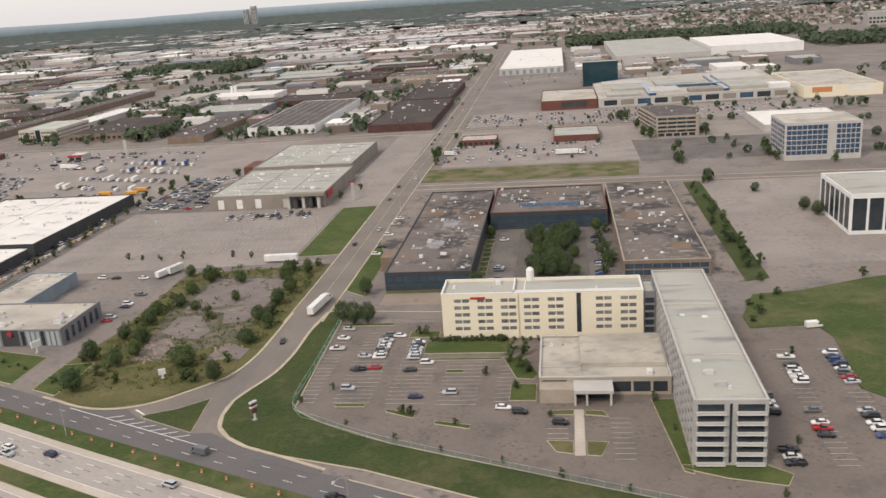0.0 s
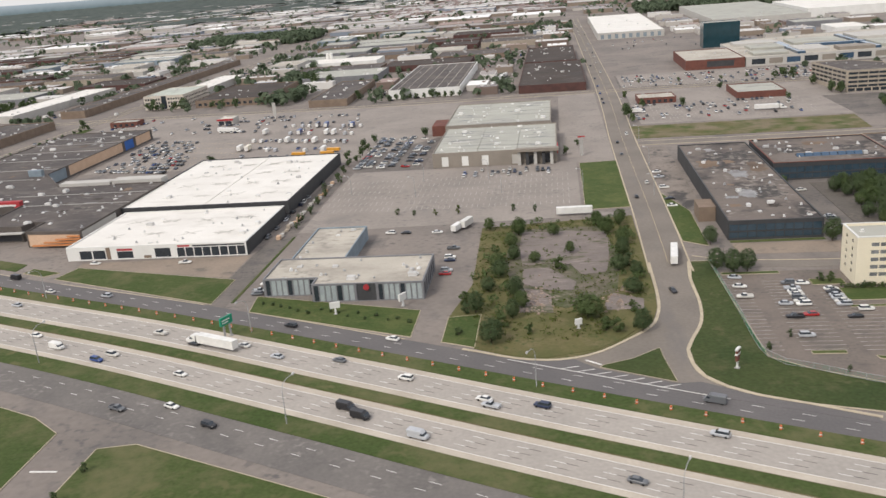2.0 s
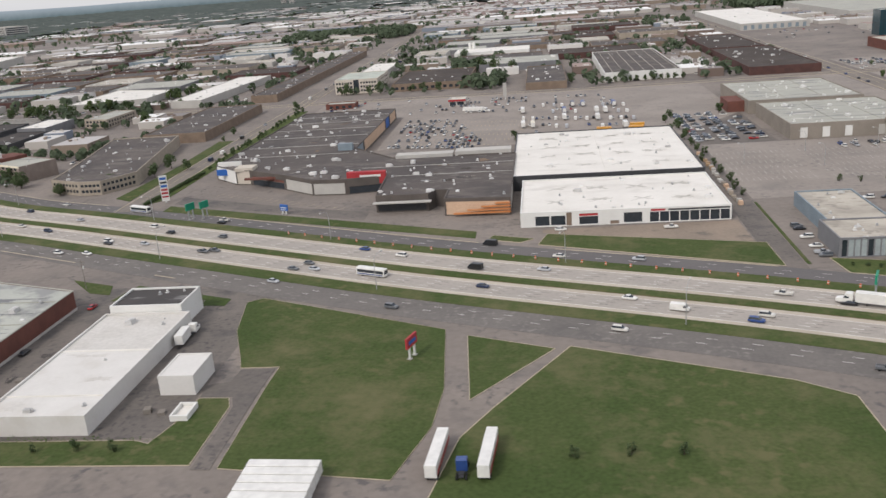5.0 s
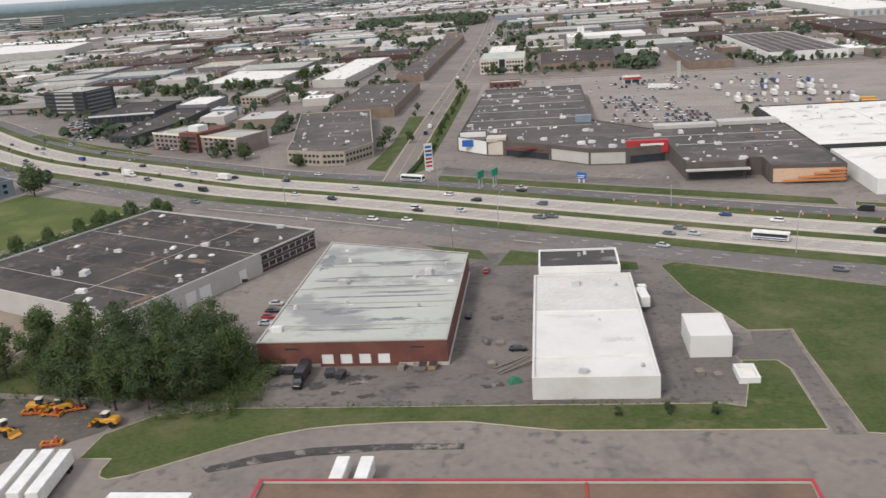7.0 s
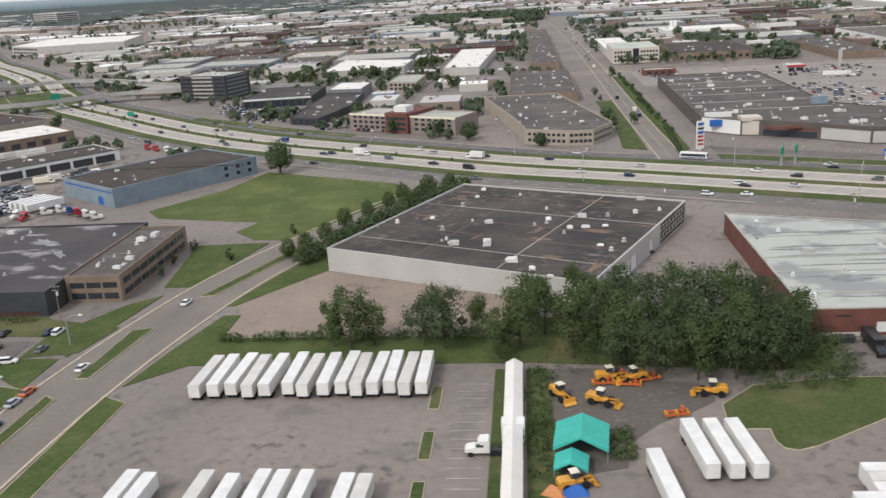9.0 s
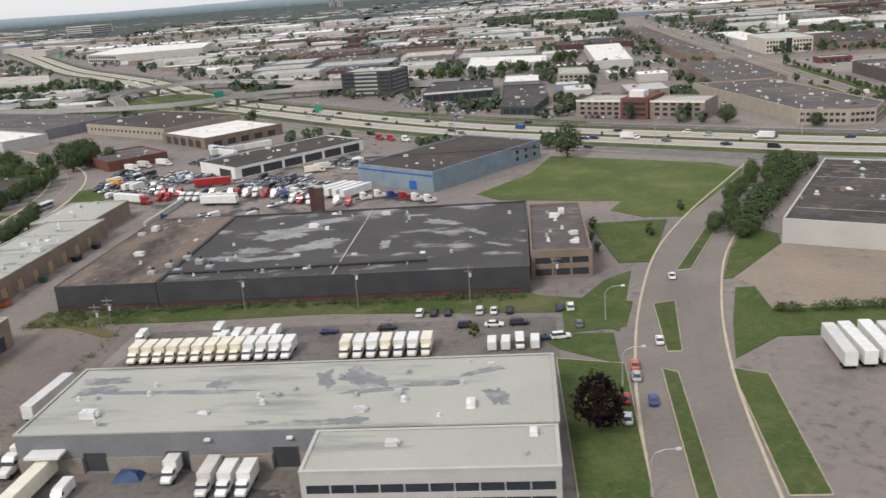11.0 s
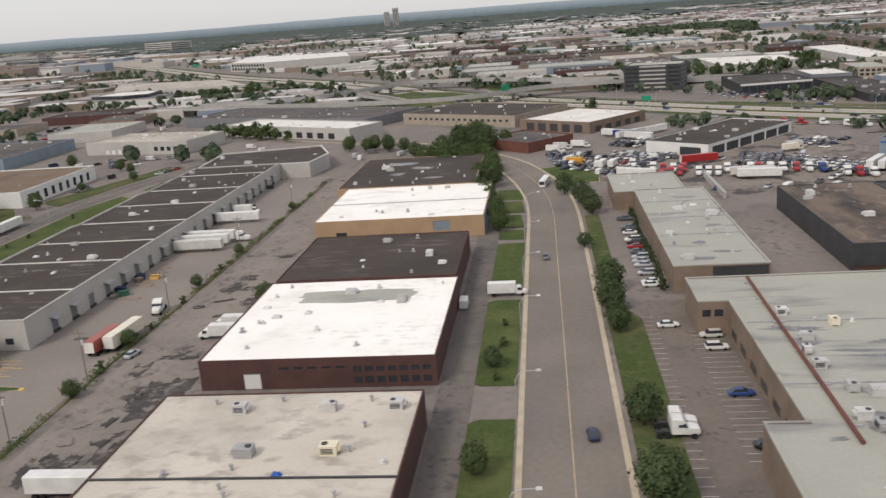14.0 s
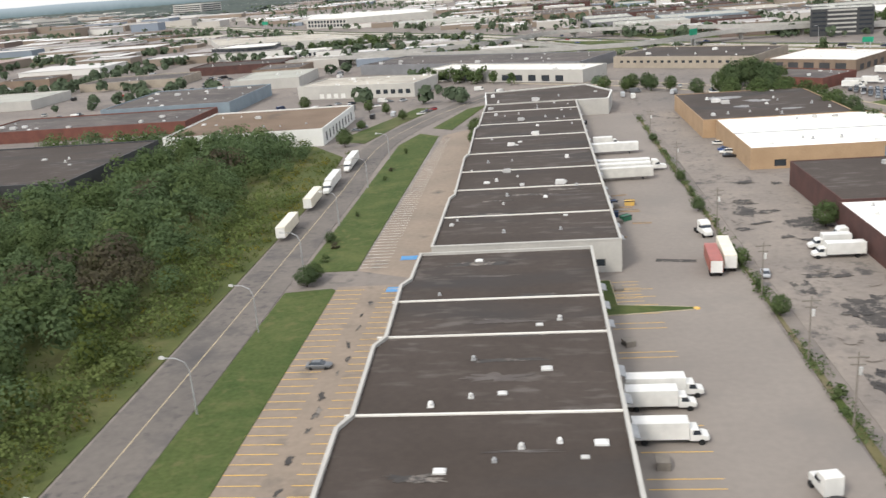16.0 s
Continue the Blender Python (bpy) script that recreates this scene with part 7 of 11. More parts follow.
for (x0, y0, x1, y1, n) in ((-900, 250, -680, 430, 30), (-480, 430, -400, 470, 3), (-760, 310, -700, 400, 6), (-480, 300, -430, 345, 2), (60, 600, 330, 720, 8)):
    for i in range(n):
        w, d = rng.uniform(18, 48), rng.uniform(15, 34)
        x, y = rng.uniform(x0, x1 - w), rng.uniform(y0, y1 - d)
        if free(x, x + w, y, y + d, 4):
            wl, rf, lb = rng.choices(LOOKS, (6, 5, 2, 3, 5, 4, 3, 1))[0]
            building("industrial_building", rect(x, x + w, y, y + d), rng.uniform(3.0, 4.4), wl, rf, lb, "warehouse", units=4, seed=int(x * 5 + y), group="industrial blocks", unit_size=1.25, joined=True)


def palette(name, stops, rough=0.85):
    """A colour for each island out of a small palette."""
    m = bpy.data.materials.new(name)
    m.use_nodes = True
    t, n = m.node_tree, m.node_tree.nodes
    r = n.new("ShaderNodeValToRGB")
    r.color_ramp.interpolation = "CONSTANT"
    e = r.color_ramp.elements
    while len(e) < len(stops):
        e.new(0.5)
    for i, (p, c) in enumerate(stops):
        e[i].position, e[i].color = p, (*c, 1)
    g = n.new("ShaderNodeNewGeometry")
    t.links.new(g.outputs["Random Per Island"], r.inputs[0])
    t.links.new(r.outputs[0], n["Principled BSDF"].inputs["Base Color"])
    n["Principled BSDF"].inputs["Roughness"].default_value = rough
    return m


# Roof and wall palettes, lightened overall to stand in for distance haze.
ROOFS = palette("far_roofs", [(0, (0.19, 0.17, 0.16)), (0.18, (0.28, 0.255, 0.235)), (0.36, (0.39, 0.37, 0.35)), (0.56, (0.5, 0.48, 0.45)), (0.82, (0.7, 0.69, 0.66)), (0.93, (0.27, 0.2, 0.17))])
WALLS = palette("far_walls", [(0, (0.22, 0.175, 0.135)), (0.3, (0.42, 0.39, 0.35)), (0.66, (0.58, 0.56, 0.52)), (0.82, (0.15, 0.11, 0.09)), (0.92, (0.2, 0.23, 0.27))])
HOUSE = palette("house_roofs", [(0, (0.14, 0.105, 0.095)), (0.4, (0.19, 0.14, 0.125)), (0.7, (0.24, 0.19, 0.17)), (0.9, (0.36, 0.33, 0.3))])
KEEP += [(-300, -205, 380, 450)]
# small sheds and wings that fill the blocks between the large halls
in_w, in_r, taken = Solid(), Solid(), []
for i in range(2600):
    x, y = rng.uniform(-900, 140), rng.uniform(286, 900)
    w, d = rng.uniform(9, 32), rng.uniform(7, 20)
    if x < -660 - (y - 300) * 0.75 or not free(x, x + w, y, y + d, 2.0) or any(x < b + 2 and x + w > a - 2 and y < e + 2 and y + d > c - 2 for a, b, c, e in taken) or (-256 < x < -60 and y < 432) or (x > -50 and y < 600) or (x + w > -330 and x < -300):
        continue
    taken.append((x, x + w, y, y + d))
    h = rng.uniform(2.4, 4.2)
    in_w.box(x, x + w, y, y + d, 0, h)
    in_r.box(x + 0.3, x + w - 0.3, y + 0.3, y + d - 0.3, h - 0.1, h + 0.02)
    for k in range(3):
        ux, uy = rng.uniform(x + 1, x + w - 2.5), rng.uniform(y + 1, y + d - 2)
        in_w.box(ux, ux + 1.2, uy, uy + 0.9, h, h + 0.7)
RESERVED += taken
d = thing("small_sheds", "crowded low sheds and wings among the industrial blocks", "sheds", kind="stuff")
part("wall", in_w, WALLS, d)
part("roof", in_r, ROOFS, d)
far_r, far_w = Solid(), Solid()
y = 905.0
while y < 2600:
    depth = rng.uniform(26, 55)
    x = -2300.0
    while x < 420:
        w = rng.uniform(24, 85)
        lim = -500 - (y - 300) * 0.8
        ok = x > lim and not (-66 < x + w / 2 < -45) and noise.noise(Vector((x / 260, y / 260, 3.1))) > -0.28 and not (x > -45 and y < 1500)
        if ok and rng.random() < 0.9 and hwy_gap(x + w / 2, y + depth / 2) > 30 + w / 2:
            h = rng.uniform(3, 5)
            far_w.box(x, x + w, y, y + depth, 0, h)
            far_r.box(x - 0.2, x + w + 0.2, y - 0.2, y + depth + 0.2, h, h + 0.25)
            for k in range(3):
                ux, uy = rng.uniform(x + 2, x + w - 4), rng.uniform(y + 2, y + depth - 4)
                far_w.box(ux, ux + 2, uy, uy + 1.5, h + 0.25, h + 1.2)
        x += w + rng.choice((6, 8, 14, 26))
    y += depth + rng.choice((10, 14, 26))
for i in range(260):
    x, y = rng.uniform(-1700, -700), rng.uniform(430, 950)
    w, d = rng.uniform(20, 60), rng.uniform(14, 36)
    if x < -660 - (y - 300) * 0.75 and hwy_gap(x + w / 2, y + d / 2) > 60 and noise.noise(Vector((x / 200, y / 200, 9))) > -0.2:
        h = rng.uniform(3, 5)
        far_w.box(x, x + w, y, y + d, 0, h)
        far_r.box(x - 0.2, x + w + 0.2, y - 0.2, y + d + 0.2, h, h + 0.25)
fr = random.Random(19)
for i in range(230):
    y = 1000 + 2100 * fr.random() ** 1.2
    x = -540 - (y - 300) * fr.uniform(0.6, 1.35)
    w, dp, h = fr.uniform(18, 70), fr.uniform(16, 40), fr.uniform(5, 10)
    far_w.box(x, x + w, y, y + dp, 0, h)
    far_r.box(x - 0.2, x + w + 0.2, y - 0.2, y + dp + 0.2, h, h + 0.25)
d = thing("far_district", "distant low industrial roofs in brown, grey and white", "district", kind="stuff")
part("wall", far_w, WALLS, d)
part("roof", far_r, ROOFS, d)
houses_w, houses_r = Solid(), Solid()
for i in range(1500):
    x, y = rng.uniform(-30, 620), rng.uniform(1060, 1900)
    if i < 260:
        x, y = rng.uniform(-330, -70), rng.uniform(1120, 1700)
    if noise.noise(Vector((x / 150, y / 150, 1))) < -0.35:
        continue
    w, dd, h = rng.uniform(6, 9), rng.uniform(5, 8), rng.uniform(3, 4.2)
    houses_w.box(x, x + w, y, y + dd, 0, h)
    houses_r.loft([[(x - 0.4, y - 0.4, h), (x + w + 0.4, y - 0.4, h), (x + w + 0.4, y + dd + 0.4, h), (x - 0.4, y + dd + 0.4, h)],
                   [(x + w * 0.3, y + dd / 2 - 0.1, h + 2), (x + w * 0.7, y + dd / 2 - 0.1, h + 2), (x + w * 0.7, y + dd / 2 + 0.1, h + 2), (x + w * 0.3, y + dd / 2 + 0.1, h + 2)]])
d = thing("far_houses", "distant rows of brick houses with pitched brown roofs", "houses", kind="stuff")
part("wall", houses_w, WALLS, d)
part("roof", houses_r, HOUSE, d)
for (x, y, w, dd, h) in ((-1012, 2900, 17, 17, 62), (-1042, 2910, 15, 17, 52), (330, 1010, 40, 16, 14), (380, 1020, 34, 16, 12), (-1500, 1500, 70, 30, 16)):
    building("apartment_tower", rect(x, x + w, y, y + dd), h, "concrete", "roof_grey", "distant grey apartment tower", "apartment building", seed=3, holes={0: grid(1, w - 1, int(w / 4), 2.6, [(2 + 4 * i, 4.2 + 4 * i) for i in range(int(h / 4) - 1)])})

# tree clumps far off: crossed leaf clusters
def leaf_quad(s, c, nrm, size, r, soft=None):
    s.soft += [tuple(soft or nrm)] * 4
    u = nrm.orthogonal().normalized()
    u.rotate(Matrix.Rotation(r.uniform(0, 6.28), 3, nrm))
    v = nrm.cross(u)
    a, b = size * r.uniform(0.7, 1.2), size * r.uniform(0.6, 1.0)
    s.add([c - u * a - v * b * 0.6, c + u * a * 0.2 - v * b, c + u * a, c + v * b - u * a * 0.1], [(0, 1, 2), (0, 2, 3)])


def clump(s, x, y, h, r, n=10, w=0.4, leaf=0.3):
    for i in range(n):
        d = Vector((r.gauss(0, 1), r.gauss(0, 1), r.gauss(0.35, 0.9))).normalized() * r.uniform(0.8, 1.1)
        c = Vector((x + d.x * h * w, y + d.y * h * w, h * 0.56 + d.z * h * 0.4))
        leaf_quad(s, c, (d + Vector((r.gauss(0, 0.25), r.gauss(0, 0.25), r.gauss(0.25, 0.25)))).normalized(), h * leaf, r, (d + Vector((r.gauss(0, 0.15), r.gauss(0, 0.15), 0.55 + r.gauss(0, 0.15)))).normalized())


trees_far = Solid()


def scatter(n, x0, x1, y0, y1, h0=3.5, h1=7.0, k=10, test=None):
    for i in range(n):
        x, y = rng.uniform(x0, x1), rng.uniform(y0, y1)
        if test and not test(x, y):
            continue
        if any(a - 1.5 < x < b + 1.5 and c - 1.5 < y < e + 1.5 for a, b, c, e in RESERVED) or hwy_gap(x, y) < 24 or -62 < x < -49 or (-336 < x < -309 and y < 900):
            continue
        clump(trees_far, x, y, rng.uniform(h0, h1), rng, k)


scatter(5200, -1250, -60, 430, 900, 2.5, 6.0, 12, test=lambda x, y: x > -660 - (y - 300) * 0.8 and noise.noise(Vector((x / 45, y / 45, 5))) > -0.15)
scatter(1100, -640, -330, 270, 435, 2.0, 4.6, 20, test=lambda x, y: noise.noise(Vector((x / 30, y / 30, 5))) > -0.02)
scatter(60, 66, 160, 324, 372, 2.0, 3.4, 22, test=lambda x, y: noise.noise(Vector((x / 20, y / 20, 5))) > 0.3)
scatter(420, -460, -318, 236, 345, 2.6, 4.6, 30, test=lambda x, y: noise.noise(Vector((x / 18, y / 18, 15))) > 0.02)
scatter(36, 36, 140, 250, 480, 2.2, 4.2, 40)
scatter(4200, -2000, 400, 900, 1900, 4, 8, 8, test=lambda x, y: x > -700 - (y - 300) * 0.8 and noise.noise(Vector((x / 80, y / 80, 5))) > 0.0)
scatter(900, -460, -330, 880, 980, 5, 9, 12)
scatter(900, 10, 260, 945, 1050, 6, 9, 9)
scatter(500, 220, 420, 780, 860, 6, 9, 9)
scatter(420, -250, -215, 440, 620, 4, 7, 10, test=lambda x, y: noise.noise(Vector((x / 30, y / 30, 2))) > 0)
scatter(1400, -30, 620, 1050, 1900, 4, 7, 7)
scatter(1400, -1000, -640, 230, 600, 2.5, 5.5, 24, test=lambda x, y: noise.noise(Vector((x / 50, y / 50, 7))) > 0.05)
scatter(300, -760, -640, 400, 560, 3, 6, 10, test=lambda x, y: noise.noise(Vector((x / 40, y / 40, 8))) > 0.12)
scatter(260, 60, 260, 430, 720, 3, 6, 9, test=lambda x, y: noise.noise(Vector((x / 40, y / 40, 8))) > 0.1)
tagged(new("far_trees", trees_far.mesh("far_trees", M["hazed_leaf"])), "scattered distant trees between the roofs", "trees", kind="stuff")

# wooded plain to the horizon: an uneven canopy with gaps
vs, fs, idx = [], [], {}
ST = 19.0
for j in range(int(3000 / ST)):
    for i in range(int(6400 / ST)):
        x, y = -4300 + i * ST, 1450 + j * ST
        if (x + 300) ** 2 + y * y > 4450 ** 2:
            continue
        dist = (x + 300) ** 2 + y * y
        thr = 0.24 - max(0, (dist ** 0.5 - 1350)) / 1700.0
        if noise.noise(Vector((x / 300, y / 190, 4))) < thr or hwy_gap(x, y) < 34 if y < 2100 else noise.noise(Vector((x / 300, y / 190, 4))) < thr:
            continue
        q = []
        for a, b in ((0, 0), (1, 0), (1, 1), (0, 1)):
            key = (i + a, j + b)
            if key not in idx:
                px, py = x + a * ST, y + b * ST
                idx[key] = len(vs)
                jx, jy = noise.noise(Vector((px / 9, py / 9, 0))) * 6, noise.noise(Vector((px / 9, py / 9, 6))) * 6
                vs.append((px + jx, py + jy, 4.5 + 5.0 * noise.noise(Vector((px / 22, py / 22, 2))) + 3 * noise.noise(Vector((px / 7, py / 7, 3)))))
            q.append(idx[key])
        fs.append(tuple(q))
canopy = Solid()
canopy.v, canopy.f = vs, fs
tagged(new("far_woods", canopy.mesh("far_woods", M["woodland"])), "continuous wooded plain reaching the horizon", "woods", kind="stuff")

# glowing skyline ring all round, its painted haze paler towards the top
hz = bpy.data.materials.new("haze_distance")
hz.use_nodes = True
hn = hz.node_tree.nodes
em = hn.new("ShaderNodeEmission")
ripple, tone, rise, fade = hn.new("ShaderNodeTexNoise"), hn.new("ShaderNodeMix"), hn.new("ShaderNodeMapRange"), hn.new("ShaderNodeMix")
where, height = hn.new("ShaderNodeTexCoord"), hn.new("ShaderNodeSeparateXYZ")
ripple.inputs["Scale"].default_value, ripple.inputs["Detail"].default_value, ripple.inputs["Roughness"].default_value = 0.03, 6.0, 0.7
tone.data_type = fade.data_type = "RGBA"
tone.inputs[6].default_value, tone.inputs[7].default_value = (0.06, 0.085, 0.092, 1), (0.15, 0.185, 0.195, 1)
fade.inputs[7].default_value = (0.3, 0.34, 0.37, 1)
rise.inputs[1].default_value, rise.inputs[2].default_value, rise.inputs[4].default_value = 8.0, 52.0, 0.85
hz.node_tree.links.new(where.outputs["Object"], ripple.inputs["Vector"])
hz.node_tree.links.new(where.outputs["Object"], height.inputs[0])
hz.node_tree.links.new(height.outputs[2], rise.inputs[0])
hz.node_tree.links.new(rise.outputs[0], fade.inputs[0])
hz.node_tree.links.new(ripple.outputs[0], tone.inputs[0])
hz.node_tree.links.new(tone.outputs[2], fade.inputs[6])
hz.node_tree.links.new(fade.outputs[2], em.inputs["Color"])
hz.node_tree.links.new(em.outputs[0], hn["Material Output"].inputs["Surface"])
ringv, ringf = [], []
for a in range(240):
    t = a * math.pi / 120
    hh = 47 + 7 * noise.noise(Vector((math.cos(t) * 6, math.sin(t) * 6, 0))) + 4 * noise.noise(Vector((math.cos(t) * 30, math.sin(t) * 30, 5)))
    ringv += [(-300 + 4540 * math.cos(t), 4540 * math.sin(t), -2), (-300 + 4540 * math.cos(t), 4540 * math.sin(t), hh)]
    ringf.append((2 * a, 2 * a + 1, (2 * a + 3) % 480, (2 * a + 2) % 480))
tagged(new("backdrop", Solid().add(ringv, ringf).mesh("backdrop", hz)), "glowing horizon ring painted as hazy blue-grey hills", "backdrop", kind="structure")

# interchange ramps on piers
def ramp(name, pts, width, top, ends=60.0):
    line = curve_pts(pts, 5)
    run = [0.0]
    for p, q in zip(line, line[1:]):
        run.append(run[-1] + (q - p).length)
    hgt = {(round(p.x, 3), round(p.y, 3)): top * min(1, (r + 2) / ends, (run[-1] - r + 2) / ends) for p, r in zip(line, run)}
    zs = [top * min(1.0, (r + 2) / ends, (run[-1] - r + 2) / ends) for r in run]
    root = thing(name, "elevated concrete motorway ramp on piers", "overpass", kind="structure")
    for nm, o0, o1, a, b, mt in (("deck", -width / 2, width / 2, -0.8, 0.0, "concrete"), ("surface", -width / 2 + 0.3, width / 2 - 0.3, -0.1, 0.05, "road"), ("parapet", width / 2 - 0.25, width / 2, 0, 0.55, "concrete"), ("parapet", -width / 2, -width / 2 + 0.25, 0, 0.55, "concrete")):
        A, B = offset_line(line, o0), offset_line(line, o1)
        v = []
        for p, q, z in zip(A, B, zs):
            v += [(p.x, p.y, z + a), (q.x, q.y, z + a), (q.x, q.y, z + b), (p.x, p.y, z + b)]
        f = []
        for k in range(len(line) - 1):
            i, j = 4 * k, 4 * k + 4
            f += [(i + 3, i + 2, j + 2, j + 3), (i, i + 3, j + 3, j), (i + 2, i + 1, j + 1, j + 2), (i + 1, i, j, j + 1)]
        part(nm, Solid().add(v, f), M[mt], root)
    nxt = 30
    for p, r, z in zip(line, run, zs):
        if r > nxt and z > 2.2:
            part("pier", Solid().box(p.x - 0.7, p.x + 0.7, p.y - 0.7, p.y + 0.7, 0, z - 0.8).box(p.x - 2.2, p.x + 2.2, p.y - 0.8, p.y + 0.8, z - 1.5, z - 0.75), M["concrete"], root)
            nxt = r + 22


ramp("overpass_1", [(-760, 425), (-700, 414), (-655, 417), (-632, 440), (-609, 468), (-576, 463), (-530, 427), (-490, 412), (-440, 425)], 6.5, 4.0)
ramp("overpass_2", [(-780, 420), (-690, 398), (-640, 379), (-596, 370), (-570, 374), (-540, 398), (-505, 402), (-450, 412)], 6.0, 3.8)
ramp("overpass_3", [(-600, 372), (-613, 397), (-624, 415), (-629, 436), (-622, 454)], 5.5, 3.72, 1.0)

# ---- trees ----
def crown(seed, n, size, squat=1.0, low=0.2, lobes=9, loose=1.0):
    r = random.Random(seed)
    s = Solid()
    L = []
    for i in range(lobes):
        a, d = r.uniform(0, 6.28), (r.random() ** 0.6) * 0.27 * squat
        z = low + 0.12 + (0.8 - low) * (i + r.random()) / lobes
        d *= max(0.45, 1.25 - 1.9 * abs(z - 0.5) ** 1.5)
        L.append((Vector((d * math.cos(a), d * math.sin(a), z)), r.uniform(0.07, 0.15 if lobes > 10 else 0.2)))
    for i in range(n):
        c, rad = r.choice(L)
        d = Vector((r.gauss(0, 1), r.gauss(0, 1), r.gauss(0.15, 1))).normalized()
        p = c + Vector((d.x * squat, d.y * squat, d.z)) * rad * r.choice((r.uniform(0.5, 1.1), r.uniform(0.85, 1.0 + 0.45 * loose)))
        leaf_quad(s, p, (d + Vector((r.gauss(0, 0.28), r.gauss(0, 0.28), r.gauss(0.25, 0.28)))).normalized(), size * r.uniform(0.7, 1.3), r, ((p - Vector((0, 0, 0.42))).normalized() * 0.8 + d * 0.5 + Vector((r.gauss(0, 0.12), r.gauss(0, 0.12), 0.35))).normalized())
    return s, L


def round_crown(seed, n, size):
    """A compact rounded crown with lumps and gaps, as street trees grow."""
    r = random.Random(seed)
    s = Solid()
    for i in range(n):
        d = Vector((r.gauss(0, 1), r.gauss(0, 1), r.gauss(0, 1))).normalized()
        lump = 1 + 0.34 * noise.noise(d * 2.1 + Vector((seed * 1.7, 0, 3))) + 0.2 * noise.noise(d * 5.0 + Vector((0, seed * 2.3, 7)))
        q = lump * (1.0 - 0.32 * r.random() ** 2) * (r.uniform(0.92, 1.06))
        taper = 1.0 - 0.2 * max(0, d.z)
        p = Vector((d.x * 0.36 * taper * q, d.y * 0.36 * taper * q, 0.53 + d.z * (0.43 if d.z > 0 else 0.4) * q))
        up = (d + Vector((r.gauss(0, 0.3), r.gauss(0, 0.3), r.gauss(0.3, 0.3)))).normalized()
        leaf_quad(s, p, up, size * r.uniform(0.7, 1.3), r, (d * 0.9 + Vector((r.gauss(0, 0.15), r.gauss(0, 0.15), 0.4))).normalized())
    return s, [(Vector((0.14 * math.cos(a), 0.14 * math.sin(a), 0.5)), 0.1) for a in (0.3, 1.6, 2.8, 4.1, 5.4)]


def trunk(L, low):
    s = Solid().tube((0, 0, -0.02), (0.01, 0, low + 0.1), 0.026, 0.019, 7).tube((0.01, 0, low + 0.1), (0, 0.01, 0.66), 0.019, 0.007, 6)
    for c, rad in L[:5]:
        s.tube((0.005, 0, low + 0.06), tuple(c), 0.011, 0.004, 5)
    return s


TREES = {}
GROVE = {}


def grove_tree(x, y, h, kind, wide, r):
    """One tree of the distant joined groves."""
    s = GROVE.setdefault(kind, Solid())
    bark = GROVE.setdefault("bark", Solid())
    bark.tube((x, y, -0.1), (x, y, h * 0.5), h * 0.026, h * 0.015, 5)
    for k in range(8):
        a, d = r.uniform(0, 6.28), r.uniform(0.05, 0.27) * h * wide
        c = Vector((x + d * math.cos(a), y + d * math.sin(a), h * (0.26 + 0.55 * (k + r.random()) / 8)))
        rad = h * r.uniform(0.13, 0.2)
        for i in range(34):
            q = Vector((r.gauss(0, 1), r.gauss(0, 1), r.gauss(0.25, 1))).normalized()
            leaf_quad(s, c + q * rad * r.uniform(0.7, 1.3), (q + Vector((r.gauss(0, 0.28), r.gauss(0, 0.28), r.gauss(0.25, 0.28)))).normalized(), h * r.uniform(0.05, 0.085), r, (q * 0.7 + Vector((0, 0, 0.5))).normalized())


def tree(x, y, h, kind="leaf", big=False, wide=1.0, seed=None, label=None, z=0.05, shrub=False):
    r = random.Random(int(x * 13 + y * 7) if seed is None else seed)
    v = r.randint(0, 3)
    if y > 262 and not shrub:
        return grove_tree(x, y, h, kind, wide, r)
    if y > 150 or not (x > -420 and x < -300 or x < -655 or h > 5.5):
        big = big and 2
    key = (kind, big, v, shrub)
    if key not in TREES:
        low = 0.02 if shrub else 0.16 if big == 1 else 0.06
        s, L = round_crown(v * 5 + len(kind), 1600, 0.03) if big == 2 and not shrub else crown(v * 17 + len(kind), (560, 3000, 1700)[int(big)], (0.048, 0.0185, 0.029)[int(big)], 1.15 if big else 1.0, low, 26 if big else 10, 1.0 if big == 1 else 0.45)
        TREES[key] = (s.mesh("crown", M[kind]), trunk(L, low).mesh("trunk", M["bark"]))
    words = {"leaf": "leafy green deciduous tree", "leaf_dark": "dense dark green deciduous tree", "leaf_yellow": "yellow-green young tree", "leaf_purple": "dark purple-leaved tree", "hazed_leaf": "green tree", "leaf_brown": "brownish shrub", "leaf_bright": "light green deciduous tree"}[kind]
    if shrub:
        words = "low rounded green shrub with loose leaves"
    root = thing("shrub" if shrub else "tree", label or words + (" in a tall stand" if big else " with an uneven crown"), "shrub" if shrub else "tree", Matrix.Translation((x, y, z)) @ Matrix.Rotation(r.uniform(0, 6.28), 4, "Z") @ Matrix.Diagonal((h * wide, h * wide * r.uniform(0.85, 1.1), h, 1)), group="trees")
    part("crown", TREES[key][0], None, root)
    part("trunk", TREES[key][1], None, root)


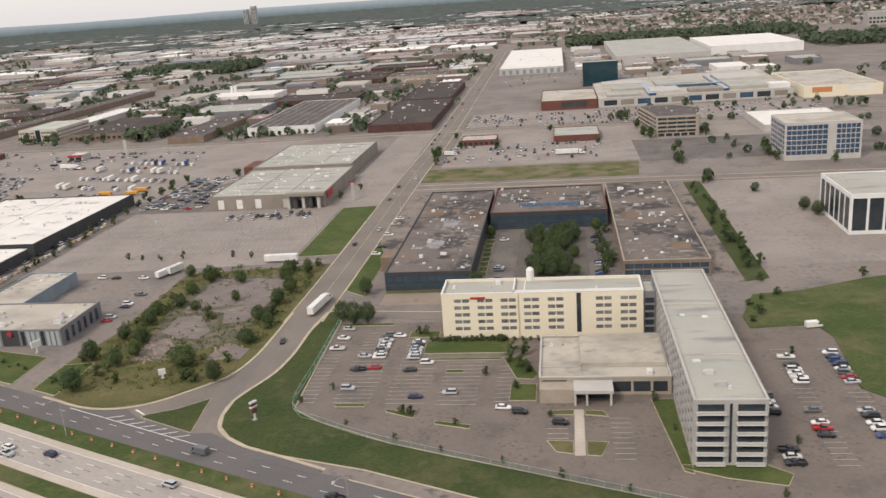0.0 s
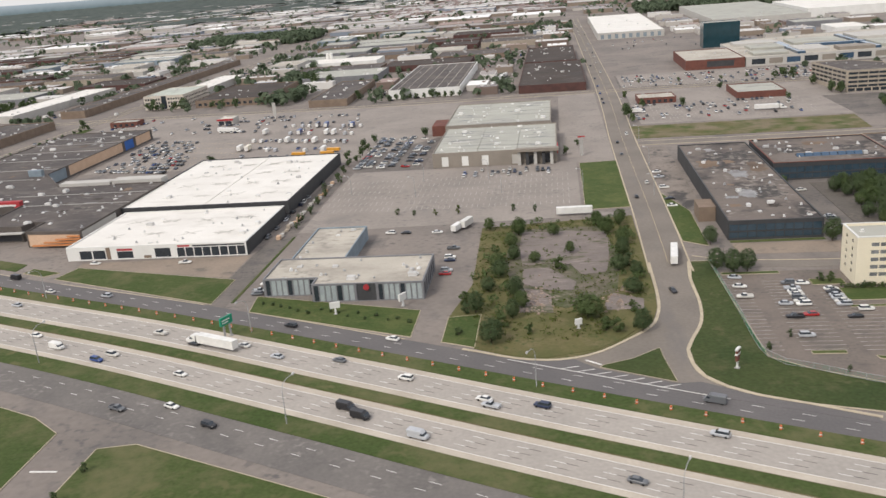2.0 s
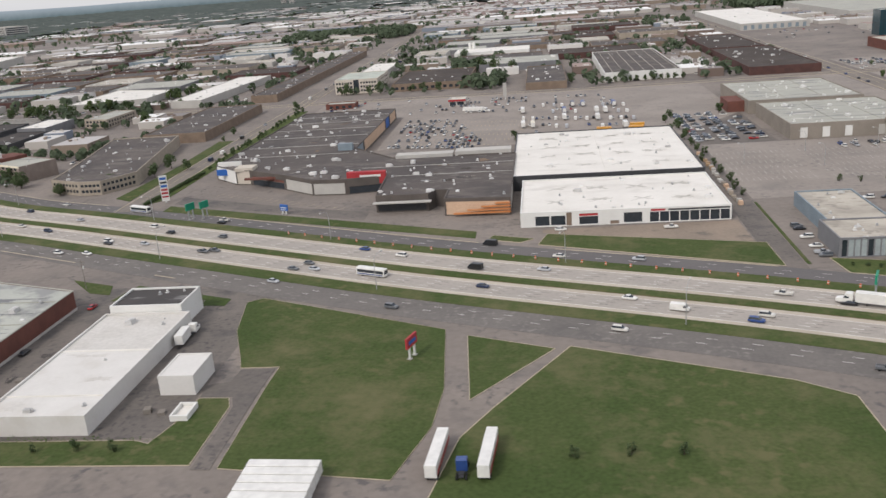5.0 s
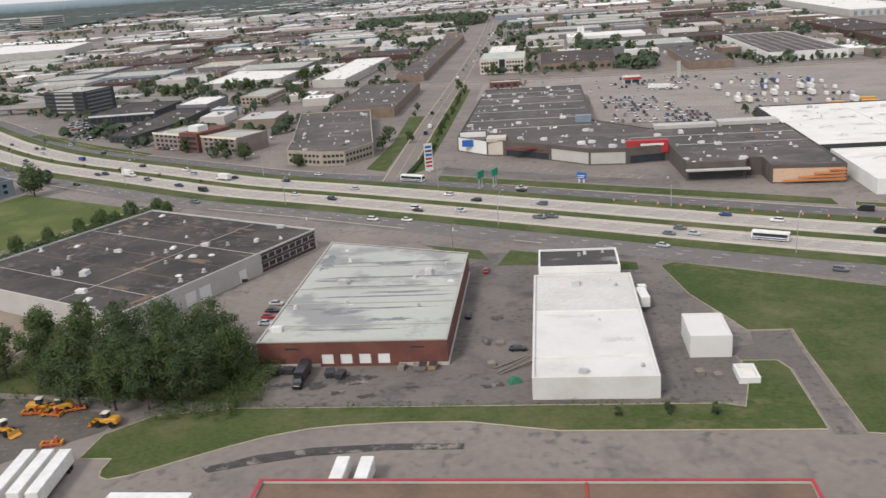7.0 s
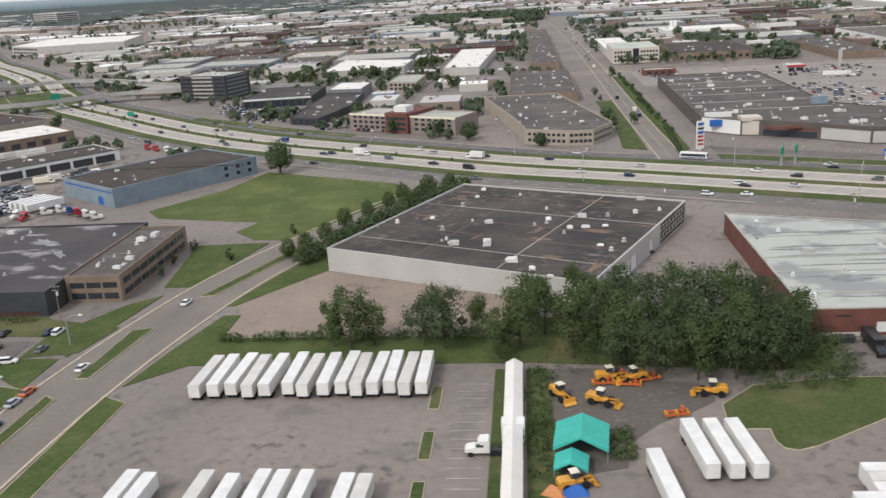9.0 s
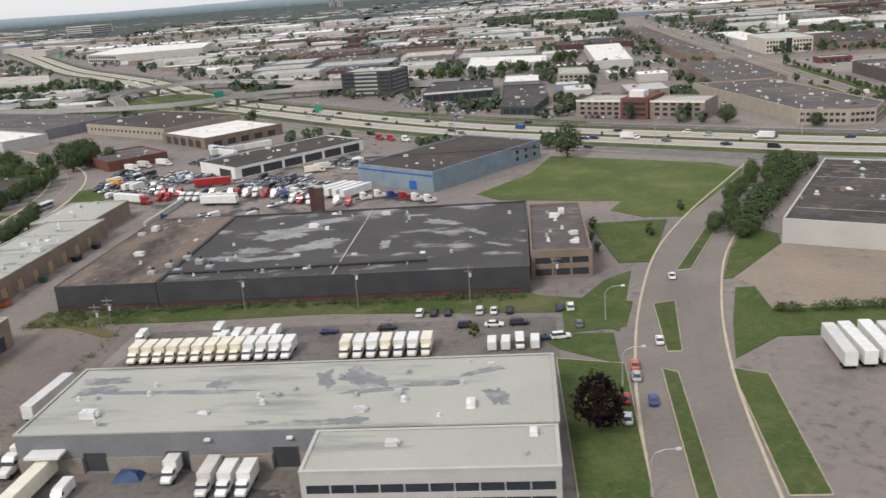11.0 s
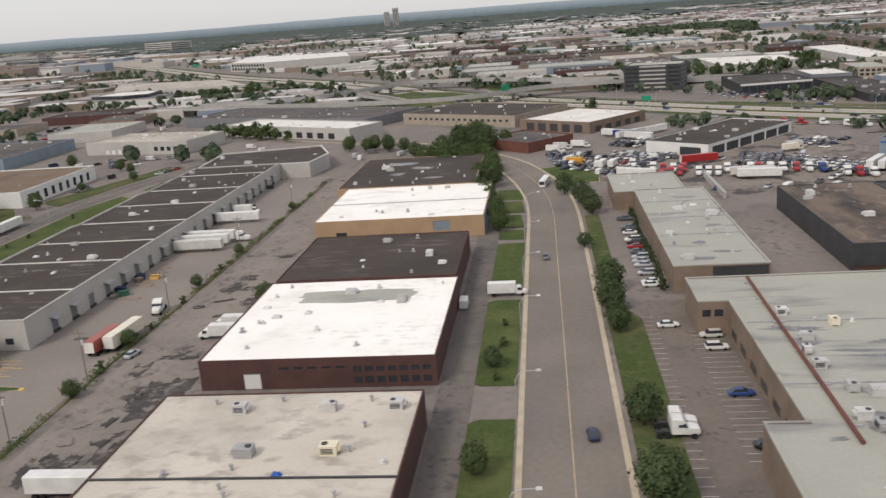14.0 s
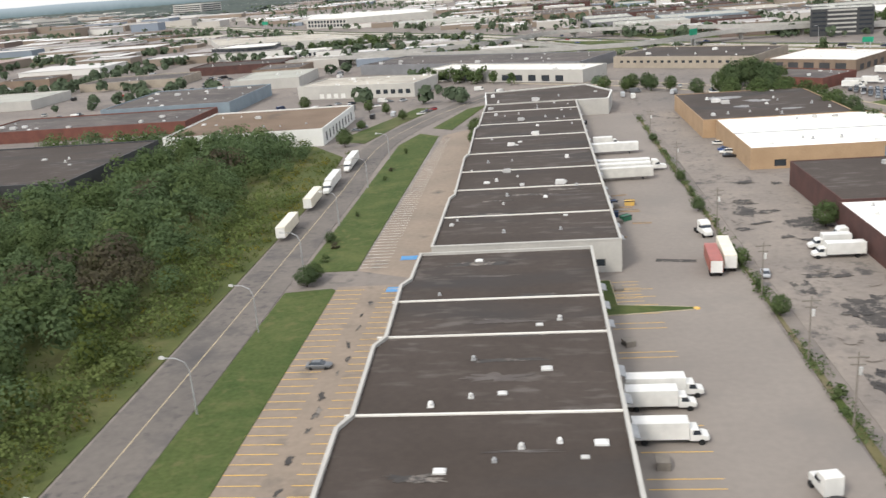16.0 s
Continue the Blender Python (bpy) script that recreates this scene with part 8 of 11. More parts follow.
# tall stand beside the brick warehouse
for x, y, h in ((-373.4, 109.2, 8.6), (-376, 110, 6.6), (-370.4, 110.4, 6.4), (-360.6, 108.8, 8.8), (-363.4, 109.8, 7.0), (-355.5, 111, 6.6), (-350.4, 108, 7.8), (-347, 113, 7.5), (-343.5, 105, 8.0), (-340, 110, 8.2), (-337, 103, 8.4), (-333.5, 109, 8.6), (-330, 103, 8.2),
                (-327, 110, 8.8), (-323.5, 102, 8.2), (-321.5, 108, 8.6), (-318.4, 101.5, 7.6), (-316, 106, 7.4), (-349, 117, 7.0), (-343, 117, 7.4), (-336, 116.5, 7.6), (-329, 116, 7.8), (-322, 115, 7.8), (-353, 105.5, 6.5), (-318, 112, 7.0)):
    tree(x, y, h * (1.15 if x > -352 else 1.05), "leaf" if int(x) % 3 else "leaf_dark", True, 0.86)
for x, y, h in ((-334, 98.6, 7.8), (-329, 98.4, 8.2), (-324.5, 98.6, 8.0), (-320.4, 99.6, 7.4), (-338.5, 101, 7.6), (-326.5, 101, 8.6)):
    tree(x, y, h, "leaf" if int(x) % 2 else "leaf_dark", True, 0.9)
brush = Solid()
for i in range(420):
    x, y = (rng.uniform(-390, -311), rng.uniform(100, 121)) if i % 3 else (rng.uniform(-318, -310), rng.uniform(98, 117))
    if x < -353 and not 110.4 < y < 113.6:
        continue
    clump(brush, x, y, rng.uniform(0.8, 2.2), rng, 80, 0.6, 0.062)
tagged(new("undergrowth", brush.mesh("undergrowth", M["leaf"])), "leafy undergrowth below the tall trees", "undergrowth", kind="stuff")
# by the meadow and divided street
tree(-414.4, 224, 9.4, "leaf_dark", True, 1.05)
for x, y, h in ((-375, 184, 4.6), (-371.5, 194, 5.2), (-379, 183, 4.2), (-382.5, 176, 4.4), (-386, 169, 4.6), (-390, 152, 4.6), (-393, 150.5, 4.0), (-388, 160, 4.2), (-385, 156, 3.4), (-377, 190, 4.4), (-373, 189, 4.0), (-389.5, 146, 3.6), (-367, 199, 4.4), (-363, 195, 4.2)):
    tree(x, y, h, "leaf", True, 1.05)
for x, y, h in ((-414, 142, 2.0), (-413.3, 156.7, 2.2), (-414.3, 149, 1.8), (-404, 150, 2.4), (-396, 166, 2.2), (-523.8, 312.5, 7), (-561, 253, 8.2), (-558, 244, 7.4), (-567, 247, 5.4), (-588, 262, 5.2)):
    tree(x, y, h, "leaf_dark", h > 5, 1.05)
tree(-418.8, 82, 6.6, "leaf_purple", 2, 1.2)
tree(-432.9, 107.5, 2.2, "leaf_yellow")
# street trees
for x, y, h in ((-532.8, 66, 3.4), (-532.7, 79, 3.0), (-532.9, 104, 2.8), (-533.2, 111.3, 3.2), (-532.7, 119.5, 3.4), (-535, 142.5, 1.9), (-532.4, 166, 4.2), (-533.2, 171, 4.4), (-534, 177, 4.4), (-548.2, 70.2, 2.3), (-547.8, 93.8, 1.8), (-549.6, 156, 4.0), (-550.4, 162, 4.4),
                (-551, 168, 4.0), (-552.5, 176, 4.4), (-553.4, 182, 4.2), (-552.6, 197, 4.8), (-553, 206, 5.0), (-554, 214, 5.0), (-555, 222, 5.2), (-557, 230, 5.0), (-648.6, 104.5, 2.4), (-650.2, 121, 1.6), (-596.6, 129, 2.0), (-596.2, 148, 1.8), (-596, 104, 2.2), (-595.5, 88.2, 2.2), (-596.2, 183.5, 1.6),
                (-633, 190, 3.6), (-664.6, 220, 2.4), (-655.6, 232, 2.6), (-581.8, 118.5, 3.4), (-634, 204, 3.8)):
    tree(x, y, h * (1.5 if x > -560 and y < 150 else 1.1), "leaf_dark" if int(y) % 2 or x > -536 else "leaf", True, 1.2 if x > -560 else 1.35)
for x, y in ((-546.8, 100), (-547, 107), (-547.2, 90), (-649, 112), (-649, 135), (-648.5, 160), (-648, 185), (-596, 96), (-595.8, 110), (-595.6, 121), (-596, 138), (-595.5, 70)):
    tree(x, y, rng.uniform(0.9, 1.4), "leaf", shrub=True, wide=1.4)
# thicket in the west: a joined mass of small trees, with single taller ones over it
masses = {q: Solid() for q in ("leaf_bright", "leaf", "leaf_yellow", "leaf_brown")}
for i in range(1200):
    y = rng.uniform(12, 205)
    x = -665.6 - rng.random() ** 0.95 * 72 - (max(0, y - 100) * 0.05)
    if x < -775 or inside(x, y, rect(-752, -704, 149, 200)) or y > 197 and x > -702:
        continue
    edge = min(1.0, (-665.1 - x - max(0, y - 100) * 0.05) / 10)
    h = rng.uniform(2.6, 3.8) + 3.8 * edge * rng.random() ** 0.6
    tone = noise.noise(Vector((x / 11, y / 11, 2.2)))
    kind = "leaf_brown" if (x + 676) ** 2 + (y - 101) ** 2 < 60 or tone > 0.55 else "leaf_yellow" if edge < 0.4 and i % 3 == 0 else "leaf" if tone < -0.12 else "leaf_bright"
    for j in range(2):
        clump(masses[kind], x + rng.uniform(-1.1, 1.1), y + rng.uniform(-1.1, 1.1), h * rng.uniform(0.7, 1.1), rng, 115, 0.4, 0.05)
d = thing("thicket", "dense thicket of small green trees and brush", "thicket", kind="stuff")
for q, sl in masses.items():
    part({"leaf_bright": "foliage", "leaf": "dark_foliage", "leaf_yellow": "yellow_foliage", "leaf_brown": "brown_foliage"}[q], sl, M[q], d)
for i in range(60):
    y = rng.uniform(12, 190)
    x = -672 - abs(rng.gauss(0, 1)) * 26 - max(0, y - 100) * 0.14
    if not inside(x, y, rect(-752, -704, 149, 200)):
        tree(x, y, rng.uniform(5.0, 7.6), rng.choice(("leaf", "leaf_bright", "leaf_bright")), True, 0.95)
gold = Solid()
for i in range(330):
    y = rng.uniform(10, 185)
    clump(gold, -660.2 - rng.random() ** 1.3 * 7 - max(0, y - 140) * 0.1, y, rng.uniform(0.5, 1.1), rng, 14, 0.8, 0.16)
tagged(new("goldenrod", gold.mesh("goldenrod", M["leaf_gold"])), "yellow goldenrod flowering along the thicket edge", "weeds", kind="stuff")
brush = Solid()
br = random.Random(88)
for i in range(620):
    y = br.uniform(12, 150)
    clump(brush, -660.4 - br.random() ** 0.8 * 8 - max(0, y - 110) * 0.06, y, br.uniform(0.8, 2.3), br, 30, 0.6, 0.1)
tagged(new("edge_brush", brush.mesh("edge_brush", M["leaf_lime"])), "lush green brush between street and thicket", "brush", kind="stuff")
weeds = Solid()
for i in range(1500):
    y = rng.uniform(10, 190)
    x = -659.8 - rng.random() ** 1.5 * 60
    clump(weeds, x, y, rng.uniform(0.4, 1.2), rng, 14, 0.8, 0.16)
tagged(new("weeds_west", weeds.mesh("weeds_west", M["leaf_yellow"])), "tall yellow-green weeds along the thicket edge", "weeds", kind="stuff")
# vacant lot
for x, y, h, w in ((-95, 150.9, 4.6, 1.0), (-91.1, 136.8, 5.0, 1.15), (-74.1, 147.8, 4.6, 1.7), (-65, 140.6, 4.6, 0.95), (-86.4, 152.5, 3.8, 1.1), (-87.9, 147.6, 4.4, 0.9), (-91.4, 170, 4.0, 1.2), (-89, 180.9, 3.8, 1.1), (-88.6, 198.5, 5.0, 1.0), (-80.3, 197.8, 3.4, 1.2), (-67, 171.8, 3.8, 1.3), (-65.4, 181.4, 4.4, 1.0), (-68.1, 196.9, 4.8, 1.0), (-65.1, 158.7, 3.6, 1.4),
                   (-76.7, 184.2, 3.0, 1.1), (-96, 203.8, 3.4, 1.1), (-87.8, 158.9, 4.4, 1.0), (-93.4, 162, 3.4, 1.2), (-92.5, 176, 3.6, 1.2), (-84.4, 178.6, 2.8, 1.3), (-64.8, 189, 4.6, 1.0), (-64.6, 204, 4.4, 1.0), (-63.6, 168, 3.4, 1.1), (-70, 205, 3.6, 1.2), (-90, 190, 3.6, 1.2)):
    tree(x, y, h, "leaf_dark" if int(x) % 2 else "leaf", True, w, z=0.1)
for i in range(64):
    x, y = rng.uniform(-98, -62), rng.uniform(140, 211)
    dense = noise.noise(Vector((x / 14, y / 14, 1)))
    if dense > -0.05 and not any(inside(x, y, s) for s in SLABS):
        tree(x, y, rng.uniform(1.4, 3.0), rng.choice(("leaf", "leaf_dark", "leaf")), shrub=True, wide=1.3)
# hotel and offices
for x, y, h in ((-46, 187, 4.4), (-44.6, 168.6, 5.4), (-47.6, 170.2, 5.0), (-41.8, 169, 5.0), (-20.4, 186.6, 5.4), (0.3, 217, 5.6), (-5.3, 199, 5.4), (-8.7, 225.7, 4.6), (-20, 232, 3.6), (9, 236, 3.8), (10.4, 205, 3.4), (-2, 208, 5.4), (3, 226, 4.6), (8.5, 214, 3.2), (45.4, 201, 3.2), (44.6, 219.8, 3.0), (44.3, 242, 3.0), (46.3, 288.5, 3.0), (43.4, 255, 2.8), (65, 191, 2.6), (70, 244, 4.4), (68, 250, 4.2),
                (44, 322, 3.6), (44, 344, 3.8), (45, 333, 3.4), (31, 448, 3.4), (-38, 443, 2.6), (-19, 440, 2.6), (1, 439, 2.4), (14, 444, 2.4), (76, 330, 4.4), (77, 322, 4.0), (95, 314, 4.0), (61, 385, 4.0), (38, 380, 3.8), (-48, 400, 3.6), (-49.5, 340, 3.6)):
    tree(x, y, h, "leaf_dark" if h > 4 else "leaf", h > 3.3, 1.05)
for x, y in ((-26, 127.4), (-27, 119), (-19.4, 115.6), (-14.6, 142.3), (-9.8, 112.4), (7.9, 105.2), (-1.2, 108.6), (-46, 132), (-36, 124), (28, 104), (33, 118), (40, 150), (-41.5, 137), (14, 132), (16, 122)):
    tree(x, y, rng.uniform(1.1, 1.9), "leaf_dark", wide=0.9)
# fields and car parks
for x, y, h in ((-192.7, 93, 1.8), (-185.9, 93.4, 1.8), (-179.8, 93.3, 1.8), (-145.1, 97, 1.6), (-145.2, 89.6, 1.8), (-122, 221.2, 2.0), (-117.4, 220.2, 1.6), (-111.4, 219, 2.0), (-105.5, 220.7, 2.2), (-90.7, 220.5, 2.0), (-85, 219.3, 2.0), (-149, 302.8, 3.8), (-149.3, 265.7, 2.8), (-148, 217.7, 2.8),
                (-153.1, 296.9, 3.6), (-151.5, 318, 3.6), (-130, 332.5, 4.2), (-150, 285, 3.2), (-149.5, 275, 3.0), (-150, 252, 2.6), (-148, 236, 2.6), (-76, 287, 3.2), (-72, 300, 2.6), (-258, 96, 1.8), (-252.5, 95.5, 1.8), (-264, 95.5, 1.4)):
    tree(x, y, h, "leaf_yellow" if x in (-111.4, -105.5) else "leaf_dark", h > 3, 1.0)
for x, y, h in ((-392, 279, 4.4), (-376.4, 271, 4.2), (-366, 262, 4.4), (-334.5, 249, 3.0), (-322.5, 268, 4.0), (-322.7, 282, 4.4), (-309.4, 399.8, 4.2), (-345, 248.5, 3.0), (-305.8, 262, 1.6), (-306, 275, 1.8), (-306.3, 288, 1.8), (-306.8, 300, 2.0), (-307.4, 312, 2.0), (-307.8, 322, 2.2), (-321, 330, 2.4), (-322, 345, 2.6),
                (-300, 452, 3.4), (-285, 452, 3.6), (-294, 450, 3.2), (-205, 300, 3.0), (-203, 292, 3.0)):
    tree(x, y, h * 1.3 if h > 2.5 else h, "leaf_dark", h > 2.5, 1.3)
for i in range(11):
    tree(-163 + i * 3.6, 436.5, 3.4, "leaf_dark", wide=1.1)
for i in range(46):
    p = offset_line(HWY, 0)[min(len(HWY) - 1, 230 + i * 3)]
    if -560 < p.x < -200:
        tree(p.x, p.y + rng.uniform(-0.5, 0.5), rng.uniform(0.8, 1.3), "leaf_dark", shrub=True, wide=1.5, z=0.14)
for i in range(16):
    tree(-139 + i * 2.1 + rng.uniform(-0.4, 0.4), 158.5 - i * 0.62 - rng.uniform(0, 3), rng.uniform(0.5, 0.9), "leaf_dark", shrub=True, wide=1.7)
for i in range(15):
    tree(42.6 + rng.uniform(-1.8, 1.8), 192 + i * 6.8 + rng.uniform(-2, 2), rng.uniform(1.4, 3.2), "leaf_dark" if i % 3 else "leaf", wide=1.3)
for x, y, h in ((36.4, 165.6, 1.5), (38.5, 169.8, 2.2), (37.6, 174.6, 1.6), (40.8, 178.4, 1.3), (44.6, 181, 1.8)):
    tree(x, y, h, "leaf", shrub=True, wide=1.5)
for i in range(14):
    tree(-23 + i * 1.6, 158.2, 0.9, "leaf", shrub=True, wide=1.6)
lot_brush = Solid()
for i in range(150):
    x, y = rng.uniform(-98, -62), rng.uniform(140, 211)
    if not any(inside(x, y, s) for s in SLABS) and (y > 196 or x < -90 or x > -68 or noise.noise(Vector((x / 12, y / 12, 1))) > 0.15) and inside(x, y, [(-98, 206), (-61, 212), (-61.5, 160), (-66, 148), (-74, 138), (-92, 138), (-97, 166)]):
        clump(lot_brush, x, y, rng.uniform(0.9, 2.2), rng, 24, 0.55, 0.17)
tagged(new("lot_brush", lot_brush.mesh("lot_brush", M["leaf"])), "bushy green scrub over the vacant lot", "brush", kind="stuff")
tufts = Solid()
for i in range(1600):
    x, y = rng.uniform(-99, -62), rng.uniform(137, 211)
    if (i % 6 == 0 or not any(inside(x, y, s) for s in SLABS)) and inside(x, y, [(-98, 206), (-61, 212), (-61.5, 160), (-66, 146.5), (-74, 137), (-94, 137), (-97, 166)]):
        clump(tufts, x, y, rng.uniform(0.25, 0.8), rng, 5, 0.8)
tagged(new("weeds_vacant_lot", tufts.mesh("weeds_vacant_lot", M["leaf_yellow"])), "dry weeds and tufts over the vacant lot", "weeds", kind="stuff")
M["rubble_stone"] = material("broken_brick_rubble", (0.3, 0.22, 0.17), (0.24, 0.2, 0.165), 0.4, 2.0, 0.95, island=0.25)
stones = Solid()
for i in range(200):
    x, y, q = rng.gauss((-84, -67.4, -83.5)[i % 3], 2.0), rng.gauss((158, 154, 154)[i % 3], 3.4), rng.uniform(0.15, 0.5)
    if inside(x, y, [(-93, 204), (-64, 205), (-64, 160), (-68, 150), (-80, 146), (-92, 150)]):
        stones.loft([[(x - q, y - q * 0.7, 0.05), (x + q * 0.8, y - q, 0.05), (x + q, y + q * 0.6, 0.05), (x - q * 0.6, y + q, 0.05)], [(x - q * 0.4, y - q * 0.4, 0.1 + q * 0.8), (x + q * 0.5, y - q * 0.4, 0.1 + q * 0.6), (x + q * 0.3, y + q * 0.4, 0.1 + q * 0.7), (x - q * 0.4, y + q * 0.3, 0.1 + q * 0.9)]])
tagged(new("rubble", stones.mesh("rubble", M["rubble_stone"])), "heaps of broken concrete rubble in the weeds", "rubble", kind="stuff")
# bushy belt west of the dark-roofed warehouse, hedge and trees by the mall street, office courtyard
belt = Solid()
for i in range(260):
    t = rng.random()
    x, y = -391 + 24 * t + rng.uniform(-2.4, 2.4), 148 + 50 * t + rng.uniform(-2, 2)
    clump(belt, x + 1.5, y, rng.uniform(1.2, 3.6), rng, 46, 0.5, 0.09)
tagged(new("bush_belt", belt.mesh("bush_belt", M["leaf_dark"])), "dense belt of bushes beside the warehouse", "bushes", kind="stuff")
hedge = Solid()
for i in range(190):
    t = i / 189
    clump(hedge, -308.6 + 2.2 * t + rng.uniform(-0.3, 0.3), 229.5 + 40 * t, rng.uniform(0.8, 1.2), rng, 26, 0.6, 0.16)
tagged(new("hedge", hedge.mesh("hedge", M["leaf_dark"])), "clipped dark green hedge beside the street", "hedge", kind="stuff")
for i in range(17):
    tree(-307 + rng.uniform(-0.5, 0.8), 286 + i * 7 + rng.uniform(-1.5, 1.5), rng.uniform(2.0, 3.0), "leaf_dark", wide=1.15)
for i in range(26):
    tree(rng.uniform(-10, 3), rng.uniform(195, 236), rng.uniform(3.4, 5.2), rng.choice(("leaf_dark", "leaf")), True, 1.1)
for i in range(9):
    tree(10.5 + rng.uniform(-1, 1.5), 198 + i * 4.4, rng.uniform(2.0, 3.2), "leaf_dark", wide=1.1)
for x, y, h in ((-148.6, 326, 3.6), (-148.4, 310, 3.4), (-148.4, 292, 3.0), (-148.0, 245, 2.4), (-147.6, 226, 2.6), (-147.6, 262, 2.4), (-147.5, 212, 2.0)):
    tree(x, y, h, "leaf_dark", h > 3, 1.1)
tree(-649.1, 102.6, 2.8, "leaf_dark", True, 1.5)
for x, y, h in ((-600, 262, 5), (-594, 260, 4.6), (-662, 244, 3.4), (-668, 250, 3.8), (-690, 262, 4.4), (-640, 300, 5), (-646, 306, 5.2), (-634, 298, 4.8), (-628, 292, 4.6), (-652, 312, 5), (-700, 196, 5.2), (-704, 205, 5), (-710, 214, 5.2), (-560, 262, 6), (-566, 258, 6.4), (-570, 250, 5.6), (-552, 256, 5.2), (-664, 197, 4.6)):
    tree(x, y, h, "leaf_dark" if int(x) % 2 else "leaf", True, 1.1)
# interchange greens, the works and the curving street
for i in range(16):
    t = i / 15
    tree(-742 + 36 * t + rng.uniform(-2, 2), 488 + 12 * t + rng.uniform(-4, 6), rng.uniform(5.0, 7.5), "leaf_dark" if i % 2 else "leaf", True, 1.1)
for x, y, h in ((-722, 540, 6), (-726, 552, 6), (-718, 528, 6.5), (-714, 512, 6.5), (-666, 476, 6), (-662, 484, 6.5), (-659, 494, 7), (-668, 482, 5.5), (-683, 417.5, 5), (-679, 414, 4.6), (-650, 400, 6), (-646, 398, 6.4), (-652, 396, 5.4),
                (-572, 226, 6.4), (-566, 222, 7), (-560, 223, 6.6), (-563, 229, 6.8), (-570, 233, 6), (-577, 243, 5), (-560, 257, 8.4), (-565, 254, 8), (-557, 251, 7.6), (-587, 258, 4.8), (-592, 262, 5), (-582, 256, 4.4), (-556, 201, 5.4), (-555, 185, 5), (-537, 185, 4.8),
                (-664, 317, 5.4), (-659, 313, 6), (-654, 310, 5.6), (-648, 306, 6), (-642, 302, 5.8), (-638, 304, 6), (-661, 310, 5), (-645, 310, 6.2)):
    tree(x, y, h, "leaf_dark" if int(x) % 2 else "leaf", True, 1.2)
# trees round the plaza, the offices and the mall street
for x, y, h, w in ((38.3, 378, 6.0, 0.6), (36, 382.6, 5.6, 0.6), (35, 407, 5.0, 0.7), (61.4, 379.6, 6.2, 0.65), (15.7, 371, 3.4, 1.0), (29.3, 432, 5.6, 1.2), (32, 428.6, 6.0, 1.0), (24.6, 433, 4.2, 1.2), (-50.6, 350, 5.6, 1.0), (-51, 358, 5.0, 1.0), (-43, 371, 4.0, 1.0), (-27, 367.8, 4.4, 0.9), (-4.6, 410, 3.6, 1.2), (77, 339, 5.6, 0.8), (68, 352, 3.0, 1.1), (67.6, 365.6, 3.2, 1.1), (61.6, 327, 2.6, 1.2), (48, 290, 4.0, 1.1),
                   (-297, 451, 6.6, 1.1), (-278.6, 449, 7.0, 1.15), (-256, 446.4, 5.2, 1.3), (-247.4, 443.6, 5.4, 1.2), (-262, 447.4, 4.4, 1.3), (-229, 524, 9.0, 1.2), (-222, 514, 9.0, 1.2), (-212, 508, 8.0, 1.3), (-315, 277, 4.2, 1.2), (-332, 257, 4.6, 1.2), (-339.5, 253, 4.4, 1.1), (-181, 445, 5.6, 0.7)):
    tree(x, y, h, "leaf_dark", True, w)
# behind the showroom
for i in range(30):
    x, y = ((rng.uniform(-476, -455), rng.uniform(430, 446)), (rng.uniform(-450, -409), rng.uniform(440, 447)), (rng.uniform(-408, -394), rng.uniform(470, 500)))[i % 3]
    tree(x, y, rng.uniform(4.5, 7.0), "leaf_dark" if i % 2 else "leaf", True, 1.15)
for x, y, h in ((-409, 313, 5.6), (-384, 397, 6), (-378, 386, 6), (-381, 391, 5.4), (-392, 436, 5), (-384, 441, 5), (-395, 379, 4.4)):
    tree(x, y, h, "leaf_dark", True, 1.15)
# weeds along the yard divider
strip_weeds = Solid()
for i in range(420):
    y = rng.uniform(30, 215)
    if noise.noise(Vector((0, y / 9, 3))) > -0.25:
        clump(strip_weeds, -595.7 + rng.gauss(0, 0.35), y, rng.uniform(0.3, 0.9), rng, 14, 0.8, 0.17)
tagged(new("divider_weeds", strip_weeds.mesh("divider_weeds", M["leaf"])), "patchy weeds between two loading yards", "weeds", kind="stuff")
# rough growth round the shelters and along the covered walkway
rough = Solid()
for i in range(150):
    x, y = (rng.uniform(-349.4, -346.4), rng.uniform(76, 102)) if i % 3 else (rng.uniform(-341, -338.6), rng.uniform(80, 86))
    clump(rough, x, y, rng.uniform(0.4, 1.3), rng, 24, 0.7, 0.13)
for i in range(70):
    clump(rough, rng.uniform(-324, -312), rng.uniform(95, 100.5), rng.uniform(0.4, 1.4), rng, 24, 0.7, 0.13)
for i in range(60):
    clump(rough, -313 + 66 * i / 60, 98.6 + rng.uniform(-0.3, 0.3), rng.uniform(0.3, 0.8), rng, 18, 0.8, 0.16)
vr = random.Random(31)
for i in range(230):
    clump(rough, vr.uniform(-499, -426), 122.9 - abs(vr.gauss(0, 0.8)), vr.uniform(0.4, 1.1), vr, 20, 0.8, 0.15)
for i in range(150):
    clump(rough, vr.uniform(-501, -486), vr.uniform(116.5, 123), vr.uniform(0.3, 0.9), vr, 18, 0.8, 0.16)
for i in range(130):
    x = vr.uniform(-393, -353.5)
    clump(rough, x, 112.6 + vr.uniform(-0.5, 0.5), vr.uniform(0.9, 1.6), vr, 30, 0.6, 0.11)
for i in range(90):
    clump(rough, -484.8 + vr.gauss(0, 0.3), 122 - 56 * vr.random() ** 1.8, vr.uniform(0.2, 0.6), vr, 16, 0.8, 0.16)
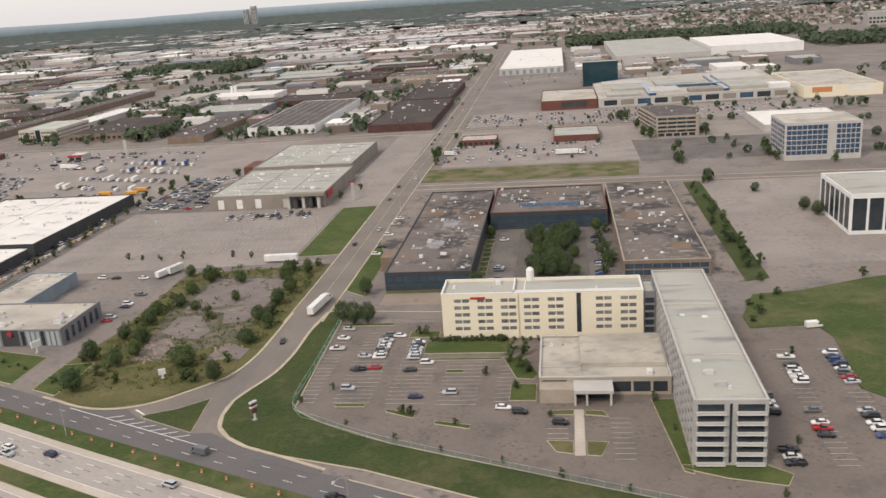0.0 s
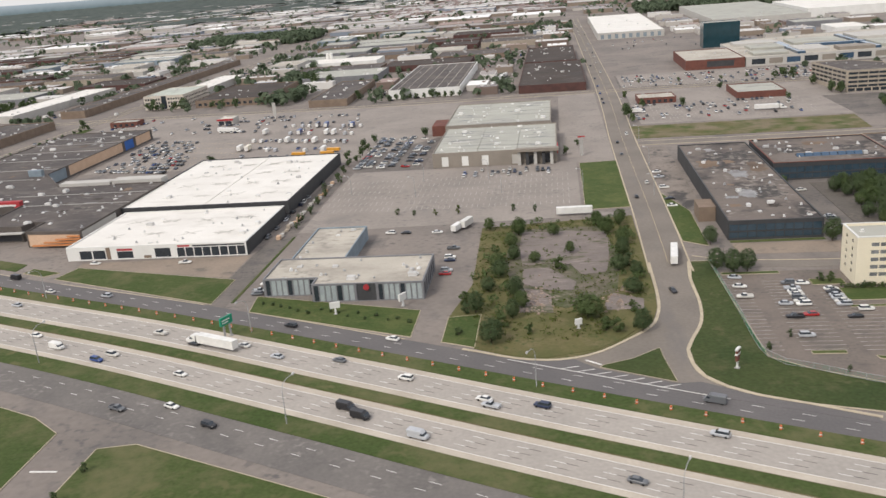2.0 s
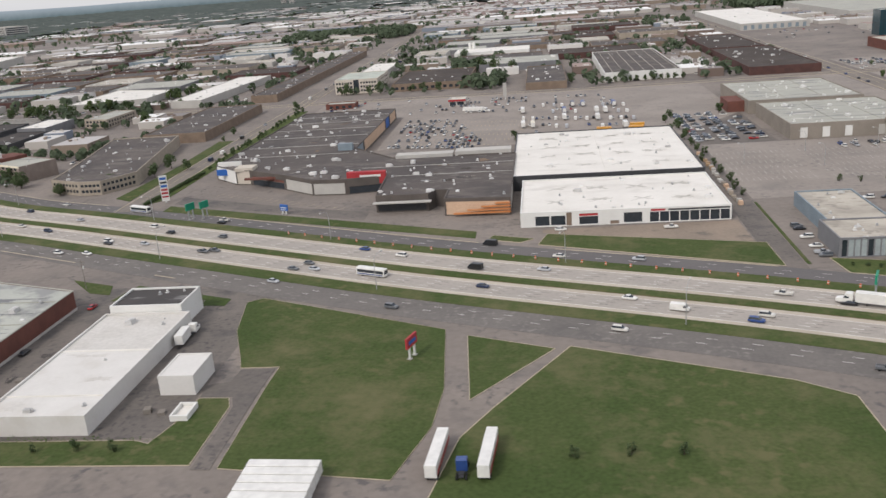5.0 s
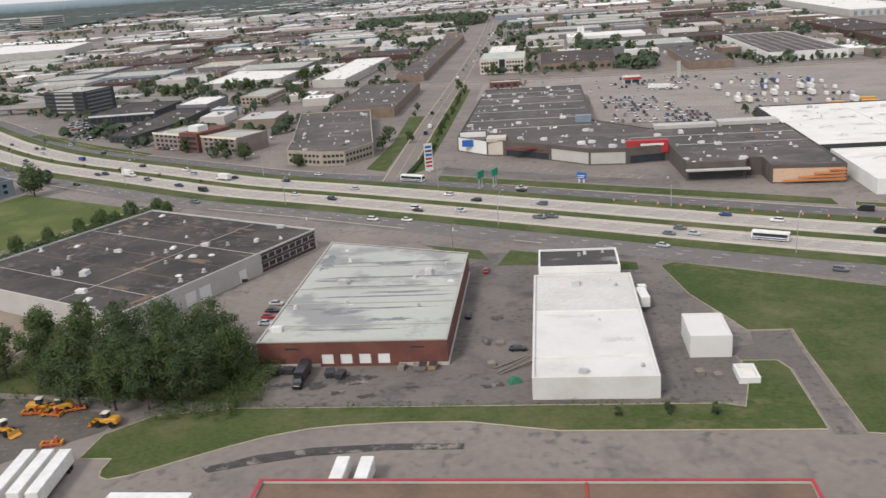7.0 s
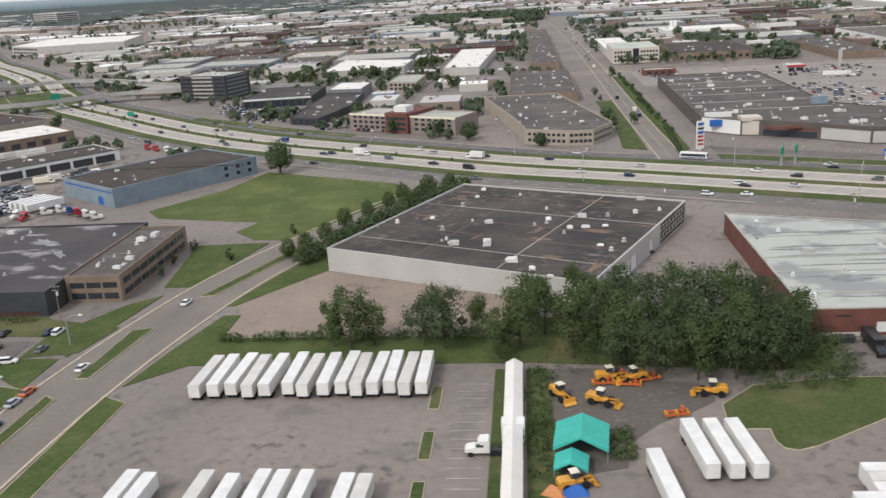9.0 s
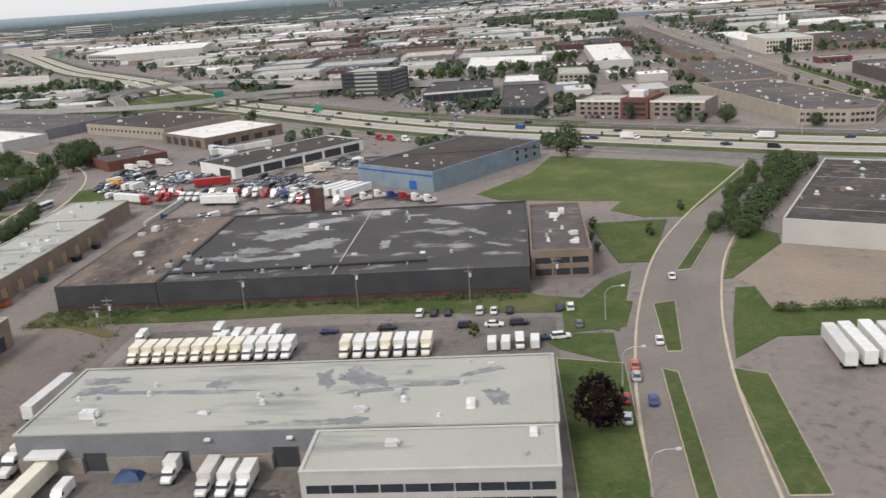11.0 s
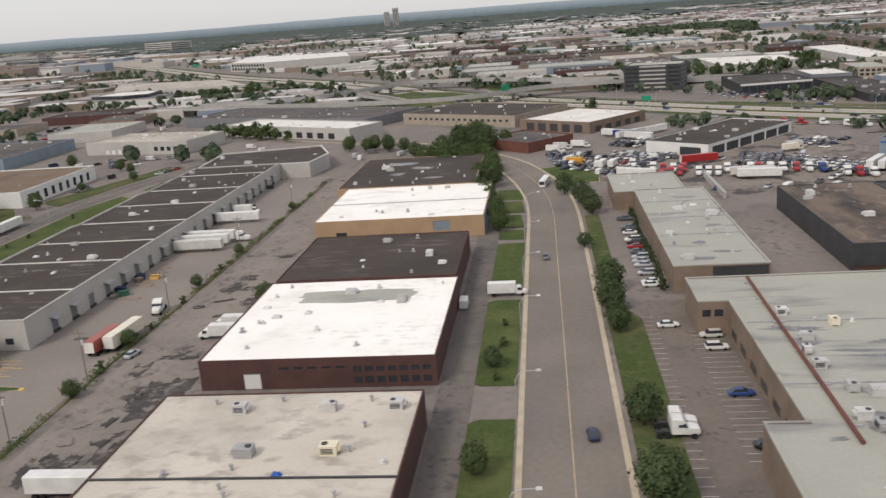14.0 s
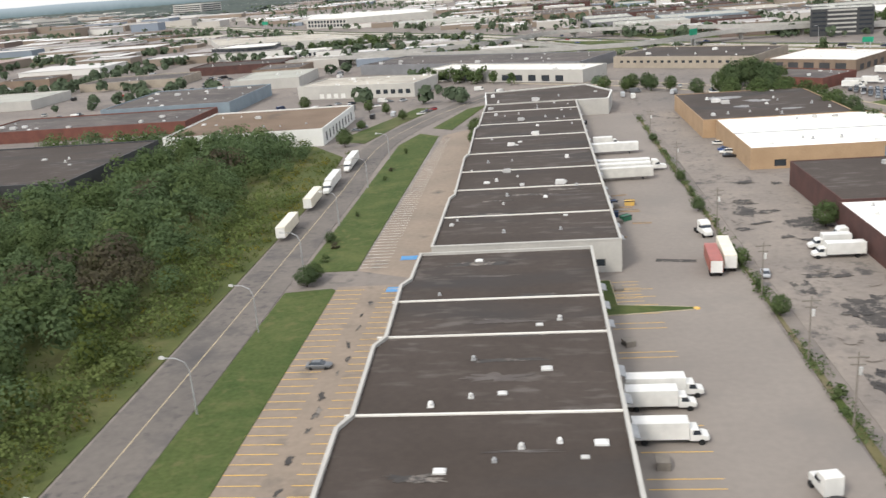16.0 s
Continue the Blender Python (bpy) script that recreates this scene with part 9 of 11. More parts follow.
tagged(new("rough_growth", rough.mesh("rough_growth", M["leaf"])), "rough green growth along yard edges", "weeds", kind="stuff")
for i in range(24):
    tree(-525.3 + vr.uniform(-0.2, 0.2), 119 + i * 2.05, vr.uniform(0.9, 1.7), "leaf_dark", shrub=True, wide=1.1)
# hotel beds and hedge
for i in range(34):
    tree(-26.8 + i * 0.46, 158.6 + rng.uniform(-0.5, 0.4), rng.uniform(0.7, 1.3), rng.choice(("leaf", "leaf_dark")), shrub=True, wide=1.3)
for x, y, h in ((-28, 161.5, 2.2), (-29.8, 162.4, 2.0), (-27.4, 127.6, 1.8), (-25.8, 127.4, 1.7), (-18, 124, 1.2), (-10.4, 148, 2.4), (-8.2, 145.5, 2.8), (-7.2, 143.4, 2.4), (-9, 137, 1.6), (-12.4, 157.4, 1.8), (-3, 126.6, 1.2), (-10.2, 152, 2.6), (-8, 151, 2.8)):
    tree(x, y, h, "leaf_dark" if int(x) % 2 else "leaf", wide=1.1)

d = thing("distant_groves", "distant street and yard trees with dense green crowns", "trees", kind="stuff")
for q, sl in GROVE.items():
    part({"bark": "trunks", "leaf": "foliage", "leaf_dark": "dark_foliage"}.get(q, "foliage"), sl, M[q], d)

# ---- vehicles ----
PAINT = {}
for nm, c in (("white", (0.7, 0.685, 0.64)), ("silver", (0.42, 0.43, 0.44)), ("black", (0.018, 0.018, 0.02)), ("grey", (0.12, 0.125, 0.13)), ("red", (0.33, 0.02, 0.02)), ("blue", (0.025, 0.06, 0.2)), ("dark_blue", (0.015, 0.025, 0.06)),
              ("yellow", (0.6, 0.29, 0.035)), ("cream", (0.72, 0.66, 0.52)), ("orange", (0.55, 0.13, 0.045)), ("turquoise", (0.03, 0.42, 0.5)), ("dirty_white", (0.57, 0.55, 0.5)), ("green", (0.03, 0.12, 0.06)), ("rust", (0.32, 0.07, 0.045))):
    PAINT[nm] = material(nm + "_paint", c, tuple(v * 0.88 for v in c), 0.6, 1.2, 0.35, spec=0.5, grit=0.93)
k = K


def rr(x, w, z0, z1, b=0.12):
    """A rounded section across a vehicle."""
    return [(x * k, y * k, z * k) for y, z in ((-w + b, z0), (w - b, z0), (w, z0 + b), (w, z1 - b), (w - b, z1), (-w + b, z1), (-w, z1 - b), (-w, z0 + b))]


def sbox(s, x0, x1, y0, y1, z0, z1):
    return s.box(x0 * k, x1 * k, y0 * k, y1 * k, z0 * k, z1 * k)


def frustum(s, xa, xb, wa, za, xc, xd, wc, zc):
    return s.loft([[(xa * k, -wa * k, za * k), (xb * k, -wa * k, za * k), (xb * k, wa * k, za * k), (xa * k, wa * k, za * k)], [(xc * k, -wc * k, zc * k), (xd * k, -wc * k, zc * k), (xd * k, wc * k, zc * k), (xc * k, wc * k, zc * k)]])


def sh_sedan():
    return {"body": Solid().loft([rr(*a) for a in ((-2.32, .68, .4, .8), (-2.15, .84, .28, .95), (-1.0, .9, .22, .97), (.9, .9, .22, .95), (1.8, .87, .25, .86), (2.2, .78, .3, .76), (2.33, .6, .4, .66))]),
            "cabin": frustum(Solid(), -1.85, 1.15, .78, .93, -1.2, .35, .62, 1.44)}


def sh_suv():
    return {"body": Solid().loft([rr(*a) for a in ((-2.3, .75, .45, 1.05), (-2.2, .9, .35, 1.1), (-1.0, .93, .3, 1.1), (1.0, .93, .3, 1.08), (1.9, .9, .32, 1.0), (2.25, .82, .38, .9), (2.35, .65, .45, .75))]),
            "cabin": frustum(Solid(), -2.2, 1.2, .84, 1.07, -1.95, .5, .7, 1.7)}


def sh_van():
    return {"body": Solid().loft([rr(*a) for a in ((-2.8, .95, .4, 2.3), (-2.7, 1.0, .35, 2.4), (1.2, 1.0, .35, 2.4), (1.75, .98, .35, 2.0), (2.2, .96, .38, 1.3), (2.75, .9, .4, 1.1), (2.85, .8, .5, .9))]),
            "windscreen": frustum(Solid(), 1.1, 2.24, 1.01, 1.35, 1.1, 1.68, 0.99, 2.05)}


def sh_pickup():
    return {"body": sbox(sbox(sbox(Solid().loft([rr(*a) for a in ((-2.6, .85, .5, .8), (-2.55, .93, .4, .85), (0, .95, .38, .9), (.4, .95, .38, 1.12), (2.3, .9, .4, 1.05), (2.7, .8, .5, .9))]), -2.6, -.5, -.95, -.85, .8, 1.15), -2.6, -.5, .85, .95, .8, 1.15), -2.6, -2.5, -.9, .9, .8, 1.15),
            "cabin": frustum(Solid(), -.6, 1.35, .85, 1.1, -.35, .7, .7, 1.72)}


CAR = {"sedan": (sh_sedan, 1.35, .31), "suv": (sh_suv, 1.4, .36), "van": (sh_van, 1.8, .36), "pickup": (sh_pickup, 1.6, .38)}
VM = {}


def wheel_mesh(r, w):
    key = ("wheel", r, w)
    if key not in VM:
        VM[key] = Solid().tube((0, -w / 2 * k, 0), (0, w / 2 * k, 0), r * k, n=12).tube((0, -w * 0.53 * k, 0), (0, w * 0.53 * k, 0), r * 0.55 * k, n=10).mesh("wheel", M["rubber"])
    return VM[key]


FAR_CARS = {}


def far_car(kind, paint, x, y, deg, z):
    """Cars too far off to pick apart go into joined meshes, one for each paint."""
    mx = Matrix.Translation((x, y, z)) @ Matrix.Rotation(radians(deg), 4, "Z")
    for n, q in CAR[kind][0]().items():
        sl = FAR_CARS.setdefault(paint if n == "body" else "glass", Solid())
        sl.add([mx @ Vector(v) for v in q.v], q.f)


def car(kind, paint, x, y, deg, z=0.0, wheels=True, label="", group="parked cars"):
    make, ax, wr = CAR[kind]
    if not wheels:
        return far_car(kind, paint, x, y, deg, z)
    wheels = y < 128
    key = (kind, paint)
    if key not in VM:
        VM[key] = {n: s.mesh(n, PAINT[paint]) if n == "body" else s.mesh(n, M["glass"], PAINT[paint]) for n, s in make().items()}
        if "cabin" in VM[key]:
            VM[key]["cabin"].polygons[5].material_index = 1  # painted roof over the glazing
    names = {"sedan": "car", "suv": "suv", "van": "van", "pickup": "pickup_truck"}
    root = thing(names[kind], label or "%s %s parked on the asphalt" % (paint.replace("_", " "), {"sedan": "four-door sedan car", "suv": "tall family car", "van": "cargo van", "pickup": "pickup truck"}[kind]), names[kind].replace("_", " "),
                 Matrix.Translation((x, y, z)) @ Matrix.Rotation(radians(deg), 4, "Z"), group)
    for n, me in VM[key].items():
        part(n, me, None, root)
    if wheels:
        for sx in (-ax, ax):
            for sy in (-0.82, 0.82):
                part("wheel", wheel_mesh(wr, 0.2), None, root, at=Matrix.Translation((sx * k, sy * k, wr * k)))
    return root


COLS = ["white"] * 7 + ["silver"] * 5 + ["black"] * 6 + ["grey"] * 5 + ["dirty_white"] * 3 + ["red", "blue", "dark_blue", "dark_blue"]


def row(x, y, dx, dy, n, deg, p=0.8, wheels=True, kinds=("sedan", "sedan", "suv", "suv", "sedan", "pickup"), cols=COLS, z=0.0, group="parked cars"):
    for i in range(n):
        if rng.random() < p:
            car(rng.choice(kinds), rng.choice(cols), x + dx * i + rng.uniform(-.1, .1), y + dy * i + rng.uniform(-.15, .15), deg + rng.choice((0, 180)) + rng.uniform(-3, 3), z, wheels, group=group)


def merge(key, parts):
    if key not in VM:
        VM[key] = parts()
    return VM[key]


def trailer(x, y, deg, paint="dirty_white", z=0.0, L=16.0, skirt=None, label=None, H=4.05):
    def shapes():
        s = Solid().loft([rr(-L / 2, 1.28, 1.15, H, .05), rr(-L / 2 + .15, 1.3, 1.12, H, .06), rr(L / 2 - .4, 1.3, 1.12, H, .06), rr(L / 2, 1.2, 1.15, H - .04, .1)])
        d = sbox(Solid(), -L / 2 - .05, -L / 2, -1.2, 1.2, 1.2, H - .15)
        f = sbox(sbox(sbox(Solid(), -L / 2 + .3, L / 2 - 1, -.5, .5, .85, 1.15), L / 2 - 3.2, L / 2 - 3.0, -.9, -.75, .1, 1.0), L / 2 - 3.2, L / 2 - 3.0, .75, .9, .1, 1.0)
        return s.mesh("box", PAINT[paint]), d.mesh("rear_door", PAINT["white"]), f.mesh("chassis", M["dark_metal"])
    b, d, f = merge(("trailer", L, paint, H), shapes)
    root = thing("trailer", label or "%s box trailer standing on a lot" % paint.replace("_", " "), "trailer", Matrix.Translation((x, y, z)) @ Matrix.Rotation(radians(deg), 4, "Z"), "trailers")
    bx = part("box", b, None, root)
    part("rear_door", d, None, bx)
    part("chassis", f, None, root)
    for u in (-L / 2 + 1.4, -L / 2 + 2.7) if y < 125 else ():
        for v in (-1.0, 1.0):
            part("wheel", wheel_mesh(.5, .5), None, root, at=Matrix.Translation((u * k, v * k, .5 * k)))
    return root


def tractor(x, y, deg, paint="white", z=0.0, label=None):
    def shapes():
        b = Solid().loft([rr(-2.0, 1.2, .9, 3.4), rr(-1.8, 1.22, .8, 3.6), rr(-.2, 1.22, .8, 3.5), rr(.3, 1.2, .8, 2.9)])
        hd = Solid().loft([rr(.3, 1.1, .7, 2.1), rr(1.8, 1.05, .65, 1.9), rr(2.5, .95, .7, 1.7), rr(2.65, .8, .8, 1.4)])
        w = frustum(Solid(), -.9, .62, 1.23, 2.1, -.9, .2, 1.215, 2.85)
        f = sbox(sbox(Solid(), -4.4, .3, -.5, .5, .75, 1.0), -3.5, -2.4, -.6, .6, 1.0, 1.2)
        return b.mesh("cab", PAINT[paint]), hd.mesh("bonnet", PAINT[paint]), w.mesh("windscreen", M["glass"]), f.mesh("chassis", M["dark_metal"])
    root = thing("truck_tractor", label or "%s semi truck tractor unit" % paint.replace("_", " "), "truck", Matrix.Translation((x, y, z)) @ Matrix.Rotation(radians(deg), 4, "Z"), "trucks")
    for me in merge(("tractor", paint), shapes):
        part(me.name.split(".")[0], me, None, root)
    for u in (-3.9, -2.6, 1.6) if y < 125 else ():
        for v in (-1.0, 1.0):
            part("wheel", wheel_mesh(.5, .4), None, root, at=Matrix.Translation((u * k, v * k, .5 * k)))


def semi(x, y, deg, paint="white", body="dirty_white", z=0.0):
    """A tractor coupled to its trailer; x, y is the trailer's middle."""
    trailer(x, y, deg, body, z)
    c, s = math.cos(radians(deg)), math.sin(radians(deg))
    tractor(x + c * 10.6 * k, y + s * 10.6 * k, deg, paint, z)


def box_truck(x, y, deg, paint="white", z=0.0, L=7.0, label=None):
    def shapes():
        b = sbox(Solid(), -L / 2 - 1, L / 2 - 1, -1.2, 1.2, 1.0, 3.5)
        c = Solid().loft([rr(L / 2 - .9, 1.05, .6, 2.5), rr(L / 2 + .2, 1.05, .6, 2.5), rr(L / 2 + .7, 1.0, .6, 1.6), rr(L / 2 + 1.6, .95, .6, 1.4), rr(L / 2 + 1.75, .8, .7, 1.2)])
        w = frustum(Solid(), L / 2 - .5, L / 2 + .72, 1.06, 1.6, L / 2 - .5, L / 2 + .3, 1.055, 2.3)
        f = sbox(Solid(), -L / 2 - .8, L / 2, -.5, .5, .6, 1.0)
        return b.mesh("box", PAINT[paint]), c.mesh("cab", PAINT[paint]), w.mesh("windscreen", M["glass"]), f.mesh("chassis", M["dark_metal"])
    root = thing("box_truck", label or "%s delivery box truck" % paint.replace("_", " "), "truck", Matrix.Translation((x, y, z)) @ Matrix.Rotation(radians(deg), 4, "Z"), "trucks")
    for me in merge(("box_truck", L, paint), shapes):
        part(me.name.split(".")[0], me, None, root)
    for u in (-L / 2 + .6, L / 2 + .7) if y < 125 else ():
        for v in (-.9, .9):
            part("wheel", wheel_mesh(.45, .35), None, root, at=Matrix.Translation((u * k, v * k, .45 * k)))


def bus(x, y, deg, z=0.0):
    root = thing("bus", "white city bus with a dark window band", "bus", Matrix.Translation((x, y, z)) @ Matrix.Rotation(radians(deg), 4, "Z"))
    bd = part("body", Solid().loft([rr(-6, 1.2, .35, 3.0, .2), rr(-5.9, 1.28, .3, 3.1, .2), rr(5.8, 1.28, .3, 3.1, .2), rr(6, 1.15, .4, 2.9, .2)]), PAINT["white"], root)
    part("windscreen", sbox(sbox(Solid(), -5.5, 5.5, -1.3, 1.3, 1.4, 2.5), 5.6, 6.03, -1.05, 1.05, 1.3, 2.6), M["glass"], bd)
    part("stripe", sbox(Solid(), -5.6, 5.4, -1.295, 1.295, .7, 1.1), PAINT["blue"], bd, "blue stripe")
    for u in (-3.4, 3.6):
        for v in (-1.05, 1.05):
            part("wheel", wheel_mesh(.48, .35), None, root, at=Matrix.Translation((u * k, v * k, .48 * k)))


def loader(x, y, deg, z=0.05):
    root = thing("wheel_loader", "yellow wheel loader parked on dirt", "loader", Matrix.Translation((x, y, z)) @ Matrix.Rotation(radians(deg), 4, "Z"), "machines")
    part("body", Solid().loft([rr(-3.2, .9, 1.0, 2.0), rr(-2.8, 1.05, .9, 2.3), rr(-.4, 1.0, .9, 2.2), rr(.2, .7, .9, 1.6), rr(1.4, .6, .9, 1.5)]), PAINT["yellow"], root)
    cb = part("cab", frustum(Solid(), -.9, .5, .75, 2.2, -.8, .4, .7, 3.3), M["glass"], root)
    part("cab_roof", sbox(Solid(), -1.0, .6, -.85, .85, 3.3, 3.42), PAINT["cream"], cb)
    am = part("arm", sbox(sbox(Solid(), 1.0, 3.2, -.75, -.55, 1.0, 1.35), 1.0, 3.2, .55, .75, 1.0, 1.35), PAINT["yellow"], root)
    part("bucket", Solid().loft([[(3.1 * k, u * k, .3 * k), (4.2 * k, u * k, .2 * k), (3.5 * k, u * k, .6 * k), (3.3 * k, u * k, 1.5 * k)] for u in (-1.4, 1.4)]), PAINT["yellow"], am)
    for u in (-1.9, 1.6):
        for v in (-1.0, 1.0):
            part("wheel", wheel_mesh(.75, .55), None, root, at=Matrix.Translation((u * k, v * k, .75 * k)))


# traffic on the motorway, set down lane by lane
def along(x, off):
    """The point of the motorway nearest to x at an offset, with its heading."""
    i = min(range(1, len(HWY) - 1), key=lambda j: abs(HWY[j].x - x))
    d = (HWY[i + 1] - HWY[i - 1]).normalized()
    q = HWY[i] + d * (x - HWY[i].x) / max(0.3, d.x) + Vector((-d.y, d.x)) * off
    return q.x, q.y, math.degrees(math.atan2(d.y, d.x))


for off, heading, gap in ((4.05, 180, 46), (5.5, 180, 40), (6.9, 180, 44), (8.35, 180, 70), (-3.65, 0, 42), (-5.05, 0, 36), (-6.4, 0, 40), (-7.8, 0, 62), (15.4, 180, 80), (17.3, 180, 60), (19.2, 180, 120), (-15.4, 0, 70), (-17.5, 0, 60), (-19.5, 0, 130)):
    x = -700.0 + rng.uniform(0, gap)
    while x < 40:
        px, py, a = along(x, off)
        z = 0.04
        q = rng.random()
        if q < 0.955:
            car(rng.choice(("sedan", "sedan", "suv", "suv", "pickup", "van")), rng.choice(COLS), px, py, a + heading, z, px > -480, "car with dark windows in motorway traffic", group="traffic")
        elif q < 0.985:
            box_truck(px, py, a + heading, "white", z)
        elif abs(off) > 4 and abs(off) < 10:
            semi(px, py, a + heading, rng.choice(("white", "red", "blue")), rng.choice(("white", "dirty_white")), z)
            x += 14
        x += gap * rng.uniform(0.45, 2.1)
for x, off, hd in ((-143, 4.6, 180), (-228, -5.5, 0)):
    px, py, a = along(x, off)
    if off > 0:
        semi(px, py, a + hd, "white", "white", 0.04)
    else:
        bus(px, py, a + hd, 0.04)
px, py, a = along(-314, 17.5)
bus(px, py, a, 0.05)

M["blue_bay"] = material("blue_bay_paint", (0.08, 0.25, 0.5), (0.12, 0.27, 0.46), 0.8, 3.0, 0.8)
M["pole_wood"] = material("grey_weathered_wood", (0.22, 0.195, 0.165), None, 1.0, 5.0, 0.9)
for x in (-209.2, -203.0):
    trailer(x, 92.3, 86, "white", 0.09, label="white trailer with a red side stripe")
    rd = thing("trailer_stripe", "red painted stripe panel on a trailer side", "panel", Matrix.Translation((x, 92.3, 0.09)) @ Matrix.Rotation(radians(86), 4, "Z"))
    part("stripe", sbox(Solid(), -7.5, 7.5, -1.34, 1.34, 1.3, 2.4), PAINT["red"], rd)
tractor(-206, 90.6, 90, "blue", 0.09)
# trailer lots
for i, x in enumerate((-389.7, -387.6, -385.3, -383.2, -381, -378.3, -376.2, -373.9, -371.6, -369.8, -367.7, -365.8, -363.8, -361.9, -360)[:14]):
    trailer(x - 0.2, 98.6 + (i % 3) * 0.3, 88 + (i % 2) * 2, "white" if i % 3 else "dirty_white")
for x in (-389.5, -387.5, -381.6, -378.8, -375.8, -373.8, -371.4, -367.2, -365.4):
    trailer(x, 70.6 + rng.uniform(-.5, .5), 88, rng.choice(("white", "dirty_white")))
for x in (-332.3, -330, -327.8):
    trailer(x, 80.5, -84, "white")
trailer(-336.6, 74.5, -84, "white")
tractor(-354.6, 81.8, 180)
for i in range(5):
    trailer(-227.4, 89 - i * 1.7, 180 - 2, "white")
trailer(-227.0, 80, 178, "white")
for i in range(5):
    trailer(-313.9 + 0.1 * (i % 2), 75.5 - i * 1.6, 0, "dirty_white" if i % 2 else "white") if i < 3 else trailer(-316.2, 75.5 - i * 1.6, 0, "white")
for x in (-294.7, -292.0):
    trailer(x, 79.5, 90, "white", L=13.2)
trailer(-482.7, 91.5, 87, "dirty_white")
trailer(-482.5, 75, 87, "dirty_white")
semi(-478.6, 82.2, -92, "white", "cream")
trailer(-474.3, 71.5, 88, "cream")
box_truck(-461.2, 75.8, -90, "white", L=5.6)
box_truck(-456.9, 73.6, -90, "dirty_white", L=6.2)
box_truck(-454.9, 73.2, -90, "white", L=5.0)
box_truck(-453.0, 73.2, -90, "white", L=5.0)
car("van", "white", -471, 72, -90)
for i in range(13):
    box_truck(-477.6 + 1.72 * i, 104.6, -90, "cream" if i < 9 else "white", L=5.0, label="cream step van parked in a tight row")
for i in range(7):
    box_truck(-449.2 + 1.75 * i, 104, -90, "white" if i % 3 else "cream", L=5.0, label="white step van parked in a tight row")
row(-467.3, 109.8, 1.68, 0.2, 5, -90, 1.0, kinds=("van",), cols=["white"], group="parked vans")
row(-430.4, 104.5, 1.8, 0, 4, -90, 1.0, kinds=("van",), cols=["white"], group="parked vans")
for x, y, c, dg in ((-453, 111, "dark_blue", 5), (-445, 111.6, "black", 5), (-434, 111.3, "black", 0), (-430.3, 111.4, "white", 0), (-427, 111.6, "black", 0), (-441, 116.6, "white", 90), (-439, 116.7, "black", 90), (-437, 116.6, "black", 90), (-432.5, 116.7, "white", 90), (-430.5, 116.6, "white", 90), (-428.3, 116.6, "black", 90), (-421.3, 116.8, "dark_blue", 90), (-419.8, 116.8, "white", 90), (-419, 110.5, "grey", 90)):
    car(rng.choice(("sedan", "suv")), c, x, y, dg)
car("van", "white", -479.7, 110.9, -85)
car("van", "white", -469, 112.4, -88)
semi(-520.5, 198.6, -25, "red", "white")
for i, (x, y) in enumerate(((-507, 198), (-505, 197.5), (-503, 197), (-499, 196), (-497.4, 195.5), (-513, 199), (-511, 199))):
    tractor(x, y, -100, "red" if i in (3, 5, 6) else "white")
trailer(-495.6, 191.4, 172, "white")
trailer(-496.5, 193.8, 172, "dirty_white")
trailer(-504.5, 212.6, 12, "red")
for i in range(4):
    row(-489 + i * 2.2, 203 + i * 2.6, 1.75, -1.05, 11, 58, 0.85, True)
for i in range(5):
    row(-536 + i * 3.4, 214 + i * 4.4, 1.9, -1.3, 8, 50, 0.8, True)
row(-520, 232, 2.2, -2.0, 9, 45, 0.8, False)
row(-474, 222, 1.8, 2.4, 9, -30, 0.8, False)
for i in range(4):
    trailer(-470 + i * 2, 197 - i * 1.1, 55, "white")
for x, y, c in ((-452, 187, "red"), (-455, 189, "blue"), (-458, 190, "white"), (-449, 185, "white"), (-461, 188.5, "white"), (-446, 183, "white")):
    tractor(x, y, 30, c)
for i, (x, y) in enumerate(((-470, 268), (-466, 265), (-461, 262), (-456, 257), (-452, 254))):
    tractor(x, y, -40, "red" if i < 2 else "white")
for i in range(3):
    trailer(-520 + i * 3, 262 - i * 4, -42, ("white", "blue", "white")[i])
# along the street with planted strips
box_truck(-547.2, 119.3, 0, "white")
tractor(-529.4, 78.6, 0, "white")
tractor(-529.4, 76.9, 0, "white")
car("van", "white", -552.8, 115.2, 90)
car("sedan", "dark_blue", -537.6, 77, 95)
car("sedan", "grey", -541.5, 137, -85)
car("suv", "black", -542.3, 62, -90)
bus(-541.2, 196, -100)
for y, c in ((105, "white"), (121, "white"), (127, "black"), (138, "grey"), (160, "black"), (150, "white")):
    car("sedan", c, -526.8, y, 4)
for y in (60.5, 68, 74, 84, 92, 100, 128, 140, 152, 160):
    root = thing("dumpster", "dark green steel waste skip beside a loading door", "skip", Matrix.Translation((-497.2 if y < 112 else -510.2, y, 0)) @ Matrix.Rotation(rng.uniform(-.3, .3), 4, "Z"), "skips")
    part("bin", Solid().loft([[(-.5, -.8, 0.1), (.5, -.8, 0.1), (.5, .8, 0.1), (-.5, .8, 0.1)], [(-.65, -.95, .95), (.65, -.95, .95), (.65, .95, .95), (-.65, .95, .95)]]), PAINT[rng.choice(("green", "dark_blue", "black", "orange"))], root)
    part("lid", Solid().box(-.68, .68, -.98, .98, .95, 1.02), M["dark_metal"], root)
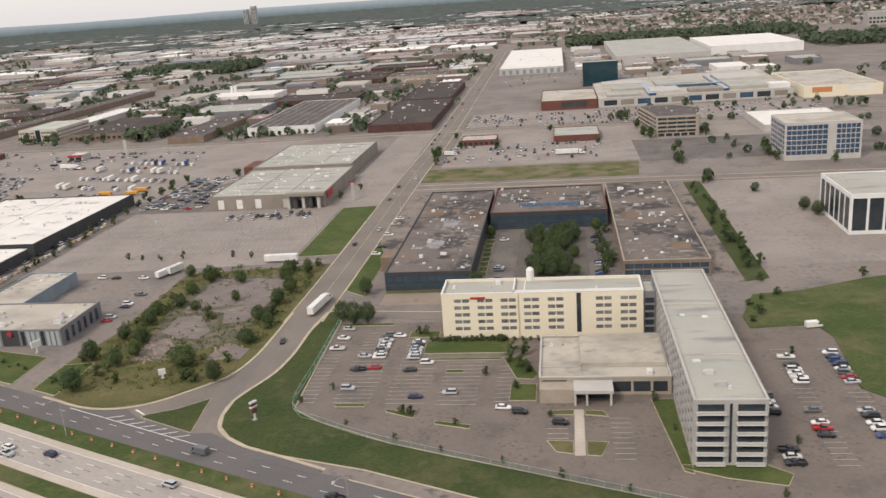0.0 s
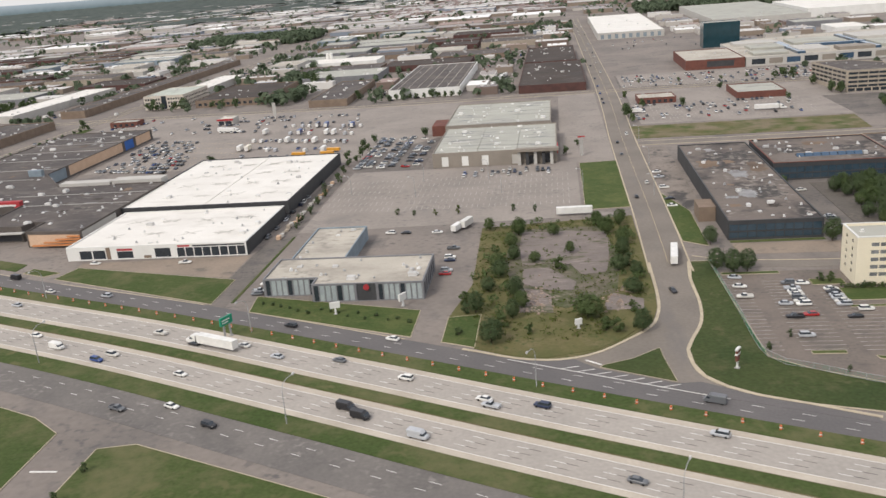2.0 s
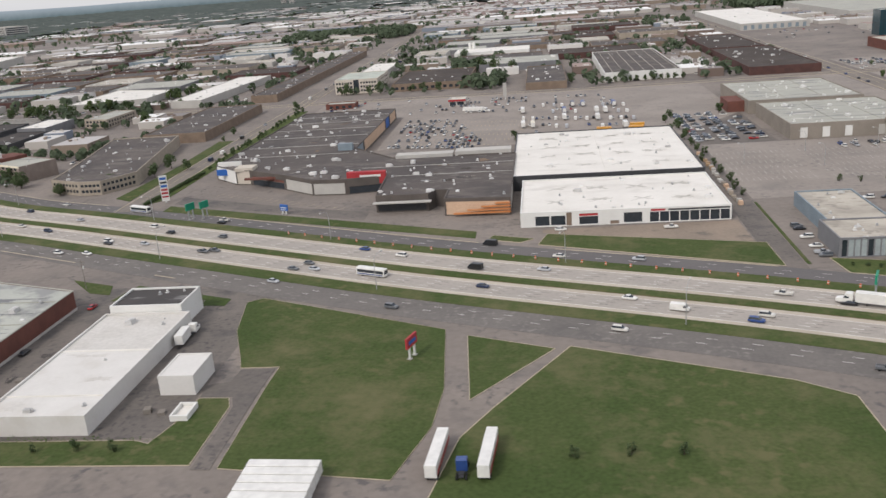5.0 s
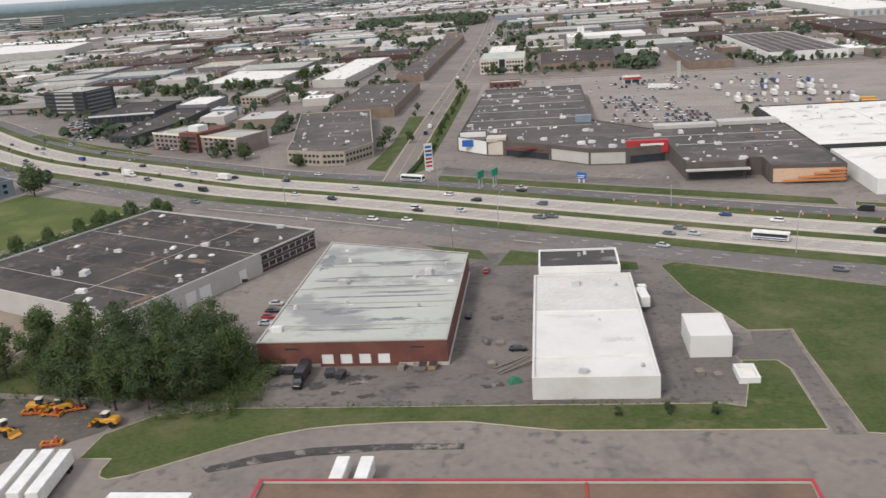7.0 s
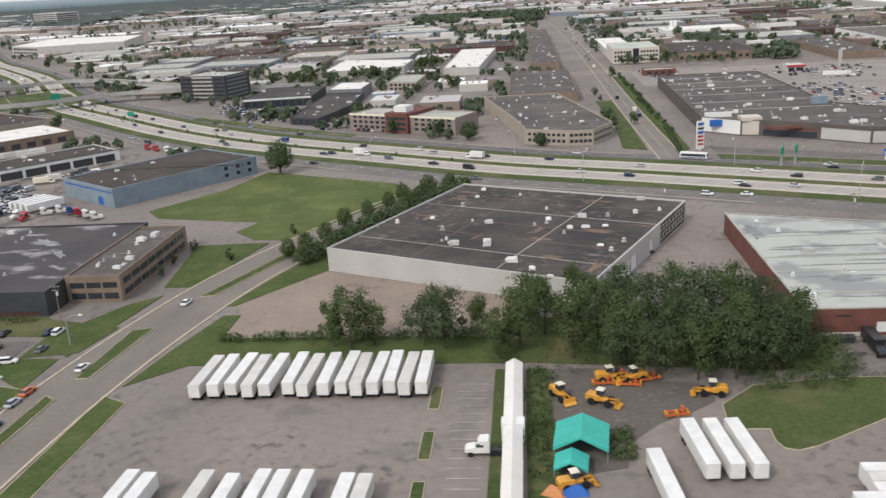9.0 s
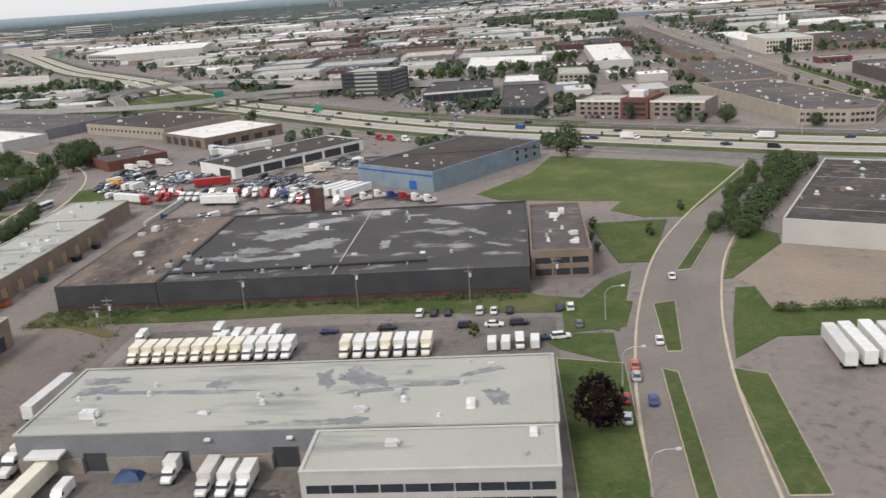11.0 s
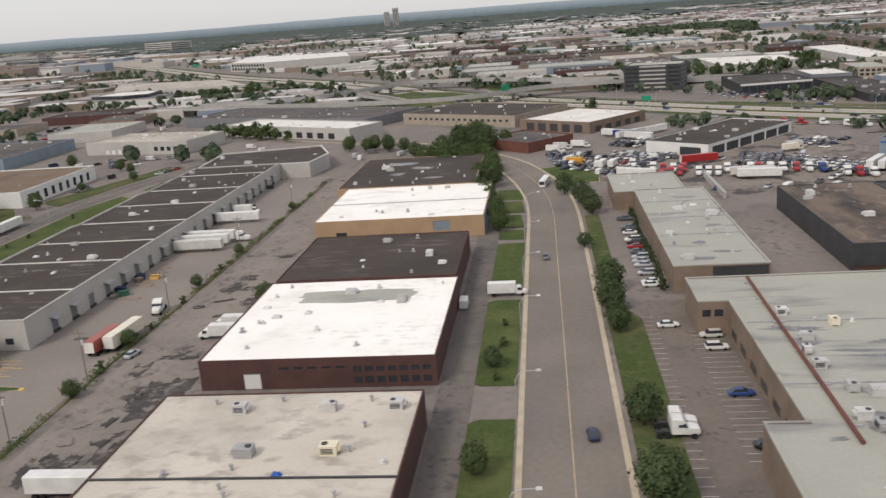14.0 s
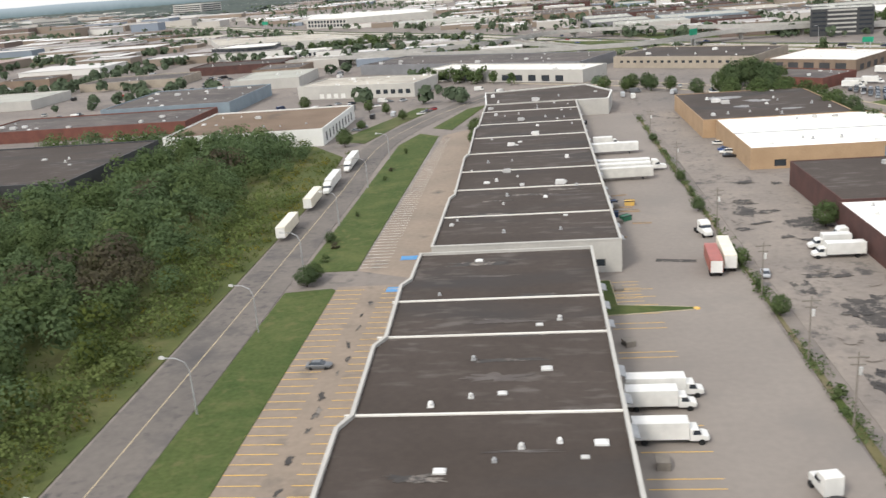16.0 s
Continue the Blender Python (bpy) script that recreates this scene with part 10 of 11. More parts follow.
# yards at the west end
for x, y, dg, kd in ((-658.2, 127, 92, 0), (-658.4, 144, 92, 0), (-658, 158, -88, 1), (-658, 176, -88, 1)):
    semi(x, y, dg, "white", "white") if kd else trailer(x, y, dg, "cream", 0.05)
for y, t in ((63.6, 1), (69, 1), (71.3, 0)):
    (box_truck(-610.4, y, 0, "white", L=7.6) if t else box_truck(-609.8, y, 0, "white", L=9.0))
for y in (151, 154.5, 173.2):
    trailer(-604.8, y, 2, "white" if y > 152 else "dirty_white")
semi(-604.6, 157.5, 0, "white", "white")
box_truck(-606, 181.5, 0)
trailer(-599.3, 103.6, 86, "rust", L=12, H=3.9)
trailer(-597.4, 105.6, 86, "cream", L=14)
car("sedan", "silver", -594, 100.5, 80)
tractor(-597.8, 117, -80)
trailer(-584.4, 67.6, 0, "white", L=13.5)
box_truck(-584, 106, 180, "white", L=8)
box_truck(-584, 109.4, 180, "white", L=6)
tractor(-582.4, 112, 180)
tractor(-600.8, 56.4, 100)
car("sedan", "grey", -641.8, 78.7, 0)
row(-584.6, 165, 0.1, 3.0, 5, 0, 0.9)
row(-656 + 4.5, 240, 1.2, 3.2, 3, 30, 1)
row(-666, 216, 0.4, 2.4, 5, 0, 0.8)
# around the brick and white warehouses
for x, y, c, dg in ((-271.1, 109.6, "red", 100), (-276.4, 115, "black", 0), (-284.5, 128, "black", 90), (-317.2, 126.7, "silver", 0), (-318, 135.3, "silver", 0), (-317.6, 129.5, "red", 0), (-317.7, 132, "black", 0), (-328.4, 147.3, "black", 20), (-283, 149, "red", 90), (-321, 166.6, "turquoise", 65)):
    car("sedan", c, x, y, dg)
tractor(-257, 135.6, 95, "white")
trailer(-257.2, 131, 95, "white", L=8)
box_truck(-305.8, 106.5, -90, "black", L=8)
# hotel car parks
for x, y0, n, p in ((-45.1, 133, 20, .12), (-38.7, 134, 19, .22), (-35.8, 146, 11, .75), (-29, 150, 6, .95), (-28.9, 132, 11, .08), (-26, 132, 11, .12), (-20.2, 132, 7, .15), (-17, 138, 4, .5), (-10.6, 140, 4, .4)):
    row(x, y0, 0, 1.56, n, 0, p, group="hotel car park")
for x, y, c in ((-10.7, 129.4, "white"), (-7.9, 127.8, "black"), (-1.4, 124.2, "black"), (-33.4, 161, "white"), (-45, 160.2, "white"), (-45, 165.2, "silver")):
    car("suv" if c == "black" else "sedan", c, x, y, -6, 0.03)
car("van", "turquoise", -320.4, 165.1, 62)
for x0 in (38.5, 46.5):
    for j in range(8):
        row(x0, 138 + j * 1.7, 0.01, 0, 1, 0, .9)
    for j in range(5):
        row(x0 - 1, 120 + j * 2.0, 0.01, 0, 1, 0, .8)
for j in range(12):
    row(31 + 0.05 * j, 112 + j * 1.9, 0, 0, 1, 0, .55)
    row(54, 118 + j * 1.9, 0, 0, 1, 0, .75)
    row(57.2, 118 + j * 1.9, 0, 0, 1, 0, .6)
car("van", "white", 47, 162.5, 10)
semi(-55, 177.5, 83, "white", "white", 0.05)
car("sedan", "black", -57.6, 159, -80, 0.06)
# retail car parks
for y, n, p in ((262, 17, .55), (265.5, 16, .6), (268.6, 14, .25)):
    row(-108, y, 1.75, 0, n, 90, p, group="store car park")
for x in (-146, -142.5, -138, -134.5, -129.5, -126):
    row(x, 280, 0, 1.75, 30, 0, .55 if x < -130 else .35, False, group="store car park")
for j in range(10):
    row(-249, 297 + j * 6, 1.75, -0.4, 21 - j, 90, .62, False, group="mall car park", cols=COLS)
for j in range(4):
    for i in range(11):
        if rng.random() < .72:
            x, y = -203 + i * 4.1 + rng.uniform(-.5, .5), 324 + j * 17 - i * 1.2
            (trailer(x, y, 92, rng.choice(("white", "cream", "blue", "dark_blue", "white")), L=9) if rng.random() < .3 else car("van", rng.choice(("white", "white", "silver", "dark_blue")), x, y, 90, 0, False))
for j in range(3):
    row(-200, 312 + j * 15, 2.4, -.6, 17, 90, .5, False, group="mall car park")
for x, y in ((-174, 307), (-163, 306.4), (-162, 312.4)):
    trailer(x, y, -8, "yellow", L=9, label="yellow school bus body parked in a row", H=3.0)
semi(2.4, 349.8, 0, "white", "white")
semi(-224.4, 368.2, -16, "white", "white")
box_truck(-46, 358.5, 0, "white")
for j in range(6):
    row(-47, 344 + j * 6.4, 1.9, 0, 34, 90, .3, False, group="plaza car park")
for j in range(7):
    row(-46, 432 + j * 6, 1.9, -.1, 60, 90, .3, False, group="plaza car park")
    row(30, 434 + j * 6, 2.0, -.1, 50, 90, .32, False, group="plaza car park")
for j in range(5):
    row(-40, 610 + j * 14, 2.2, 0, 55, 90, .15, False, group="plaza car park")
row(-153.2, 205, 0, 2.6, 24, 90, .35)
row(-192, 188.6, 8, -0.6, 5, 0, .6)
row(-103.5, 164, 0, 2.2, 14, 0, .45)
row(-137, 205, 4, -0.2, 8, 0, .4)
row(-142.5, 164, 0, 2, 12, 0, .4)
trailer(-75, 214.5, 2, "white")
box_truck(-104, 205, 70)
trailer(-102, 207.6, 70, "dirty_white", L=9)
for j in range(5):
    row(-372, 300 + j * 7, 1.9, -.3, 10, 90, .3, False, group="office car park")
    row(-462, 322 + j * 5.5, 1.9, -.9, 14, 90, .45, False, group="office car park")
for i in range(60):
    x, y = rng.choice((-311.8, -314.6)), rng.uniform(240, 800)
    if i % 3 == 0:
        car(rng.choice(("sedan", "suv", "van")), rng.choice(COLS), x, y, 90, .05, False, "plain car driving on the street", "traffic")
for i in range(26):
    y = rng.uniform(215, 880)
    car("sedan", rng.choice(COLS), rng.choice((-58.2, -54)), y, 90, .05, y < 420, "plain car driving on the street", "traffic")
for i in range(1500):
    x, y = rng.uniform(-700, -70), rng.uniform(435, 760)
    if free(x - 3, x + 3, y - 2, y + 2, 1):
        car(rng.choice(("sedan", "suv", "van")), rng.choice(COLS), x, y, rng.choice((0, 90)), 0, False, group="industrial estate parking")
for x, y, c in ((-413.4, 97, "orange"), (-412.6, 88, "blue"), (-413.6, 94, "silver"), (-409.5, 104, "white"), (-404, 128, "white"), (-415.5, 88.5, "red"), (-415.8, 84, "white")):
    car("sedan", c, x, y, 85, .05)
car("suv", "white", -421.6, 106.4, 10)
car("sedan", "dark_blue", -424, 106.2, 10)
loader(-328.3, 94.4, 175)
loader(-341, 92.5, -25)
loader(-339.5, 98.5, 10)
loader(-336.8, 98.2, 200)
loader(-345.6, 94, -60)
loader(-345, 75.5, 20)

# cars among the western blocks
for i in range(900):
    x, y = rng.uniform(-900, -560), rng.uniform(225, 430)
    if free(x - 3, x + 3, y - 2, y + 2, 1) and noise.noise(Vector((x / 30, y / 30, 12))) > -0.05:
        car(rng.choice(("sedan", "suv", "van")), rng.choice(COLS), x, y, rng.choice((0, 60, 90)), 0, False)
# crowded dealer yard
for i in range(60):
    x, y = rng.uniform(-532, -470), rng.uniform(178, 236)
    if inside(x, y, [(-530, 198), (-526, 224), (-508, 234), (-505, 222), (-488, 208), (-474, 204), (-474, 178), (-500, 178)]) and not inside(x, y, turned(-493.5, 242.5, 22, 47, -41)) and not (-512 < x < -486 and 184 < y < 202):
        car(rng.choice(("sedan", "suv", "van", "pickup")), rng.choice(COLS), x, y, rng.choice((50, 140, 230)), 0.03, False)
for i, (x, y, c) in enumerate(((-494, 199, "red"), (-491.5, 198.4, "white"), (-489, 197.8, "white"), (-486.4, 197, "red"), (-484, 196, "white"), (-481.5, 195, "blue"), (-516, 206, "white"), (-518, 207, "black"), (-520, 212, "white"), (-478, 190, "white"), (-476, 188.8, "red"), (-473.6, 187.4, "white"), (-467, 186, "white"), (-464, 184, "red"))):
    tractor(x, y, -100 + 7 * (i % 3), c, 0.03)
# more cars at the street's unit parking, office lots and mall
row(-522.4, 73, 0, 1.35, 22, 0, .16)
row(-526.9, 118, 0, 2.1, 22, 0, .3)
for j in range(5):
    row(-300, 388 + j * 7, 2.0, -.2, 22, 90, .3, False)
    row(-252, 372 + j * 9, 1.9, -.3, 46, 90, .3, False)
for j in range(4):
    row(-420, 294 + j * 6, 1.9, -.8, 16, 60, .4, False)
    row(-475, 345 + j * 6, 1.9, -.9, 18, 60, .5, False)
for j in range(3):
    row(-50, 219 + j * 14, 0, 2.2, 5, 0, .5)
    row(-17 + j * 12, 243 - j, 0, 0, 1, 0, 1)
row(-16, 191, 0, 2.2, 20, 0, .35)
row(8.6, 191, 0, 2.2, 18, 0, .35)
dr = random.Random(4242)
DARK = ["black"] * 5 + ["grey"] * 5 + ["dark_blue"] * 3 + ["silver"] * 3 + ["white"] * 3
for x0, y0, dx, dy, n, m, ex, ey, dg in ((-493, 218.6, 1.62, -0.5, 9, 4, -1.0, -3.2, 70), (-520, 228, 1.5, -0.45, 8, 2, 0.6, -3.6, 75), (-540, 236, 1.55, -0.5, 8, 6, 0.5, -3.5, 72), (-522, 246, 1.5, -1.2, 5, 3, 1.6, 3.4, 50), (-478, 234, 1.6, -1.0, 6, 2, 1.8, 2.8, 50), (-530, 206, 1.5, -0.5, 6, 2, 0.8, 3.2, 70)):
    for q in range(m):
        for i in range(n):
            if dr.random() < 0.9:
                far_car(dr.choice(("sedan", "suv", "pickup", "van")), dr.choice(DARK), x0 + dx * i + ex * q + dr.uniform(-.15, .15), y0 + dy * i + ey * q + dr.uniform(-.2, .2), dg + dr.choice((0, 180)) + dr.uniform(-5, 5), 0.03)
for i, (x, y, dg, c) in enumerate(((-538, 240, -28, "white"), (-536, 244, -28, "dirty_white"), (-531, 246, -24, "white"), (-533, 219, -24, "yellow"), (-534.5, 222, 60, "white"), (-527, 214, 70, "white"), (-524.6, 213.4, 70, "white"), (-480.4, 222.6, 20, "cream"), (-478.6, 226, 20, "dirty_white"))):
    box_truck(x, y, dg, c, 0.03, L=7.0)
for x, y, c in ((-514, 203.8, "red"), (-511.8, 203.2, "white"), (-509.6, 202.7, "red"), (-500.4, 200.2, "white"), (-495.6, 199.4, "white")):
    tractor(x, y, -95, c, 0.03)
for i in range(4):
    trailer(-516.5 + i * 2.8, 258.6 + i * 2.2, 40, "white" if i % 2 else "dirty_white")
for i in range(6):
    trailer(-113.5 + i * 1.1, 446 + i * 11, 74, "white")
d = thing("far_cars", "rows of parked cars in distant car parks", "cars", kind="stuff")
for nm, sl in FAR_CARS.items():
    part(nm + "_cars" if nm != "glass" else "car_glazing", sl, M["glass"] if nm == "glass" else PAINT[nm], d)

# ---- paint on car parks ----
def stripes(name, x, y, dx, dy, n, lx, ly, mat, label):
    s = Solid()
    w = 0.05
    L = math.hypot(lx, ly)
    px, py = -ly / L * w, lx / L * w
    for i in range(n):
        a, b = x + dx * i, y + dy * i
        s.add([(a - px, b - py, .056), (a + lx - px, b + ly - py, .056), (a + lx + px, b + ly + py, .056), (a + px, b + py, .056)], [(0, 1, 2, 3)])
    tagged(new(name, s.mesh(name, M[mat])), label, "road marking", kind="structure")


YL, WL = "faded yellow parking bay lines", "faded white parking bay lines"
stripes("bay_lines_1", -645, 20, 0, 1.52, 54, 3.6, 0, "yellow_paint", YL)
stripes("bay_lines_2", -639, 20, 0, 1.52, 54, 3.2, 0, "yellow_paint", YL)
stripes("bay_lines_3", -643.6, 109, 0, 1.4, 66, 3.6, 0, "white_paint", WL)
for i, y in enumerate((57, 58.3, 62, 66, 73, 74.5, 79, 80.2, 86, 87.4, 90, 92.5, 95, 97.4)):
    stripes("dock_lines_%d" % (i + 1), -612.6, y, 0, 1, 1, 5.4, 0, "yellow_paint", "yellow loading bay line")
stripes("bay_lines_4", -531, 20, 0, 1.5, 60, 2.8, 0, "worn_white", WL)
stripes("bay_lines_5", -524.6, 72, 0, 1.35, 24, 3.8, 0, "worn_white", WL)
stripes("bay_lines_6", -357.9, 60, 0, 1.9, 21, 3.6, 0, "worn_white", WL)
for j, y in enumerate((226, 232.5, 239, 245.5, 252, 258.5)):
    stripes("bay_lines_%d" % (7 + j), -121, y, 1.55, 0, 30, 0, 3.4, "worn_white", WL)
    stripes("lot_lines_%d" % (7 + j), -146, y, 1.55, 0, 14, 0, 3.4, "worn_white", WL)
for j, (x, y, n, L) in enumerate(((-47, 132, 22, 3.4), (-40.5, 132, 21, 6.8), (-31.2, 131.5, 18, 7), (-22.2, 131, 12, 6.8), (-12.4, 132, 10, 3.2), (6.4, 113.5, 9, 3.2), (-3.4, 119.5, 5, 3.2))):
    stripes("hotel_bay_lines_%d" % (j + 1), x, y, 0, 1.56, n, L, 0, "worn_white", WL)
for j in range(6):
    stripes("plaza_lines_%d" % (j + 1), -46, 342 + 6.4 * j, 1.55, 0, 44, 0, 3.2, "worn_white", WL)
    stripes("plaza_lot_lines_%d" % (j + 1), -46, 430 + 7.2 * j, 1.6, 0, 42, 0, 3.2, "worn_white", WL)
for j, x in enumerate((36.6, 44.8, 52.6)):
    stripes("hotel_lot_lines_%d" % (j + 1), x, 112, 0, 1.6, 26, 3.0, 0, "worn_white", WL)
for j in range(6):
    stripes("mall_lines_%d" % (j + 1), -246 + j * 2, 300 + j * 9, 1.6, -.35, 24, 0, 3.2, "cream_paint", WL)
stripes("mall_front_lines", -290, 237, 2.4, -1.3, 18, 1.6, 3.0, "cream_paint", YL)
stripes("yard_lines", -383, 128, 1.5, -.72, 18, 1.2, 2.6, "cream_paint", YL)
hatch = Solid()
strip_solid([Vector((-88, 130.4)), Vector((-81, 127.3)), Vector((-61, 118.4)), Vector((-55, 115.8))], -0.06, 0.06, 0.05, 0.108, hatch)
strip_solid([Vector((-75.2, 129.6)), Vector((-72.8, 127.8))], -0.16, 0.16, 0.05, 0.108, hatch)
for i in range(7):
    x0, y0 = -79.4 + 2.5 * i, 126.5 - 1.13 * i
    strip_solid([Vector((x0, y0)), Vector((x0 + 3.0, y0 + 0.9))], -0.06, 0.06, 0.05, 0.108, hatch)
tagged(new("gore_lines", hatch.mesh("gore_lines", M["white_paint"])), "white hatched gore lines at the junction", "road marking", kind="structure")
patch("tar_repair", [(-311.8, 84.4), (-310.8, 83.5), (-306.2, 85.1), (-300, 86.9), (-291, 88.2), (-282, 88.3), (-282, 89.5), (-291, 89.5), (-299.7, 88.7), (-306.1, 87.1)], "tar", "long black tar repair in the asphalt", z=0.06, category="road patch")
patch("stop_line", [(-153.5, 97), (-149.4, 97), (-149.4, 97.3), (-153.5, 97.3)], "white_paint", "white stop line at the junction", z=0.06, category="road marking")

# ---- street furniture ----
def lamp(x, y, deg, h=5.6, arm=2.2, double=False):
    root = thing("street_lamp", "grey steel street lamp with a curved arm", "street lamp", Matrix.Translation((x, y, 0)) @ Matrix.Rotation(radians(deg), 4, "Z"), "street lamps")
    key = ("lamp", h, arm)
    if key not in VM:
        a = Solid()
        pts = [(0, 0, h * .8), (arm * .15, 0, h * .93), (arm * .5, 0, h), (arm, 0, h * 1.01)]
        for p, q in zip(pts, pts[1:]):
            a.tube(p, q, .05, n=6)
        VM[key] = (Solid().tube((0, 0, 0), (0, 0, h * .8), .09, .06, 8).mesh("pole", M["metal"]), a.mesh("arm", M["metal"]), Solid().loft([[(arm - .1, -.1, h * .99), (arm + .4, -.12, h), (arm + .4, .12, h), (arm - .1, .1, h * .99)], [(arm - .05, -.06, h * 1.04), (arm + .35, -.07, h * 1.04), (arm + .35, .07, h * 1.04), (arm - .05, .06, h * 1.04)]]).mesh("lamp_head", M["light_metal"]))
    up = root
    for n, me in zip(("pole", "arm"), VM[key]):
        up = part(n, me, None, root)
    part("lamp_head", VM[key][2], None, up)


for y in (26, 48, 69.6, 88.1, 108, 130, 155, 180):
    lamp(-650.9, y, 180)
for y in (40, 60, 81.7, 104.5, 124, 142.8, 166):
    lamp(-544.8, y, 0, 4.8)
for y in (70, 92, 112):
    lamp(-415.4, y, 0, 4.8)
for x, y in ((-53.4, 230), (-51.2, 265), (-51, 300), (-51, 360), (-72, 240), (-95, 240), (-120, 240), (-140, 245), (-100, 258), (-120, 258)):
    lamp(x, y, 180, 6.0, 1.5)
for i in range(22):
    px, py, a = along(-520 + i * 27, -12.2 if i % 2 else 12.4)
    lamp(px, py, a + (90 if i % 2 else -90), 7.0, 2.6)


def utility_pole(x, y, h=6.5):
    root = thing("utility_pole", "weathered wooden utility pole with crossarms", "utility pole", Matrix.Translation((x, y, 0)), "utility poles")
    part("pole", Solid().tube((0, 0, 0), (0, 0, h), .08, .06, 7), M["pole_wood"], root)
    part("crossarm", Solid().box(-.8, .8, -.06, .06, h - .5, h - .38).box(-.55, .55, -.05, .05, h - 1.1, h - 1.0), M["pole_wood"], root)
    part("transformer", Solid().tube((.22, 0, h - 1.9), (.22, 0, h - 1.3), .16, n=8), M["light_metal"], root)


for x, y in ((-596, 65.2), (-596, 77), (-596.2, 93.1), (-596.2, 117.3), (-596.5, 150), (-596.5, 185), (-484, 111.3), (-484.6, 108.8), (-467.2, 119), (-450.5, 120), (-433.9, 119), (-421.5, 121), (-322, 172), (-290, 160)):
    utility_pole(x, y)
for i in range(78):
    px, py, a = along(-262 + i * 4.6, 12.9)
    root = thing("traffic_barrel", "orange and white plastic traffic barrel on grass", "traffic barrel", Matrix.Translation((px, py, .12)), "traffic barrels")
    if "barrel" not in VM:
        VM["barrel"] = (Solid().tube((0, 0, 0), (0, 0, .62), .2, .15, 9).mesh("drum", PAINT["orange"]), Solid().tube((0, 0, .22), (0, 0, .36), .19, .18, 9).mesh("band", PAINT["white"]))
    part("band", VM["barrel"][1], None, part("drum", VM["barrel"][0], None, root))


def board(name, x, y, deg, w, z0, z1, face, label, legs=2, leg_mat="white_wall", bars=(), frame_mat="metal"):
    root = thing(name, label, "sign", Matrix.Translation((x, y, 0)) @ Matrix.Rotation(radians(deg), 4, "Z"))
    face_ob = part("panel", Solid().box(-w / 2, w / 2, -.18, .18, z0, z1), M[face], root)
    for i in range(legs):
        u = 0 if legs == 1 else (-w / 4 + w / 2 * i)
        lg = part("leg", Solid().box(u - .16, u + .16, -.12, .12, 0, z0), M[leg_mat], root)
        part("footing", Solid().box(u - .35, u + .35, -.35, .35, 0, .2), M["concrete"], lg)
    for (u0, u1, a, b, mt) in bars:
        part("lettering_bar", Solid().box(u0, u1, -.2, .2, a, b), M[mt], face_ob)


board("billboard", -216.6, 123.0, 72, 3.4, 2.0, 3.7, "red", "red billboard on two white legs in the field", bars=[(-1.2, 1.2, 2.5, 3.1, "blue")])
board("pylon_sign", -303.4, 232.4, 25, 2.2, .6, 8.0, "white_wall", "tall white pylon sign with coloured panels", 1, bars=[(-.9, .9, 6.8, 7.5, "blue"), (-.9, .9, 5.7, 6.3, "black_wall"), (-.9, .9, 4.6, 5.3, "blue"), (-.9, .9, 3.6, 4.2, "red"), (-.9, .9, 2.6, 3.2, "red"), (-.9, .9, 1.6, 2.1, "red")])
board("tall_pylon", -212, 400, 10, 1.6, 1.2, 7.6, "light_wall", "tall pale pylon sign over the car park", 1)
board("blue_billboard", -263, 213.6, -24, 2.4, 1.0, 2.6, "blue", "blue and white roadside sign", bars=[(-1.0, 1.0, 1.7, 1.9, "white_wall"), (-1.0, .6, 1.25, 1.4, "white_wall")])
board("motorway_sign", -141, 142.6, 66, 3.0, 2.6, 4.2, "green_sign", "green motorway direction sign", leg_mat="metal", bars=[(-1.2, .8, 3.5, 3.7, "white_wall"), (-1.2, .4, 3.0, 3.2, "white_wall")])
board("motorway_sign", -288, 212.6, 66, 3.0, 2.6, 4.4, "green_sign", "green motorway direction sign", leg_mat="metal")
board("motorway_sign", -284.5, 213.5, 66, 3.0, 2.8, 4.6, "green_sign", "green motorway direction sign", leg_mat="metal")
board("motorway_sign", -556, 372, 40, 4.2, 5.5, 8.0, "green_sign", "green motorway direction sign on tall legs", leg_mat="metal")
board("motorway_sign", -503, 330, -30, 3.6, 2.4, 4.2, "green_sign", "wide green motorway direction sign", leg_mat="metal")
board("motorway_sign", -880, 850, -30, 8, 4.0, 7, "green_sign", "wide green motorway direction sign", leg_mat="metal")
board("totem_sign", -52.1, 125.8, 60, 1.1, 1.4, 3.4, "brick_red", "red hotel totem sign on the grass", 1, bars=[(-.7, .7, 2.4, 2.7, "white_wall"), (-.7, .7, 3.2, 3.5, "white_wall")])
board("pylon_sign", -71, 284, 10, 1.2, .4, 6.6, "concrete", "grey concrete pylon sign with a red top", 1, bars=[(-1.2, 1.2, 6.2, 6.6, "red")])
board("white_sign", -122.6, 152.2, 20, 2.0, 1.4, 2.6, "white_wall", "white sign board on the lawn", 1)
board("white_sign", -109.8, 155.6, 60, 2.0, 1.3, 2.7, "white_wall", "white sign board on the lawn", 1)
board("white_sign", -76, 142.4, 30, 1.3, .9, 2.0, "white_wall", "white sign board in the vacant lot", 1)
